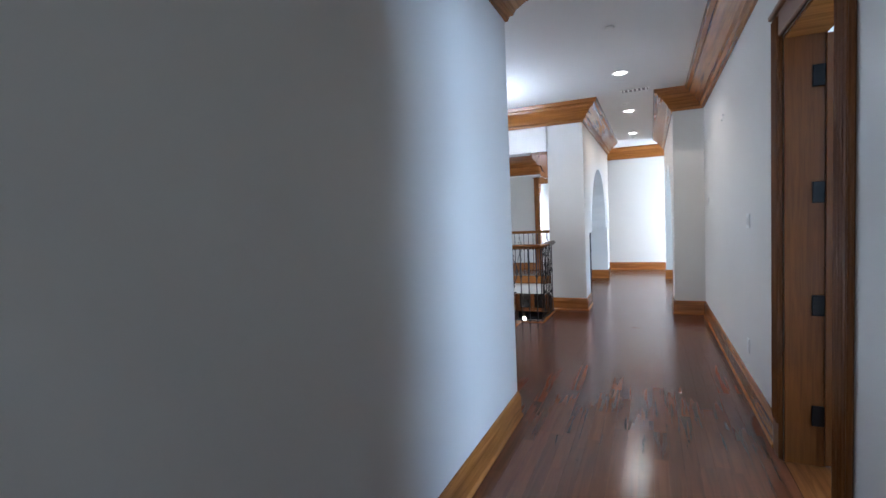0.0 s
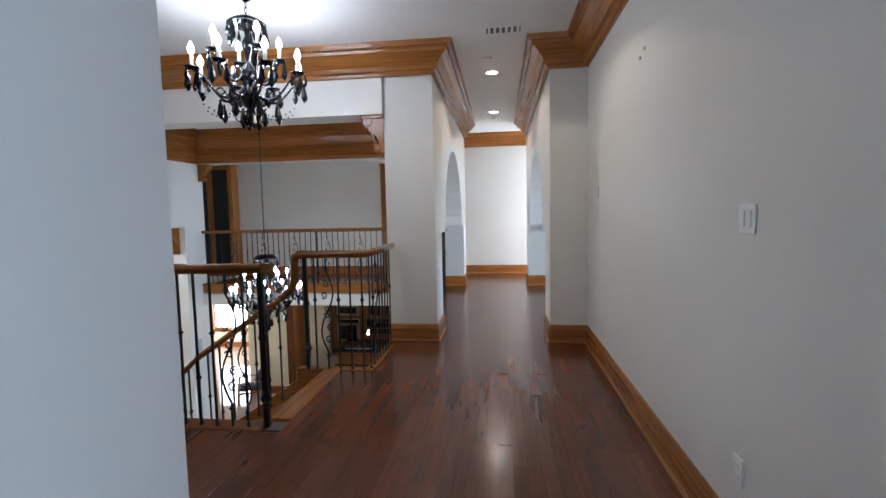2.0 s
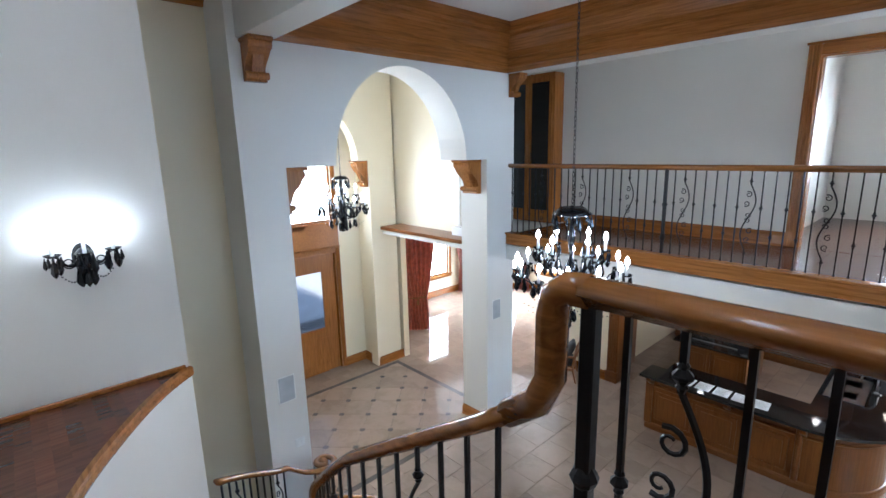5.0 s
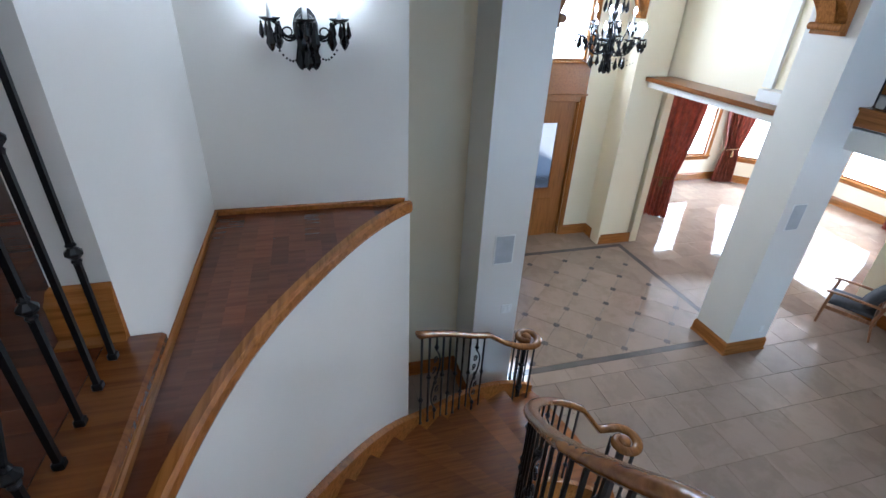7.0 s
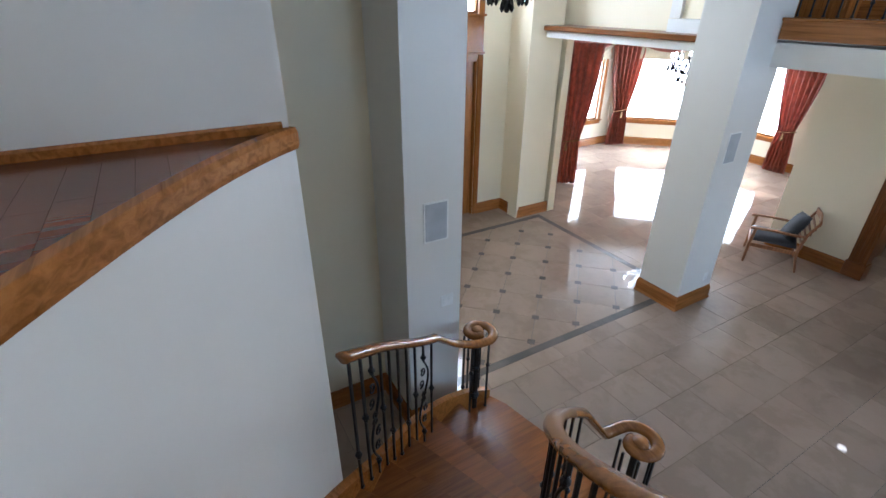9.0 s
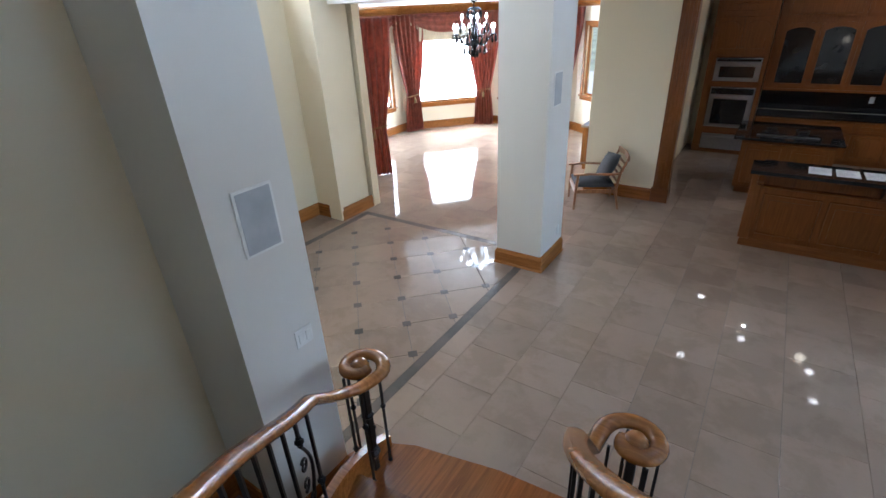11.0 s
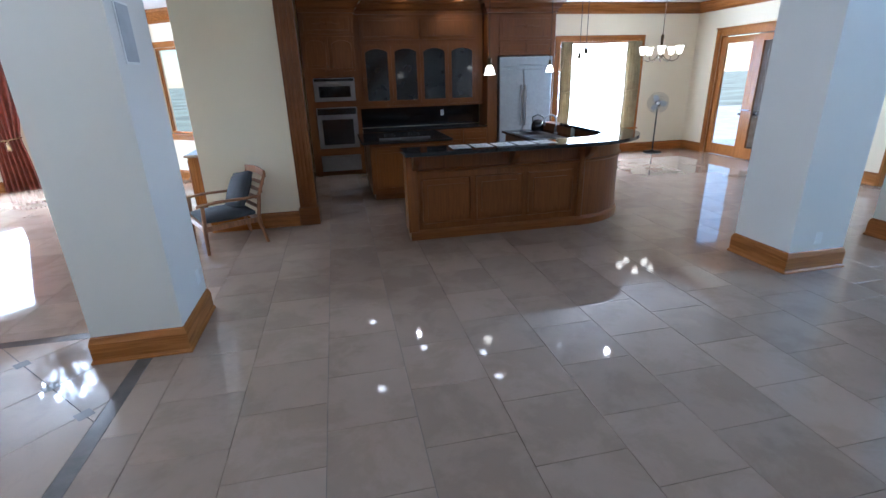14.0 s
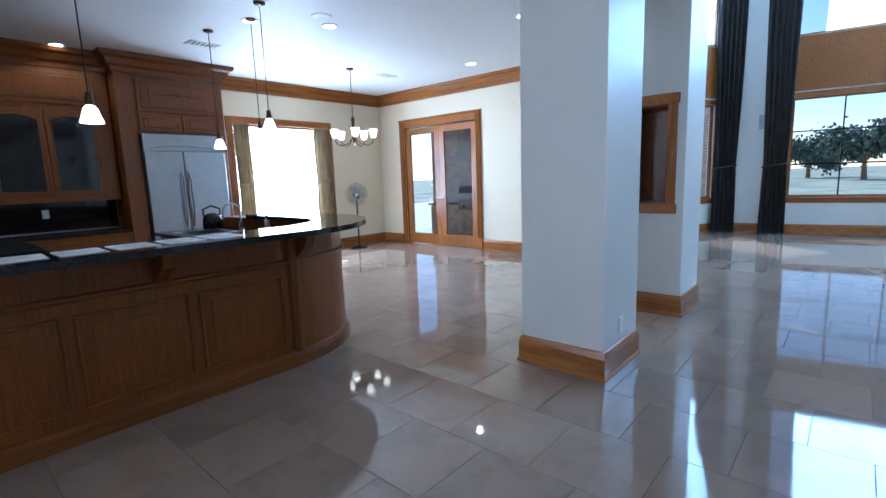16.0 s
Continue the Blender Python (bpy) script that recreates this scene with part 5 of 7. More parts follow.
vent(-0.15, 7.1, CEIL)
vent(-1.61, 16.5, KCEIL)
vent(1.47, 16.4, KCEIL)
vent(-4.6, 16.0, KCEIL)
for x, y, z in ((-0.32, 7.95, CEIL), (-0.3, 11.6, CEIL), (-0.3, 4.55, CEIL)):
    single("smoke_detector", lathe([(0, -0.02), (0.035, -0.018), (0.046, -0.01), (0.048, 0), (0, 0)], 18, m=Matrix.Translation((x, y, z - 0.001))), M_WHITE, "small round white smoke detector on the ceiling", "smoke detector", smooth=True)
single("ceiling_speaker", lathe([(0, -0.006), (0.1, -0.006), (0.115, 0.0), (0, 0)], 24, m=Matrix.Translation((-1.1, 14.6, KCEIL - 0.001))), M_WHITE, "round white in-ceiling speaker", "speaker", smooth=True)


def plate(m, name, label, kind, w=0.075, h=0.115):
    p_ = thing(name, label, kind, m)
    part("cover", box(0, 0.008, -w / 2, w / 2, -h / 2, h / 2, 0.003), M_WHITE, p_)
    if kind == "switch":
        n = max(1, round(w / 0.06) - 0)
        for k in range(n):
            y = (k - (n - 1) / 2) * 0.05
            part("rocker", box(0.008, 0.013, y - 0.016, y + 0.016, -0.033, 0.033, 0.003), M_WHITE, p_)
    else:
        for z in (-0.022, 0.022):
            part("socket", box(0.008, 0.0105, -0.017, 0.017, z - 0.014, z + 0.014, 0.003), M_WHITE, p_)


RW = Matrix.Translation((0.74, 0, 0)) @ rot_z(180)
plate(Matrix.Translation((0.74, 4.165, 1.425)) @ rot_z(180), "light_switch", "white double rocker switch on the hall wall", "switch", 0.12)
plate(Matrix.Translation((0.74, 6.96, 1.637)) @ rot_z(180), "light_switch", "white thermostat plate on the hall wall", "switch", 0.08, 0.11)
plate(Matrix.Translation((0.74, 4.18, 0.415)) @ rot_z(180), "outlet", "white wall outlet low on the hall wall", "outlet")
plate(Matrix.Translation((-6.65, 7.727, -2.1)), "light_switch", "white double switch below the speaker", "switch", 0.12)
plate(Matrix.Translation((-6.65, 11.72, -3.05)), "outlet", "white outlet low on the column", "outlet")
plate(Matrix.Translation((-1.15, 11.2, -3.1)) @ rot_z(-90), "outlet", "white outlet low on the column", "outlet")
plate(Matrix.Translation((2.85, 14.5, -2.15)) @ rot_z(180), "thermostat", "small cream thermostat on the wall", "switch", 0.12, 0.08)
for y in (5.6, 5.5):
    single("wall_hook", cyl((0.74, y, 2.47 if y > 5.55 else 2.5), (0.725, y, 2.47 if y > 5.55 else 2.5), 0.012, n=8), M_WHITE, "small bare hook on the hall wall", "hook")


def speaker(m, w, h, label):
    p_ = thing("wall_speaker", label, "speaker", m)
    part("bezel", box(0, 0.008, -w / 2 - 0.015, w / 2 + 0.015, -h / 2 - 0.015, h / 2 + 0.015, 0.003), M_WHITE, p_)
    part("grille", box(0.008, 0.012, -w / 2, w / 2, -h / 2, h / 2, 0.002), M_GREY, p_)


speaker(Matrix.Translation((-6.65, 7.62, -1.34)), 0.19, 0.31, "flush grey speaker grille in a white frame")
speaker(Matrix.Translation((-6.65, 11.43, -1.285)), 0.19, 0.33, "flush grey speaker grille on the column")
speaker(wall_frame(LIV[2], LIV[3]) @ Matrix.Translation((0.75, 0, -1.1)) @ rot_z(-90), 0.2, 0.3, "grey speaker grille between the tall windows")

# wooden niche in the pier
nic = tagged(thing("niche", "oak framed display niche in the pier", "niche", Matrix.Translation((0.36, 11.53, -0.04)) @ rot_z(-90)), kind="structure")
part("back", box(-0.188, 0.188, 0.37, 0.398, -2.3, -1.37), M_DZ, nic)
for u0, u1 in ((-0.189, -0.17), (0.17, 0.189)):
    part("side", box(u0, u1, 0.0, 0.37, -2.3, -1.37), M_DZ, nic)
part("bottom", box(-0.17, 0.17, 0.0, 0.37, -2.3, -2.28), M_DX, nic)
part("top", box(-0.17, 0.17, 0.0, 0.37, -1.39, -1.37), M_DX, nic)
for u0, u1 in ((-0.255, -0.175), (0.175, 0.255)):
    part("casing", box(u0, u1, -0.035, -0.001, -2.34, -1.33, 0.006), M_WZ, nic)
for z0, z1 in ((-2.385, -2.295), (-1.375, -1.28)):
    part("casing", box(-0.27, 0.27, -0.04, -0.001, z0, z1, 0.006), M_WX, nic)

# tall glazed cabinet at the end of the balcony
gc = thing("glazed_cabinet", "tall oak cabinet with dark glass doors on the balcony", "cabinet", Matrix.Translation((-7.28, 13.42, 0)))
part("body", box(-0.56, 0.56, -0.3, -0.002, 0, 2.78, 0.005), M_WZ, gc)
for u in (-0.53, 0.01):
    dr = part("door", box(u, u + 0.52, -0.33, -0.302, 0.1, 2.7, 0.005), M_WZ, gc)
    part("glass", box(u + 0.07, u + 0.45, -0.336, -0.33, 0.25, 2.62), M_BLACKGLASS, dr)
    part("handle", cyl((u + 0.26 + (0.2 if u < -0.2 else -0.2), -0.345, 1.2), (u + 0.26 + (0.2 if u < -0.2 else -0.2), -0.345, 1.35), 0.008, n=8), M_BRASS, dr)

# ---------- kitchen ----------
KY = 18.2


def cab_door(parent, x0, x1, z0, z1, y, arch=False, glass=False, handle=None, name="door"):
    """Front leaf on plane y facing -y."""
    dr = part(name, box(x0 + 0.003, x1 - 0.003, y - 0.022, y, z0 + 0.003, z1 - 0.003, 0.004), M_DZ, parent)
    s_ = 0.06
    if arch:
        pts = [(x0 + s_, z0 + s_), (x1 - s_, z0 + s_), (x1 - s_, z1 - s_ - 0.08)]
        n = 12
        for i in range(1, n):
            f = i / n
            pts.append((x1 - s_ - (x1 - x0 - 2 * s_) * f, z1 - s_ - 0.08 + 0.07 * math.sin(math.pi * f) ** 0.7))
        pts.append((x0 + s_, z1 - s_ - 0.08))
    else:
        pts = [(x0 + s_, z0 + s_), (x1 - s_, z0 + s_), (x1 - s_, z1 - s_), (x0 + s_, z1 - s_)]
    if glass:
        part("glass", prism(pts, y - 0.028, y - 0.0225, "y"), M_BLACKGLASS, dr, "dark cabinet glass")
        path = [(a, b) for a, b in pts]
        part("bead", tube([(a, y - 0.025, b) for a, b in path + path[:1]], 0.008, 6), M_DZ, dr)
    else:
        bmp = prism(pts, y - 0.026, y - 0.0225, "y")
        part("panel", bmp, M_DZ, dr)
        c = (sum(a for a, b in pts) / len(pts), sum(b for a, b in pts) / len(pts))
        sh = [(c[0] + (a - c[0]) * 0.8, c[1] + (b - c[1]) * 0.86) for a, b in pts]
        part("raised_panel", prism(sh, y - 0.034, y - 0.0262, "y"), M_DZ, dr)
        part("bead", tube([(a, y - 0.024, b) for a, b in pts + pts[:1]], 0.007, 6), M_DZ, dr)
    if handle:
        part("knob", lathe([(0, 0), (0.006, 0.0), (0.006, 0.014), (0.014, 0.02), (0.01, 0.03), (0, 0.032)], 10, m=Matrix.Translation((handle[0], y - 0.022, handle[1])) @ Matrix.Rotation(radians(90), 4, "X")), M_BRASS, dr)
    return dr


def applique(parent, x, y, z, w):
    b_ = lathe([(0, -0.03), (0.025, -0.02), (0.04, 0.01), (0, 0.05)], 8, m=Matrix.Translation((x, y, z)) @ Matrix.Diagonal((1, 0.35, 1, 1)))
    for sgn in (-1, 1):
        tube([(x + sgn * (0.03 + (w / 2 - 0.03) * f), y, z + 0.02 * math.sin(f * 7) * (1 - f)) for f in [i / 14 for i in range(15)]], [0.016 - 0.011 * i / 14 for i in range(15)], 6, bm=b_)
    part("applique", b_, M_DX, parent, "carved leaf applique")


def oven_front(parent, name, x0, x1, z0, z1, y, label, ctrl=0.1, gl=True, handle=True):
    o = thing(name, label, name.split("_")[-1])
    part("body", box(x0, x1, y - 0.035, y + 0.05, z0, z1, 0.006), M_STEEL, o)
    if ctrl:
        part("control_panel", box(x0 + 0.02, x1 - 0.02, y - 0.039, y - 0.035, z1 - ctrl, z1 - 0.015, 0.002), M_BLACKGLASS, o)
    if gl:
        part("glass", box(x0 + 0.09, x1 - 0.09, y - 0.04, y - 0.035, z0 + 0.07, z1 - ctrl - 0.09, 0.002), M_BLACKGLASS, o)
    if handle:
        hb = cyl((x0 + 0.05, y - 0.08, z1 - ctrl - 0.045), (x1 - 0.05, y - 0.08, z1 - ctrl - 0.045), 0.013, n=10)
        for hx in (x0 + 0.09, x1 - 0.09):
            cyl((hx, y - 0.08, z1 - ctrl - 0.045), (hx, y - 0.03, z1 - ctrl - 0.045), 0.009, n=8, bm=hb)
        part("handle", hb, M_STEEL, o)
    return o


# oven tower
tw = thing("oven_cabinet", "tall dark oak cabinet housing the ovens", "cabinet")
TX0, TX1, TY = -5.95, -4.95, 17.6
part("body", wall_panel("y", TY, TY + 0.02, TX0, TX1, G + 0.08, -0.42, [(-5.82, -5.02, -3.34, -1.53)]), M_DZ, tw)
part("carcass", box(TX0, TX1, TY + 0.06, KY - 0.002, G + 0.08, -0.42), M_DZ, tw)
part("toe_kick", box(TX0, TX1, TY + 0.07, KY - 0.002, G, G + 0.079), M_DX, tw)
for a, b in ((TX0 + 0.03, -5.45), (-5.45, TX1 - 0.03)):
    cab_door(tw, a, b, -1.45, -0.84, TY, arch=True, handle=((-5.49 if b <= -5.44 else -5.41), -1.36))
cab_door(tw, TX0 + 0.03, TX1 - 0.03, -0.8, -0.46, TY, name="panel_front")
applique(tw, -5.45, TY - 0.04, -0.63, 0.5)
oven_front(None, "microwave", -5.8, -5.03, -1.98, -1.56, TY, "built-in stainless microwave with a dark window", 0.06)
oven_front(None, "wall_oven", -5.8, -5.03, -2.87, -2.1, TY, "built-in stainless wall oven", 0.13)
oven_front(None, "warming_drawer", -5.8, -5.03, -3.32, -3.02, TY, "stainless warming drawer under the oven", 0.0, False)
# rails between the appliances
part("mid_rail", box(-5.82, -5.02, TY, TY + 0.05, -2.095, -1.985), M_DX, tw)
part("mid_rail", box(-5.82, -5.02, TY, TY + 0.05, -3.015, -2.875), M_DX, tw)

# upper glass cabinets
uc = thing("wall_cabinet", "dark oak wall cabinet with four arched glass doors", "cabinet")
UX0, UX1, UY = -4.94, -2.38, 17.87
part("body", box(UX0, UX1, UY, KY - 0.002, -2.12, -0.42, 0.004), M_DZ, uc)
n = 4
wd = (UX1 - UX0 - 0.26) / n
for k in range(n):
    a = UX0 + 0.1 + k * wd
    cab_door(uc, a, a + wd - 0.01, -2.08, -0.98, UY, arch=True, glass=True, handle=(a + (wd - 0.04 if k % 2 == 0 else 0.03), -1.95))
cab_door(uc, UX0 + 0.1, UX0 + 0.1 + 2 * wd - 0.01, -0.9, -0.5, UY, name="panel_front")
cab_door(uc, UX0 + 0.1 + 2 * wd, UX1 - 0.16, -0.9, -0.5, UY, name="panel_front")
part("light_rail", box(UX0, UX1, UY - 0.02, UY + 0.03, -2.16, -2.12, 0.005), M_DX, uc)
setting("backsplash", box(UX0, -2.37, KY - 0.018, KY - 0.002, -2.56, -2.12), M_GRANITE, "polished black granite backsplash")
plate(Matrix.Translation((-3.2, KY - 0.018, -2.32)) @ rot_z(-90), "outlet", "white outlet on the black backsplash", "outlet")
bc_ = thing("base_cabinet", "dark oak base cabinet run under the glass cabinets", "cabinet")
part("body", box(-4.93, -2.37, TY, KY - 0.02, G + 0.09, -2.61), M_DZ, bc_)
part("toe_kick", box(-4.93, -2.37, TY + 0.07, KY - 0.02, G, G + 0.089), M_DX, bc_)
for k in range(5):
    a = -4.92 + k * 0.508
    cab_door(bc_, a, a + 0.505, G + 0.12, -2.83, TY, handle=(a + 0.25, -2.87))
    cab_door(bc_, a, a + 0.505, -2.81, -2.63, TY, name="drawer", handle=(a + 0.25, -2.72))
single("worktop", box(-4.94, -2.37, TY - 0.03, KY - 0.019, -2.608, -2.57, 0.008), M_GRANITE, "polished black granite worktop on the base cabinets", "worktop")

# refrigerator surround and refrigerator
fs = thing("fridge_cabinet", "dark oak cabinet framing the refrigerator", "cabinet")
FX0, FX1, FY = -2.36, -0.92, 17.62
part("side", box(FX0, FX0 + 0.22, FY, KY - 0.002, G, -0.45, 0.004), M_DZ, fs)
part("side", box(FX1 - 0.07, FX1, FY, KY - 0.002, G, -0.45, 0.004), M_DZ, fs)
part("bridge", box(FX0 + 0.22, FX1 - 0.07, FY, KY - 0.002, -1.24, -0.45), M_DX, fs)
for a, b in ((FX0 + 0.24, -1.565), (-1.555, FX1 - 0.09)):
    cab_door(fs, a, b, -1.22, -0.98, FY, handle=(((b - 0.05) if a < -1.5 else (a + 0.05)), -1.12))
cab_door(fs, FX0 + 0.24, FX1 - 0.09, -0.95, -0.5, FY, name="panel_front")
applique(fs, -1.56, FY - 0.04, -0.7, 0.62)
fr_ = thing("refrigerator", "built-in stainless side by side refrigerator", "refrigerator")
RX0, RX1, RY = -2.13, -1.0, 17.56
part("body", box(RX0, RX1, RY + 0.03, KY - 0.01, G + 0.02, -1.26), M_STEEL, fr_)
for a, b in ((RX0 + 0.004, -1.623), (-1.617, RX1 - 0.004)):
    part("door", box(a, b, RY - 0.03, RY + 0.03, G + 0.12, -1.5, 0.006), M_STEEL, fr_)
part("top_grille", prism([(RX0, -1.49), (RX1, -1.49), (RX1, -1.26), (RX0, -1.26)], RY - 0.03, RY + 0.03, "y"), M_STEEL, fr_)
part("kick_grille", box(RX0, RX1, RY, RY + 0.03, G + 0.01, G + 0.115), M_BLACKGLASS, fr_)
own = tube([(RX0 + (RX1 - RX0) * i / 12, RY - 0.034, -1.47 + 0.05 * math.sin(math.pi * i / 12)) for i in range(13)], 0.01, 6)
part("badge_rail", own, M_STEEL, fr_)
for x in (-1.67, -1.57):
    hb = tube([(x, RY - 0.05, -2.6), (x, RY - 0.09, -2.5), (x, RY - 0.095, -2.2), (x, RY - 0.09, -1.9), (x, RY - 0.05, -1.8)], 0.015, 8)
    part("handle", hb, M_STEEL, fr_)
# cornices over the cabinets
KC2 = [(0, 0), (0.02, 0), (0.03, 0.06), (0.07, 0.09), (0.1, 0.16), (0.15, 0.19), (0.165, 0.245), (0, 0.245)]
setting("crown_cabinet_a", sweep(KC2, [(-4.95, UY, -0.447), (-4.95, TY, -0.447), (-5.95, TY, -0.447)]), M_DX, "dark oak cornice over the oven cabinet")
setting("crown_cabinet_b", sweep(KC2, [(-2.37, UY, -0.447), (-4.93, UY, -0.447)]), M_DX, "dark oak cornice over the glass cabinets")
setting("crown_cabinet_c", sweep(KC2, [(-0.92, KY, -0.447), (-0.92, FY, -0.447), (-2.36, FY, -0.447), (-2.36, UY, -0.447)]), M_DX, "deep oak cornice over the refrigerator")

# ---------- curved bar island ----------
ICX, ICY, IR = -2.55, 14.07, 0.9
isl = thing("kitchen_island", "dark oak bar island with raised panels and a curved end", "island")
front = [(-4.67, 13.17), (ICX, 13.17)] + arc(ICX, ICY, IR, 270, 360, 18)[1:] + [(ICX + IR, 15.95)]
inner_l = [(ICX + IR - 0.2, 15.95)] + list(reversed(arc(ICX, ICY, IR - 0.2, 270, 360, 18))) + [(-4.67, 13.37)]
part("body", prism(front + inner_l, G + 0.1, -2.40), M_DZ, isl)
part("plinth", sweep([(0, 0), (-0.03, 0), (-0.03, 0.08), (-0.018, 0.11), (0, 0.12)], [(x, y, G) for x, y in [(-4.67, 13.37)] + front]), M_DX, isl, "oak plinth moulding")
part("core", prism([(-4.6, 13.371), (ICX, 13.371)] + arc(ICX, ICY, IR - 0.201, 270, 360, 18)[1:] + [(ICX + IR - 0.201, 15.94), (-2.55, 15.94), (-2.55, 14.05), (-4.6, 14.05)], G + 0.1, -2.56), M_DZ, isl)
part("rail_moulding", sweep([(0, 0), (-0.012, 0), (-0.025, 0.015), (-0.025, 0.03), (0, 0.04)], [(x, y, -2.62) for x, y in front]), M_DX, isl)
for k in range(3):
    a = -4.55 + k * 0.655
    pts = [(a, G + 0.2), (a + 0.58, G + 0.2), (a + 0.58, -2.7), (a, -2.7)]
    part("panel", prism([(x + (0.07 if x == a else -0.07), z + (0.07 if z < -3 else -0.07)) for x, z in pts], 13.158, 13.169, "y"), M_DZ, isl)
    part("bead", tube([(x, 13.165, z) for x, z in pts + pts[:1]], 0.012, 6), M_DX, isl)
part("pilaster", box(-4.72, -4.6, 13.14, 13.38, G + 0.1, -2.42, 0.006), M_DZ, isl)
b_ = cyl((-2.55, 13.17, G + 0.12), (-2.55, 13.17, -2.42), 0.045, n=14)
part("pilaster", b_, M_DZ, isl, "rounded oak pilaster")
part("pilaster_flute", tube([(-2.55, 13.12, G + 0.35), (-2.55, 13.118, -3.0), (-2.55, 13.12, -2.75)], 0.012, 6), M_DX, isl)
for x in (-4.62, -3.45, -2.5):
    pr = [(0, 0), (-0.19, 0), (-0.19, -0.03)] + [(-0.19 * (1 - f) - 0.02 * math.sin(f * 6.28), -0.03 - 0.2 * f) for f in [i / 8 for i in range(9)]] + [(0, -0.24)]
    part("corbel", prism([(13.169 + a, -2.405 + b) for a, b in pr], x - 0.035, x + 0.035, "x"), M_DZ, isl, "small carved bracket")
# bar top and lower worktop
def offset_line(d):
    return [(-4.67 - 0.08, 13.17 - d), (ICX, 13.17 - d)] + arc(ICX, ICY, IR + d, 270, 360, 24)[1:] + [(ICX + IR + d, 15.2)] 
outer_top = offset_line(0.24)
inner_top = [(ICX + IR - 0.24, 15.2)] + list(reversed(arc(ICX, ICY, IR - 0.24, 270, 360, 24))) + [(-4.75, 13.41)]
bmt = prism(outer_top + inner_top, -2.398, -2.355)
bmesh.ops.bevel(bmt, geom=[e for e in bmt.edges if abs(e.verts[0].co.z - e.verts[1].co.z) < 1e-4 and len(e.link_faces) == 2 and abs(e.calc_face_angle(0)) > 1.2], offset=0.012, segments=2, affect="EDGES")
single("bar_top", bmt, M_GRANITE, "polished black granite bar top with a rounded edge", "worktop")
single("worktop", prism([(-4.62, 13.375), (ICX, 13.375)] + arc(ICX, ICY, IR - 0.205, 270, 360, 18)[1:] + [(ICX + IR - 0.205, 16.0), (-2.6, 16.0), (-2.6, 14.1), (-4.62, 14.1)], -2.558, -2.52), M_GRANITE, "polished black granite sink counter behind the bar", "worktop")
# sink, faucet and bits on the low counter
sk = thing("sink", "double stainless sink set in the black counter", "sink", Matrix.Translation((-2.28, 15.1, -2.52)))
for y0, y1 in ((-0.5, -0.02), (0.02, 0.5)):
    part("basin", lathe([(0.0, 0.001), (0.16, 0.001), (0.17, 0.008), (0.14, 0.004)], 4, m=Matrix.Translation((0, (y0 + y1) / 2, 0)) @ rot_z(45) @ Matrix.Diagonal((1.35, 1.35, 1, 1))), M_STEEL, sk)
part("rim", box(-0.25, 0.25, -0.54, 0.54, 0.0, 0.004, 0.001), M_STEEL, sk)
fc = thing("faucet", "chrome gooseneck kitchen faucet", "faucet", Matrix.Translation((-1.95, 15.2, -2.52)))
part("spout", tube([(0, 0, 0), (0, 0, 0.2)] + [(-0.1 + 0.1 * math.cos(a), 0, 0.2 + 0.1 * math.sin(a)) for a in [math.pi * i / 10 for i in range(11)]] + [(-0.2, 0, 0.14)], 0.013, 10), M_STEEL, fc, smooth=True)
part("handle", cyl((0, 0.05, 0.0), (0.02, 0.09, 0.09), 0.009, n=8), M_STEEL, fc)
part("escutcheon", lathe([(0, 0), (0.035, 0), (0.03, 0.015), (0.014, 0.025), (0, 0.025)], 14), M_STEEL, fc)
ket = thing("kettle", "black kettle on the counter", "kettle", Matrix.Translation((-2.05, 15.72, -2.52)))
part("body", lathe([(0, 0), (0.1, 0), (0.11, 0.05), (0.1, 0.13), (0.06, 0.18), (0, 0.19)], 18), M_GLOSSBLACK, ket, smooth=True)
part("handle", tube([(-0.09, 0, 0.15), (-0.1, 0, 0.23), (0, 0, 0.27), (0.1, 0, 0.23), (0.09, 0, 0.15)], 0.01, 8), M_GLOSSBLACK, ket)
single("soap_bottle", lathe([(0, 0), (0.03, 0), (0.03, 0.12), (0.012, 0.14), (0.012, 0.18), (0, 0.18)], 12, m=Matrix.Translation((-1.88, 14.75, -2.52))), M_WHITE, "white soap bottle beside the sink", "bottle", smooth=True)
for k in range(5):
    x = -4.08 + k * 0.258
    tagged(part("paper", box(-0.108, 0.108, -0.14, 0.14, 0, 0.003), M_PAPER, None, m=Matrix.Translation((x, 13.2, -2.354)) @ rot_z(-2 + 1.5 * k)), "white printed sheet lying on the bar top", "paper", "sheets on the bar")
    for j in range(6):
        part("text_line", box(-0.085, 0.085 - 0.02 * (j % 3), 0.095 - j * 0.034, 0.103 - j * 0.034, 0.0032, 0.0036), M_GREY, bpy.data.objects["paper" + (".%03d" % k if k else "")])

# second island
i2 = thing("prep_island", "small dark oak prep island", "island", Matrix.Translation((-4.36, 15.86, G)))
part("body", box(-0.62, 0.6, -0.6, 0.6, 0.1, 0.88, 0.005), M_DZ, i2)
part("plinth", box(-0.58, 0.56, -0.56, 0.56, 0, 0.099), M_DX, i2)
for k in range(2):
    cab_door(i2, -0.6 + k * 0.6, -0.02 + k * 0.6, 0.14, 0.84, -0.601, name="panel_front")
single("worktop", box(-5.1, -3.68, 15.2, 16.53, G + 0.881, G + 0.92, 0.01), M_GRANITE, "black granite top of the prep island", "worktop")
cg = thing("cooktop", "black glass cooktop with a steel trim", "cooktop", Matrix.Translation((-4.4, 15.75, G + 0.921)))
part("glass", box(-0.4, 0.4, -0.28, 0.28, 0, 0.012, 0.004), M_BLACKGLASS, cg)
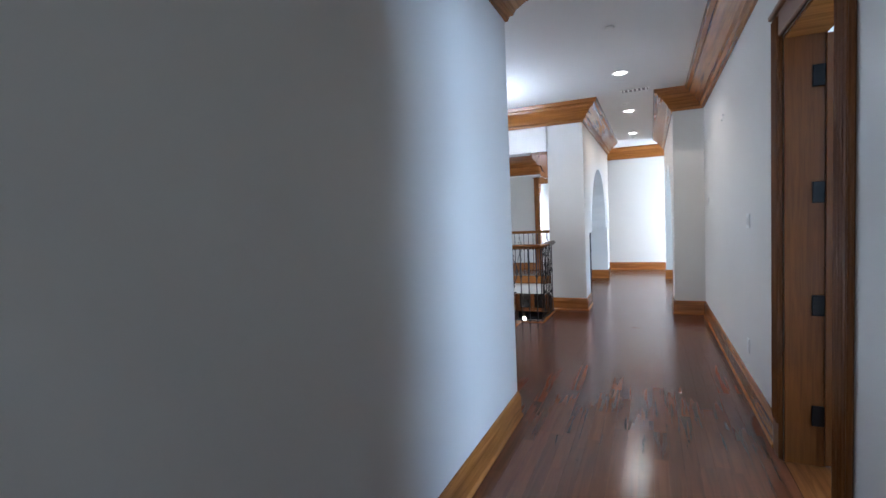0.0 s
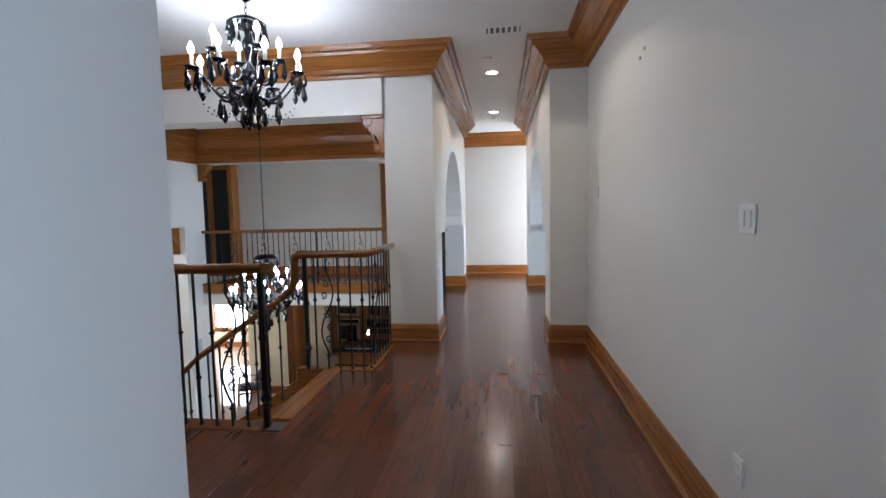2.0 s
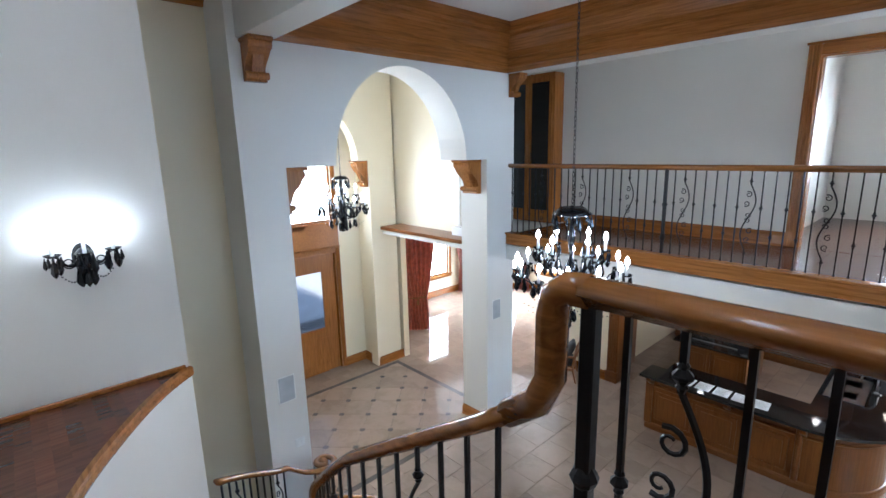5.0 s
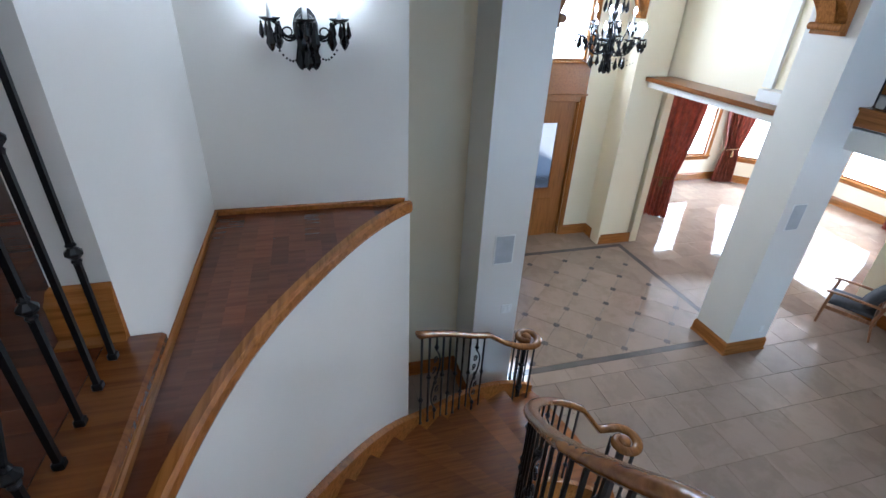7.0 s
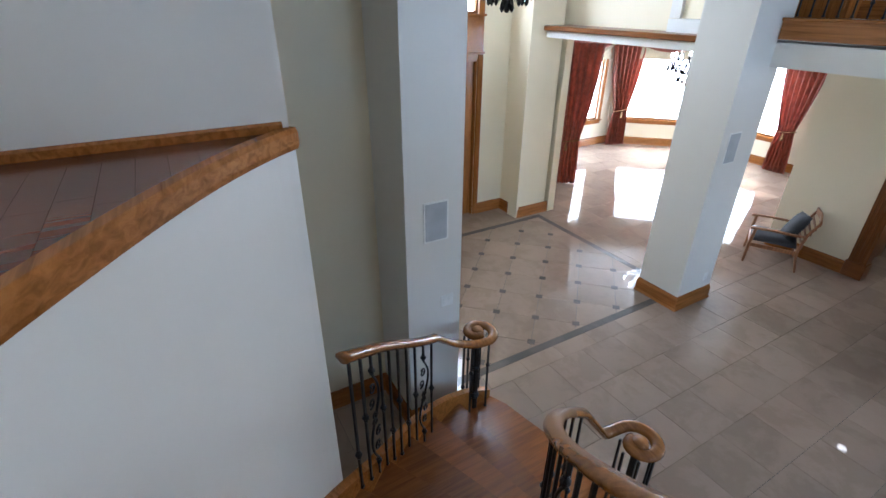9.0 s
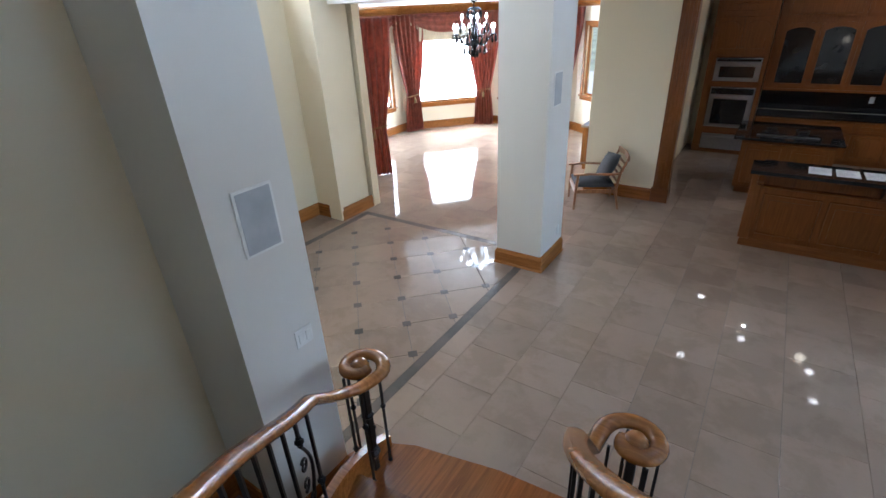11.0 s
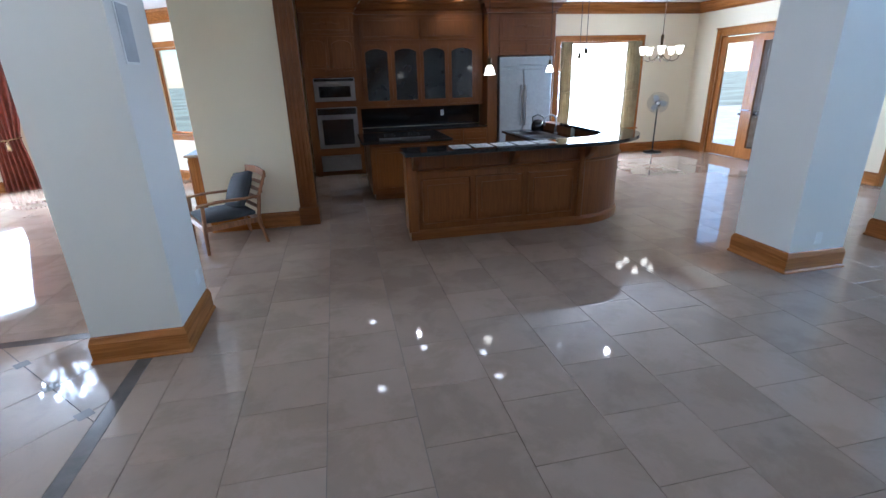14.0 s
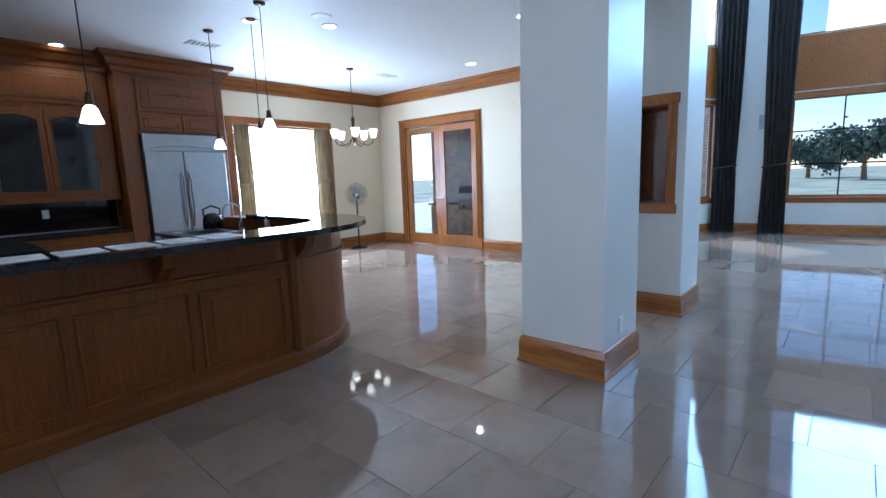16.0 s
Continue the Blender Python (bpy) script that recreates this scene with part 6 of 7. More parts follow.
part("trim_strip", box(-0.41, 0.41, -0.3, -0.281, 0, 0.02, 0.003), M_STEEL, cg)
for x, y, r in ((-0.22, -0.1, 0.09), (0.2, -0.1, 0.07), (-0.22, 0.14, 0.07), (0.2, 0.14, 0.09)):
    part("grate", tube([(x + r * math.cos(2 * math.pi * i / 12), y + r * math.sin(2 * math.pi * i / 12), 0.03) for i in range(13)], 0.007, 6), M_IRON, cg)


def pendant(x, y, z):
    p_ = thing("pendant_light", "small bronze pendant with a lit frosted glass shade", "pendant light", Matrix.Translation((x, y, KCEIL)), "pendants over the bar")
    L = z - KCEIL
    part("canopy", lathe([(0, 0), (0.06, 0), (0.055, -0.018), (0.01, -0.025), (0, -0.025)], 16), M_BRASS, p_, smooth=True)
    part("cord", cyl((0, 0, -0.02), (0, 0, L + 0.17), 0.004, n=6), M_IRON, p_)
    part("cap", lathe([(0, L + 0.2), (0.02, L + 0.19), (0.028, L + 0.13), (0.022, L + 0.1), (0, L + 0.1)], 12), M_BRASS, p_, smooth=True)
    part("shade", lathe([(0.02, L + 0.115), (0.04, L + 0.09), (0.055, L + 0.04), (0.068, L), (0.062, L), (0.045, L + 0.05), (0.02, L + 0.1)], 16), M_SHADE, p_, "frosted glass shade", smooth=True)


for x, y, z in ((-3.56, 13.72, -1.59), (-1.79, 15.9, -1.57), (-1.79, 14.68, -1.45), (-1.62, 15.2, -1.5)):
    pendant(x, y, z)

# breakfast chandelier with five shades
bk = thing("chandelier", "bronze five-arm chandelier with frosted cup shades", "chandelier", Matrix.Translation((0.66, 16.38, KCEIL)))
part("canopy", lathe([(0, 0), (0.065, 0), (0.05, -0.025), (0, -0.03)], 16), M_BRASS, bk, smooth=True)
part("stem", lathe([(0.006, -0.02), (0.006, -0.75), (0.03, -0.8), (0.02, -0.95), (0.045, -1.08), (0.03, -1.18), (0, -1.24)], 10), M_BRASS, bk, smooth=True)
for k in range(5):
    arm = part("arm", tube([(0.02, 0, -1.1), (0.1, 0, -1.2), (0.22, 0, -1.24), (0.31, 0, -1.2), (0.33, 0, -1.12)], 0.009, 7), M_BRASS, bk, m=rot_z(72 * k + 20))
    part("shade", lathe([(0.02, -1.12), (0.045, -1.1), (0.055, -1.04), (0.07, -0.98), (0.066, -0.98), (0.05, -1.04), (0.02, -1.1)], 14, m=Matrix.Translation((0.33, 0, 0))), M_SHADE, arm, "lit frosted glass cup", smooth=True)

# pedestal fan
fn = thing("pedestal_fan", "black pedestal fan with a wire cage", "fan", Matrix.Translation((1.82, 17.88, G)) @ rot_z(-35))
part("base", lathe([(0, 0), (0.2, 0), (0.2, 0.018), (0.06, 0.035), (0.03, 0.06), (0, 0.06)], 24), M_IRON, fn, smooth=True)
part("pole", cyl((0, 0, 0.05), (0, 0, 1.0), 0.016, n=10), M_IRON, fn)
part("motor", lathe([(0, -0.1), (0.06, -0.09), (0.075, 0.0), (0.05, 0.05), (0, 0.06)], 14, m=Matrix.Translation((0, 0.04, 1.1)) @ Matrix.Rotation(radians(90), 4, "X")), M_IRON, fn, smooth=True)
b_ = bmesh.new()
for y, rmax in ((-0.1, 0.2), (-0.02, 0.23)):
    for r in (0.06, 0.11, 0.16, rmax):
        tube([(r * math.cos(2 * math.pi * i / 24), y, 1.12 + r * math.sin(2 * math.pi * i / 24)) for i in range(25)], 0.0025, 4, bm=b_)
for k in range(28):
    a = 2 * math.pi * k / 28
    tube([(0.03 * math.cos(a), -0.105, 1.12 + 0.03 * math.sin(a)), (0.2 * math.cos(a), -0.09, 1.12 + 0.2 * math.sin(a)), (0.23 * math.cos(a), -0.02, 1.12 + 0.23 * math.sin(a)), (0.05 * math.cos(a), 0.03, 1.12 + 0.05 * math.sin(a))], 0.002, 4, bm=b_)
part("cage", b_, M_IRON, fn, "round wire cage")
for k in range(3):
    own = prism([(0.03, -0.03), (0.1, -0.075), (0.18, -0.06), (0.19, 0.02), (0.1, 0.06), (0.03, 0.03)], -0.045, -0.04, "y")
    part("blade", own, M_GREY, fn, m=Matrix.Translation((0, 0, 1.12)) @ Matrix.Rotation(radians(120 * k), 4, "Y"))
part("hub", cyl((0, -0.115, 1.12), (0, -0.04, 1.12), 0.035, n=14), M_WHITE, fn)

# ---------- wooden armchair ----------
ch = thing("armchair", "low oak armchair with slatted back and charcoal cushions", "armchair", Matrix.Translation((-6.86, 13.72, G)) @ rot_z(-62))
M_CH = wood("chair_wood", (0.16, 0.06, 0.022), (0.34, 0.15, 0.06), 2, 0.35)
for x in (-0.29, 0.29):
    part("front_leg", tube([(x, -0.3, 0), (x, -0.29, 0.3), (x, -0.27, 0.56)], [0.018, 0.024, 0.022], 8), M_CH, ch)
    part("back_leg", tube([(x, 0.38, 0), (x, 0.31, 0.3), (x, 0.36, 0.6), (x, 0.46, 0.83)], [0.018, 0.024, 0.022, 0.018], 8), M_CH, ch)
    part("armrest", sweep([(-0.03, -0.012), (0.03, -0.012), (0.032, 0.008), (0, 0.016), (-0.032, 0.008)], [(x, -0.34, 0.57), (x, -0.1, 0.585), (x, 0.2, 0.575), (x, 0.37, 0.58)]), M_CH, ch)
    part("side_rail", box(x - 0.014, x + 0.014, -0.28, 0.34, 0.27, 0.33, 0.004), M_CH, ch)
part("front_rail", box(-0.28, 0.28, -0.305, -0.275, 0.27, 0.34, 0.004), M_CH, ch)
part("back_rail", box(-0.28, 0.28, 0.3, 0.33, 0.27, 0.33, 0.004), M_CH, ch)
part("top_rail", sweep([(-0.014, -0.04), (0.014, -0.04), (0.014, 0.04), (-0.014, 0.045)], [(-0.31, 0.45, 0.82), (0, 0.475, 0.835), (0.31, 0.45, 0.82)]), M_CH, ch)
for k in range(4):
    z = 0.42 + 0.09 * k
    part("back_slat", box(-0.28, 0.28, 0.325 + 0.032 * k, 0.343 + 0.032 * k, z, z + 0.045, 0.004), M_CH, ch)
def cushion(w, d, h):
    b_ = box(-w / 2, w / 2, -d / 2, d / 2, 0, h)
    bmesh.ops.subdivide_edges(b_, edges=b_.edges[:], cuts=5, use_grid_fill=True)
    for v in b_.verts:
        fx, fy = 1 - (2 * v.co.x / w) ** 2, 1 - (2 * v.co.y / d) ** 2
        k = max(0, fx * fy) ** 0.35
        v.co.z = h / 2 + (v.co.z - h / 2) * (0.35 + 0.75 * k) + 0.006 * noise.noise(v.co * 9)
    return b_
part("seat_cushion", cushion(0.54, 0.58, 0.11), M_CUSHION, ch, "charcoal seat cushion", smooth=True, m=Matrix.Translation((0, 0.0, 0.33)))
single("pillow", cushion(0.46, 0.42, 0.15), M_CUSHION, "plump charcoal pillow leaning on the chair back", "pillow", smooth=True, m=ch.matrix_basis @ Matrix.Translation((0.02, 0.24, 0.62)) @ Matrix.Rotation(radians(62), 4, "X") @ rot_z(12) @ Matrix.Translation((0, 0, -0.05)))

# ---------- curtains ----------
def curtain(m, w_top, w_tie, w_bot, z0, z1, z_tie, mat, label, pleats=7, name="curtain", trim_mat=None, lean=0.0):
    """Pleated cloth hanging in the local xz plane, gathered at z_tie; the gather sits lean to one side."""
    c = thing(name, label, "curtain", m)
    own = bmesh.new()
    nu, nv = pleats * 8, 26
    grid_ = []
    for j in range(nv + 1):
        z = z1 + (z0 - z1) * j / nv
        if z > z_tie:
            f = (z1 - z) / (z1 - z_tie)
            wv, cx = w_top + (w_tie - w_top) * f ** 1.6, lean * f ** 1.4
        else:
            f = (z_tie - z) / max(1e-3, z_tie - z0)
            wv, cx = w_tie + (w_bot - w_tie) * (f ** 0.6), lean * (1 - 0.15 * f)
        row = []
        for i in range(nu + 1):
            u = i / nu
            dep = 0.035 * math.sin(2 * math.pi * pleats * u + 0.8 * math.sin(3 * u + j * 0.1)) + 0.012 * math.sin(7 * u + j * 0.3)
            row.append(own.verts.new((cx + (u - 0.5) * wv, -0.08 + dep, z)))
        grid_.append(row)
    for a, b in zip(grid_, grid_[1:]):
        for i in range(nu):
            own.faces.new([a[i], a[i + 1], b[i + 1], b[i]])
    geom = bmesh.ops.solidify(own, geom=own.faces[:], thickness=0.006)
    part("panel", own, mat, c, smooth=True)
    part("tieback", tube([(lean + (w_tie * 0.55) * math.cos(t_), -0.08 + 0.07 * math.sin(t_), z_tie + 0.03 * math.cos(t_)) for t_ in [2 * math.pi * i / 16 for i in range(17)]], 0.014, 7), trim_mat or mat, c, "twisted tieback cord")
    if trim_mat:
        part("tassel", lathe([(0, 0), (0.018, -0.01), (0.02, -0.05), (0.03, -0.06), (0.034, -0.17), (0, -0.17)], 10, m=Matrix.Translation((lean, -0.17, z_tie - 0.02))), trim_mat, c, "hanging tassel", smooth=True)
    return c


def swag(m, w, z1, sag, mat, label):
    """A draped valance between two points, with hanging folds."""
    c = thing("valance", label, "valance", m, "red draped valances")
    own = bmesh.new()
    nu, nv = 30, 14
    rows_ = []
    for j in range(nv + 1):
        f = j / nv
        row = []
        for i in range(nu + 1):
            u = i / nu
            z = z1 - sag * (0.12 + 0.88 * f) * (math.sin(math.pi * u) ** 0.8) * f ** 0.6 - 0.04 * f
            row.append(own.verts.new(((u - 0.5) * w, -0.12 - 0.05 * math.sin(math.pi * u) - 0.025 * math.sin(f * 22 + 1.5 * math.sin(math.pi * u)), z)))
        rows_.append(row)
    for a, b in zip(rows_, rows_[1:]):
        for i in range(nu):
            own.faces.new([a[i], a[i + 1], b[i + 1], b[i]])
    bmesh.ops.solidify(own, geom=own.faces[:], thickness=0.006)
    part("drape", own, mat, c, smooth=True)
    b_ = bmesh.new()
    for i in range(1, 30):
        u = i / 30
        z = z1 - sag * (math.sin(math.pi * u) ** 0.8) - 0.05
        lathe([(0, 0.03), (0.012, 0.0), (0.014, -0.05), (0, -0.055)], 5, bm=b_, m=Matrix.Translation(((u - 0.5) * w, -0.17, z)))
    tagged(part("fringe", b_, M_SHEER, c, "pale tasselled fringe"), kind="stuff")
    part("sheer", box(-w / 2 + 0.05, w / 2 - 0.05, -0.05, -0.045, z1 - sag - 0.22, z1 - 0.1), M_SHEER, c, "scalloped cream sheer edge")
    return c


RZ0, RZ1, RTIE = G + 0.005, DINZ - 0.22, G + 0.95
for (cx, cy), ang, ln in (((-13.0, 14.5), 90, 0.0), ((-12.9, 16.85), 70, 0.0), ((-11.45, 18.38), 22, 0.0), ((-9.2, 18.45), 0, 0.0)):
    curtain(Matrix.Translation((cx, cy, 0)) @ rot_z(ang) @ Matrix.Translation((0, -0.1, 0)), 0.95, 0.38, 0.55, RZ0, RZ1, RTIE, M_RED, "dark red silk curtain tied back with a tassel", trim_mat=M_CORD)
curtain(Matrix.Translation((-11.2, 13.4, 0)) @ rot_z(48) @ Matrix.Translation((0, -0.1, 0)), 1.0, 0.5, 0.6, RZ0, RZ1, RTIE, M_RED, "dark red silk curtain tied back with a tassel", trim_mat=M_CORD)
curtain(Matrix.Translation((-12.05, 14.0, 0)) @ rot_z(118) @ Matrix.Translation((0, -0.1, 0)), 0.9, 0.45, 0.55, RZ0, RZ1, RTIE, M_RED, "dark red silk curtain tied back with a tassel", trim_mat=M_CORD)
for i in (0, 1, 2, 3):
    a, b = OCT[i], OCT[i + 1]
    L = math.dist(a, b)
    swag(wall_frame(a, b) @ Matrix.Translation((L / 2, 0, 0)), L - 0.2, DINZ - 0.2, 0.42, M_RED, "dark red draped valance with a pale fringe")
for i in (1, 2, 3):
    a, b = OCT[i], OCT[i + 1]
    tagged(part("jabot", sweep([(0, 0), (0.02, -0.3), (0.05, -0.45), (0.08, -0.3), (0.1, 0)], [(-0.12, -0.14), (0.0, -0.17), (0.12, -0.14)]), M_SHEER, None, m=wall_frame(a, b) @ Matrix.Translation((0.06, 0, DINZ - 0.25))), "cream lined jabot hanging at the window corner", "valance")

DZ0, DZ1 = G + 0.005, 2.95
for k, (cx, cy, ang, wt) in enumerate(((7.42, 12.26, -60, 0.0), (7.52, 11.32, -84, 0.0), (7.98, 8.75, -80, 0.05), (6.0, 13.08, -28, 0.0), (3.27, 13.6, 0, -0.2))):
    curtain(Matrix.Translation((cx, cy, 0)) @ rot_z(ang) @ Matrix.Translation((0, -0.1, 0)), wt + 0.58, min(0.4, wt + 0.5), min(0.46, wt + 0.54), DZ0, DZ1, -2.0, M_OLIVE, "tall dark brown curtain tied back beside the window", pleats=6)
for x, wc in ((-0.41, 0.27), (1.22, 0.36)):
    curtain(Matrix.Translation((x, 18.2, 0)) @ Matrix.Translation((0, -0.02, 0)), wc, wc * 0.95, wc, -2.84, -0.97, -2.0, M_TAN, "short tan kitchen curtain hanging straight", pleats=5)

# dining buffet and mirror
bf = thing("buffet", "pale oak buffet with a stone top in the dining room", "buffet", Matrix.Translation((-7.15, 16.3, G)) @ rot_z(-90))
part("body", box(-0.9, 0.9, -0.46, -0.005, 0.08, 0.82, 0.006), M_WZ, bf)
part("plinth", box(-0.88, 0.88, -0.43, -0.005, 0, 0.079), M_WX, bf)
part("top", box(-0.94, 0.94, -0.5, -0.003, 0.821, 0.86, 0.008), M_MARBLE, bf)
for k in range(4):
    cab_door(bf, -0.88 + k * 0.44, -0.46 + k * 0.44, 0.12, 0.78, -0.461, handle=(-0.5 + k * 0.44, 0.5))
mi = thing("mirror", "arched mirror in a pale oak frame over the buffet", "mirror", Matrix.Translation((-7.15, 16.3, G + 0.87)) @ rot_z(-90))
M_MIRROR = plain("mirror_glass", (0.9, 0.9, 0.9), 0.02, 1.0, noise_amt=0, bump_s=0)
pts = [(-0.7, 0.02), (0.7, 0.02), (0.7, 1.2)] + [(0.7 * math.cos(math.pi * i / 14), 1.2 + 0.55 * math.sin(math.pi * i / 14)) for i in range(1, 14)] + [(-0.7, 1.2)]
part("glass", prism(pts, -0.02, -0.004, "y"), M_MIRROR, mi)
part("frame_edge", tube([(a, -0.03, b) for a, b in pts + pts[:1]], 0.04, 8), M_WZ, mi)

# ---------- outside ----------
pl = thing("brick_pillar", "pale brick porch pillar outside the windows", "pillar", Matrix.Translation((9.1, 13.1, G - 0.2)))
brick = to_mesh("brick", box(-0.105, 0.105, -0.05, 0.05, 0, 0.062, 0.004), M_BRICK)
part("core", box(-0.24, 0.24, -0.24, 0.24, 0, 3.6), M_GROUT, pl)
for k in range(48):
    for q in range(4):
        for e in (-0.115, 0.115):
            part("brick", brick, None, pl, m=Matrix.Translation((0, 0, k * 0.075)) @ rot_z(90 * q) @ Matrix.Translation((e + (0.03 if k % 2 else -0.03), -0.21, 0)))
tb = thing("patio_table", "round pale patio table on the terrace", "table", Matrix.Translation((9.3, 11.6, G - 0.21)))
part("tabletop", lathe([(0, 0.7), (0.6, 0.7), (0.62, 0.72), (0.6, 0.74), (0, 0.74)], 28), M_PATIO, tb)
part("pedestal", lathe([(0.25, 0), (0.22, 0.04), (0.06, 0.1), (0.05, 0.6), (0.12, 0.7)], 14), M_IRON, tb)
gr = thing("barbecue_grill", "stainless built-in barbecue grill on a brick counter", "grill", Matrix.Translation((5.1, 17.1, G - 0.21)) @ rot_z(-60))
part("counter", box(-1.2, 1.2, -0.35, 0.35, 0, 0.95, 0.01), M_BRICK, gr)
part("counter_top", box(-1.25, 1.25, -0.4, 0.4, 0.951, 1.0, 0.01), M_GRANITE, gr)
part("firebox", box(-0.5, 0.5, -0.42, 0.3, 0.8, 1.08, 0.01), M_STEEL, gr)
part("lid", prism([(-0.36, 1.08), (0.3, 1.08), (0.3, 1.28), (0.1, 1.38), (-0.2, 1.36), (-0.34, 1.22)], -0.5, 0.5, "x"), M_STEEL, gr)
for k in range(4):
    part("knob", cyl((-0.36 + 0.24 * k, -0.42, 0.9), (-0.36 + 0.24 * k, -0.46, 0.9), 0.03, n=12), M_IRON, gr)
part("hood", prism([(-0.7, 2.0), (0.7, 2.0), (0.35, 2.5), (0.3, 3.1), (-0.3, 3.1), (-0.35, 2.5)], -0.3, 0.35, "y"), M_STEEL, gr)
part("back_wall", box(-1.3, 1.3, 0.4, 0.55, 0, 3.2), M_BRICK, gr)


def tree(x, y, h, seed):
    random.seed(seed)
    t_ = thing("tree", "leafy green tree far off on the lawn", "tree", Matrix.Translation((x, y, G - 0.25)), "trees on the lawn")
    b_ = tube([(0, 0, 0), (0.1, 0.05, h * 0.25), (0.0, 0.1, h * 0.5), (0.1, 0, h * 0.75)], [0.28, 0.2, 0.14, 0.05], 8)
    for k in range(7):
        a = random.uniform(0, 6.28)
        z = h * random.uniform(0.28, 0.6)
        tube([(0, 0, z), (0.8 * math.cos(a), 0.8 * math.sin(a), z + 0.7), (1.9 * math.cos(a), 1.9 * math.sin(a), z + 1.5)], [0.09, 0.06, 0.03], 6, bm=b_)
    part("trunk", b_, M_CH, t_)
    verts, faces = [], []
    lobes = [(random.uniform(-0.55, 0.55) * h, random.uniform(-0.4, 0.4) * h, h * random.uniform(0.3, 0.8), h * random.uniform(0.12, 0.24)) for _ in range(11)]
    for k in range(4200):
        lx, ly, lz, lr = lobes[k % 11]
        c = Vector((lx, ly, lz)) + Vector((random.gauss(0, 1), random.gauss(0, 1), random.gauss(0, 0.7))) * lr * 0.62
        d = Vector((random.gauss(0, 1), random.gauss(0, 1), random.gauss(0, 1))).normalized() * 0.26
        e = d.cross(Vector((random.gauss(0, 1), random.gauss(0, 1), 1))).normalized() * 0.17
        i0 = len(verts)
        verts += [c - d, c + e, c + d, c - e]
        faces.append((i0, i0 + 1, i0 + 2, i0 + 3))
    me = bpy.data.meshes.new("crown")
    me.from_pydata([tuple(v) for v in verts], [], faces)
    me.materials.append(M_LEAF)
    tagged(part("crown", me, None, t_), kind="stuff")


for i, (x, y, h) in enumerate(((60, 9.7, 6), (72, 15, 5.5), (70, 26, 5), (74, -8, 5), (-46, 24, 8), (-40, 34, 9), (8, 52, 8), (-3, 55, 9))):
    tree(x, y, h, i + 3)

# ---------- floors, piece by piece ----------
def strip_mesh(L, w):
    return to_mesh("plank", box(0.0003, w - 0.0003, 0.0003, L - 0.0003, -0.014, 0.0, 0.0004), M_PLANK)


random.seed(11)
PW = 0.083
LENS = [0.4, 0.5, 0.6, 0.75, 0.9]
STRIPS = {L: strip_mesh(L, PW) for L in LENS}
up_floor = bpy.data.objects["floor_upper"]
rest = bmesh.new()
count = 0


def in_upper(x, y):
    if y < 5.17 or (y < 5.27 and x > -1.72):
        return -5.9 < x < 0.73
    if y < 6.47:
        return -1.72 < x < 0.73
    if y < 7.5:
        return -1.41 < x < 0.73
    return False


def quad_box(bm, x0, x1, y0, y1, z0, z1):
    v = [bm.verts.new(p) for p in ((x0, y0, z1), (x1, y0, z1), (x1, y1, z1), (x0, y1, z1), (x0, y0, z0), (x1, y0, z0), (x1, y1, z0), (x0, y1, z0))]
    for f in ((0, 1, 2, 3), (0, 4, 5, 1), (1, 5, 6, 2), (2, 6, 7, 3), (3, 7, 4, 0)):
        bm.faces.new([v[i] for i in f])


def lay(x0, x1, y0, y1, inside, z, near, parent):
    global count
    x = x0
    while x < x1 - 0.01:
        y = y0 - random.choice(LENS) * random.random()
        while y < y1:
            L = random.choice(LENS)
            ya, yb = max(y, y0), min(y + L, y1)
            if yb - ya > 0.03 and inside(x + PW / 2, (ya + yb) / 2):
                if near(x, y) and y > y0 and y + L < y1 and count < 300 and x + PW <= x1:
                    part("plank", STRIPS[L], None, parent, m=Matrix.Translation((x, y, z)))
                    count += 1
                else:
                    quad_box(rest, x + 0.0003, min(x + PW, x1) - 0.0003, ya + 0.0003, yb - 0.0003, z - 0.014, z)
            y += L
        x += PW


always = lambda x, y: True
never = lambda x, y: False
lay(-5.9, -4.08, 3.2, 5.1, in_upper, 0.0, never, up_floor)
lay(-4.08, -1.72, 3.2, 5.17, in_upper, 0.0, never, up_floor)
lay(-1.72, 0.738, -3.0, 5.13, always, 0.0, lambda x, y: x > -1.0 and y > 2.6, up_floor)
lay(-1.72, 0.738, 5.13, 6.45, always, 0.0, lambda x, y: True, up_floor)
lay(-1.405, 0.738, 6.45, 7.5, always, 0.0, lambda x, y: True, up_floor)
lay(-0.93, 0.34, 7.5, 11.69, always, 0.0, never, up_floor)
lay(-1.48, -0.93, 8.06, 11.57, always, 0.0, never, up_floor)
lay(0.34, 0.86, 8.06, 11.57, always, 0.0, never, up_floor)
lay(-6.6, 2.6, 11.69, 13.41, always, 0.0, never, up_floor)
lay(-3.2, 0.45, 13.42, 17.0, always, 0.0, never, up_floor)
tagged(part("planks", rest, M_PLANK, up_floor), kind="stuff")
# planks on the curved ledge
rest2 = bmesh.new()
random.seed(5)


def ledge_limit(y):
    """Where the curved wall's inner face lies at this y."""
    return next((x0_ + (x1_ - x0_) * (y - y0_) / (y1_ - y0_) for (x0_, y0_), (x1_, y1_) in zip(wall_in, wall_in[1:]) if y0_ <= y <= y1_ and x0_ < -3.2), -3.0 if y < 5.8 else WSX)


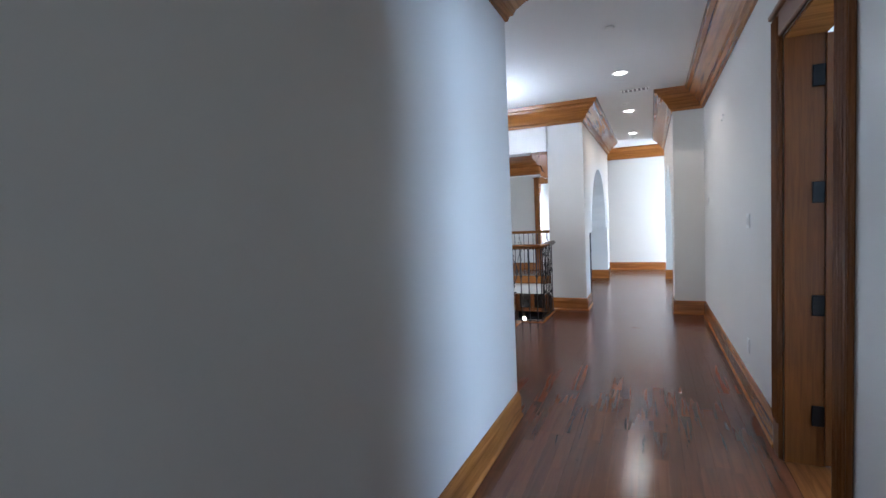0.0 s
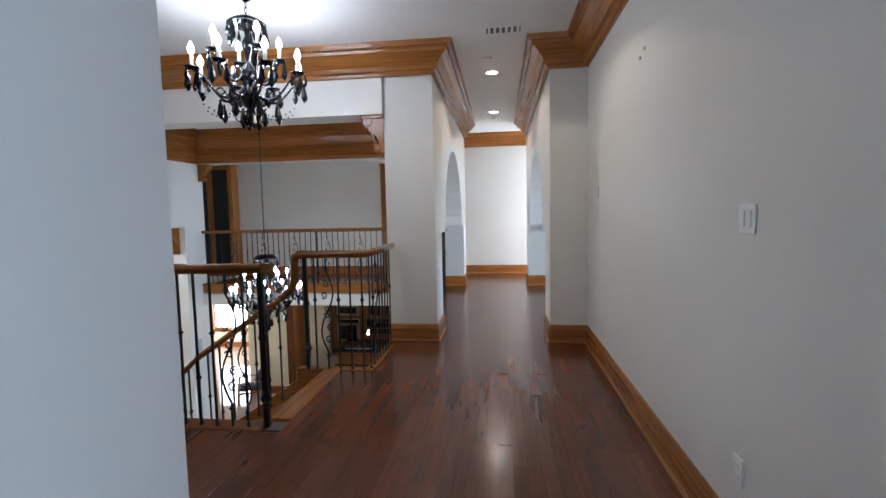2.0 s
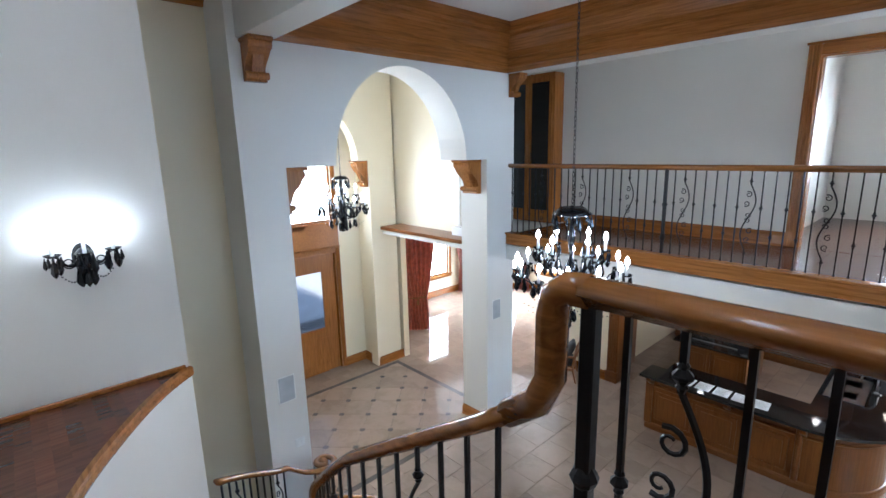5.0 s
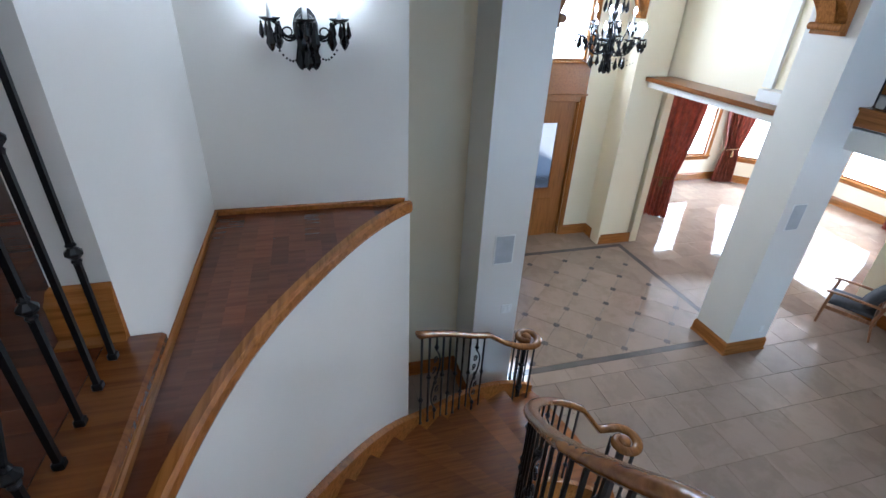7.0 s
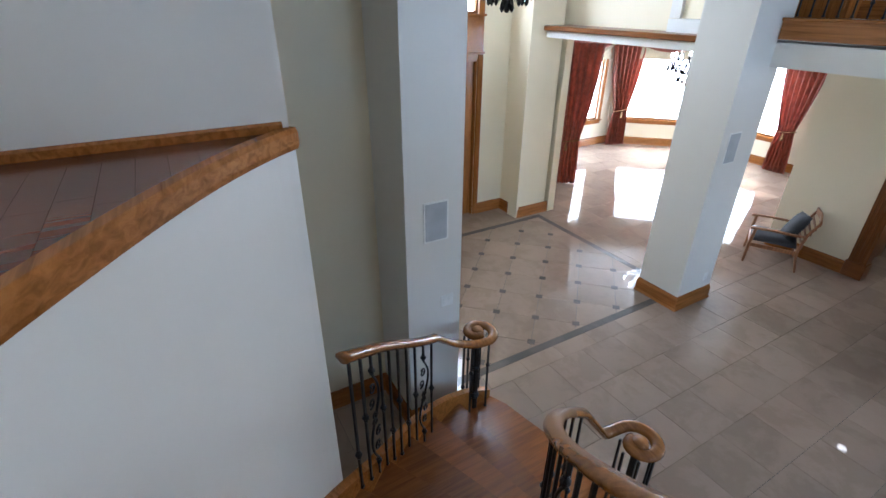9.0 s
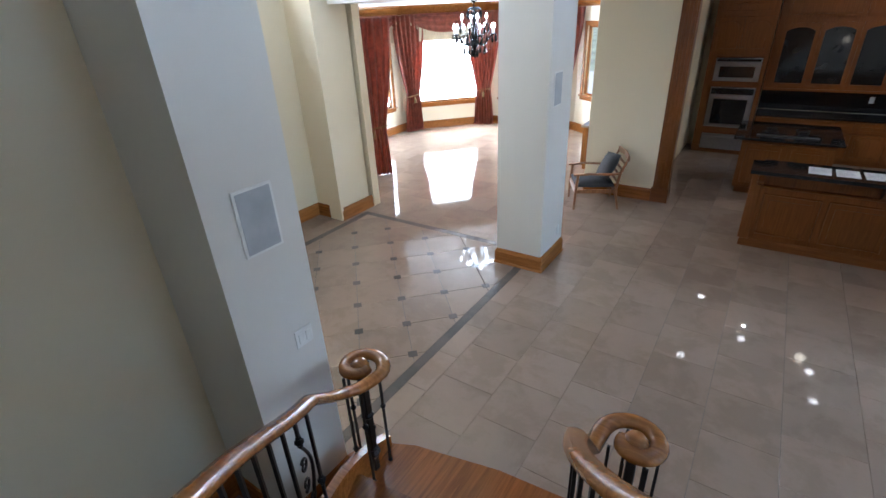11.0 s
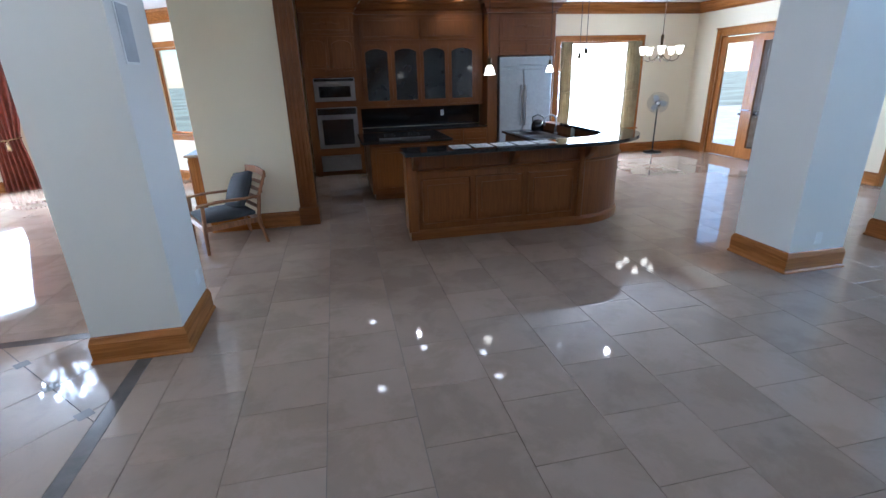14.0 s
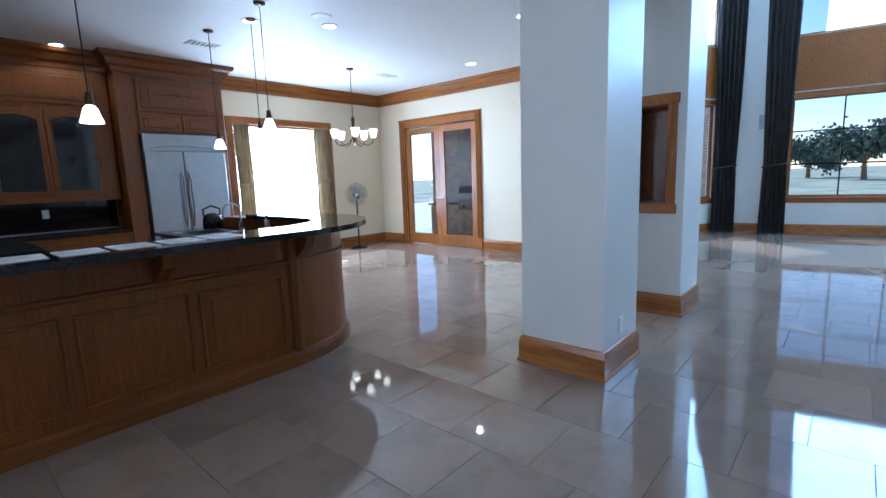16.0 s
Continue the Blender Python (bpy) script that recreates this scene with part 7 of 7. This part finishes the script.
y = 5.237
while y < 6.35:
    ya, yb = y + 0.0005, y + PW - 0.0005
    la, lb = ledge_limit(ya), ledge_limit(yb)
    x = WSX + 0.002
    while x < max(la, lb) - 0.01:
        L = random.choice(LENS) * (0.7 + 0.3 * random.random())
        xa, xb = min(x + L, la) - 0.001, min(x + L, lb) - 0.001
        top = [rest2.verts.new((px_, py_, LEDGE + 0.004)) for px_, py_ in ((min(x, la - 0.002), ya), (xa, ya), (xb, yb), (min(x, lb - 0.002), yb))]
        rest2.faces.new(top)
        x += L
    y += PW
tagged(part("planks", rest2, M_PLANK, bpy.data.objects["ledge"]), kind="stuff")

# marble tiles: strips of 0.51 m with staggered joints; a diagonal carpet of tiles with dark dots in the foyer
fl = bpy.data.objects["floor"]
TS = 0.508
TILE = to_mesh("tile", box(-TS / 2 + 0.0015, TS / 2 - 0.0015, -TS / 2 + 0.0015, TS / 2 - 0.0015, -0.012, 0.0, 0.0008), M_MARBLE)
FX_A, FX_B, FY_A, FY_B = -9.85, -6.98, 7.9, 11.6     # the foyer carpet
rest3 = bmesh.new()
count = 0
ix0 = -2.6 - 22 * TS
cells = []
for i in range(42):
    xa = ix0 + i * TS
    off = 0.0 if i % 2 else TS / 2
    for j in range(-8, 22):
        ya = 11.86 - TS * 8 + off + j * TS - 4.0 * 0
        cells.append((xa, ya))


def rect_minus(x0, x1, y0, y1, hx0, hx1, hy0, hy1):
    """Pieces of a rectangle outside the hole."""
    if x1 <= hx0 or x0 >= hx1 or y1 <= hy0 or y0 >= hy1:
        return [(x0, x1, y0, y1)]
    out = []
    if x0 < hx0:
        out.append((x0, hx0, y0, y1))
    if x1 > hx1:
        out.append((hx1, x1, y0, y1))
    cx0, cx1 = max(x0, hx0), min(x1, hx1)
    if y0 < hy0:
        out.append((cx0, cx1, y0, hy0))
    if y1 > hy1:
        out.append((cx0, cx1, hy1, y1))
    return out


BORD = 0.1
for xa, ya in sorted(cells, key=lambda c: (c[0] + 3.8) ** 2 + (c[1] - 11.2) ** 2):
    x0, x1, y0, y1 = max(xa, -13.3), min(xa + TS, 8.2), max(ya, 5.0), min(ya + TS, 19)
    if x1 - x0 < 0.02 or y1 - y0 < 0.02:
        continue
    pieces = rect_minus(x0, x1, y0, y1, FX_A - BORD, FX_B + BORD, FY_A, FY_B + BORD)
    whole = len(pieces) == 1 and abs((pieces[0][1] - pieces[0][0]) - TS) < 1e-6 and abs((pieces[0][3] - pieces[0][2]) - TS) < 1e-6
    if whole and count < 300:
        part("tile", TILE, None, fl, m=Matrix.Translation(((x0 + x1) / 2, (y0 + y1) / 2, G)) @ rot_z(90 * (count % 4)))
        count += 1
    else:
        for a, b, c, d in pieces:
            if b - a > 0.01 and d - c > 0.01:
                quad_box(rest3, a + 0.0015, b - 0.0015, c + 0.0015, d - 0.0015, G - 0.012, G)
tagged(part("tiles", rest3, M_MARBLE, fl), kind="stuff")
# dark border of the carpet
for a, b, c, d in ((FX_A - BORD, FX_A, FY_A, FY_B + BORD), (FX_B, FX_B + BORD, FY_A, FY_B + BORD), (FX_A, FX_B, FY_B, FY_B + BORD)):
    part("border_strip", box(a + 0.001, b - 0.001, c + 0.001, d - 0.001, G - 0.012, G, 0.0006), M_DOT, fl, "taupe marble border strip")


def clip(poly, x0, x1, y0, y1):
    for axis, lim, keep in ((0, x0, 1), (0, x1, -1), (1, y0, 1), (1, y1, -1)):
        res = []
        for i, p in enumerate(poly):
            q = poly[i - 1]
            pin, qin = (p[axis] - lim) * keep >= 0, (q[axis] - lim) * keep >= 0
            if pin != qin:
                f = (lim - q[axis]) / (p[axis] - q[axis])
                res.append((q[0] + (p[0] - q[0]) * f, q[1] + (p[1] - q[1]) * f))
            if pin:
                res.append(p)
        poly = res
        if not poly:
            return poly
    return poly


DX, DY = 0.352, 0.36      # half diagonals of the diagonal tiles
DOTR = 0.062
n_d = 0
for i in range(-12, 13):
    for j in range(-12, 13):
        if (i + j) % 2:
            continue
        cx, cy = -7.42 + i * DX, 9.51 + j * DY
        # dot
        poly = clip([(cx - DOTR, cy), (cx, cy - DOTR), (cx + DOTR, cy), (cx, cy + DOTR)], FX_A, FX_B, FY_A, FY_B)
        if len(poly) > 2:
            part("dot_tile", prism(poly, G - 0.012, G + 0.0005), M_DOT, fl, "small taupe marble dot")
        # tile centred one half diagonal to the right, with its corners cut for the dots
        tx, ty = cx + DX, cy
        g = 0.003
        k = DOTR + 0.002
        oct_ = []
        for (ax, ay), (bx, by) in (((-DX, 0), (0, -DY)), ((0, -DY), (DX, 0)), ((DX, 0), (0, DY)), ((0, DY), (-DX, 0))):
            L = math.hypot(bx - ax, by - ay)
            ux, uy = (bx - ax) / L, (by - ay) / L
            nx2, ny2 = -uy * g, ux * g
            oct_.append((tx + ax + ux * k * 0.72 + nx2, ty + ay + uy * k * 0.72 + ny2))
            oct_.append((tx + bx - ux * k * 0.72 + nx2, ty + by - uy * k * 0.72 + ny2))
        poly = clip(oct_, FX_A + 0.001, FX_B - 0.001, FY_A + 0.001, FY_B - 0.001)
        if len(poly) > 2:
            part("tile", prism(poly, G - 0.012, G), M_MARBLE, fl)
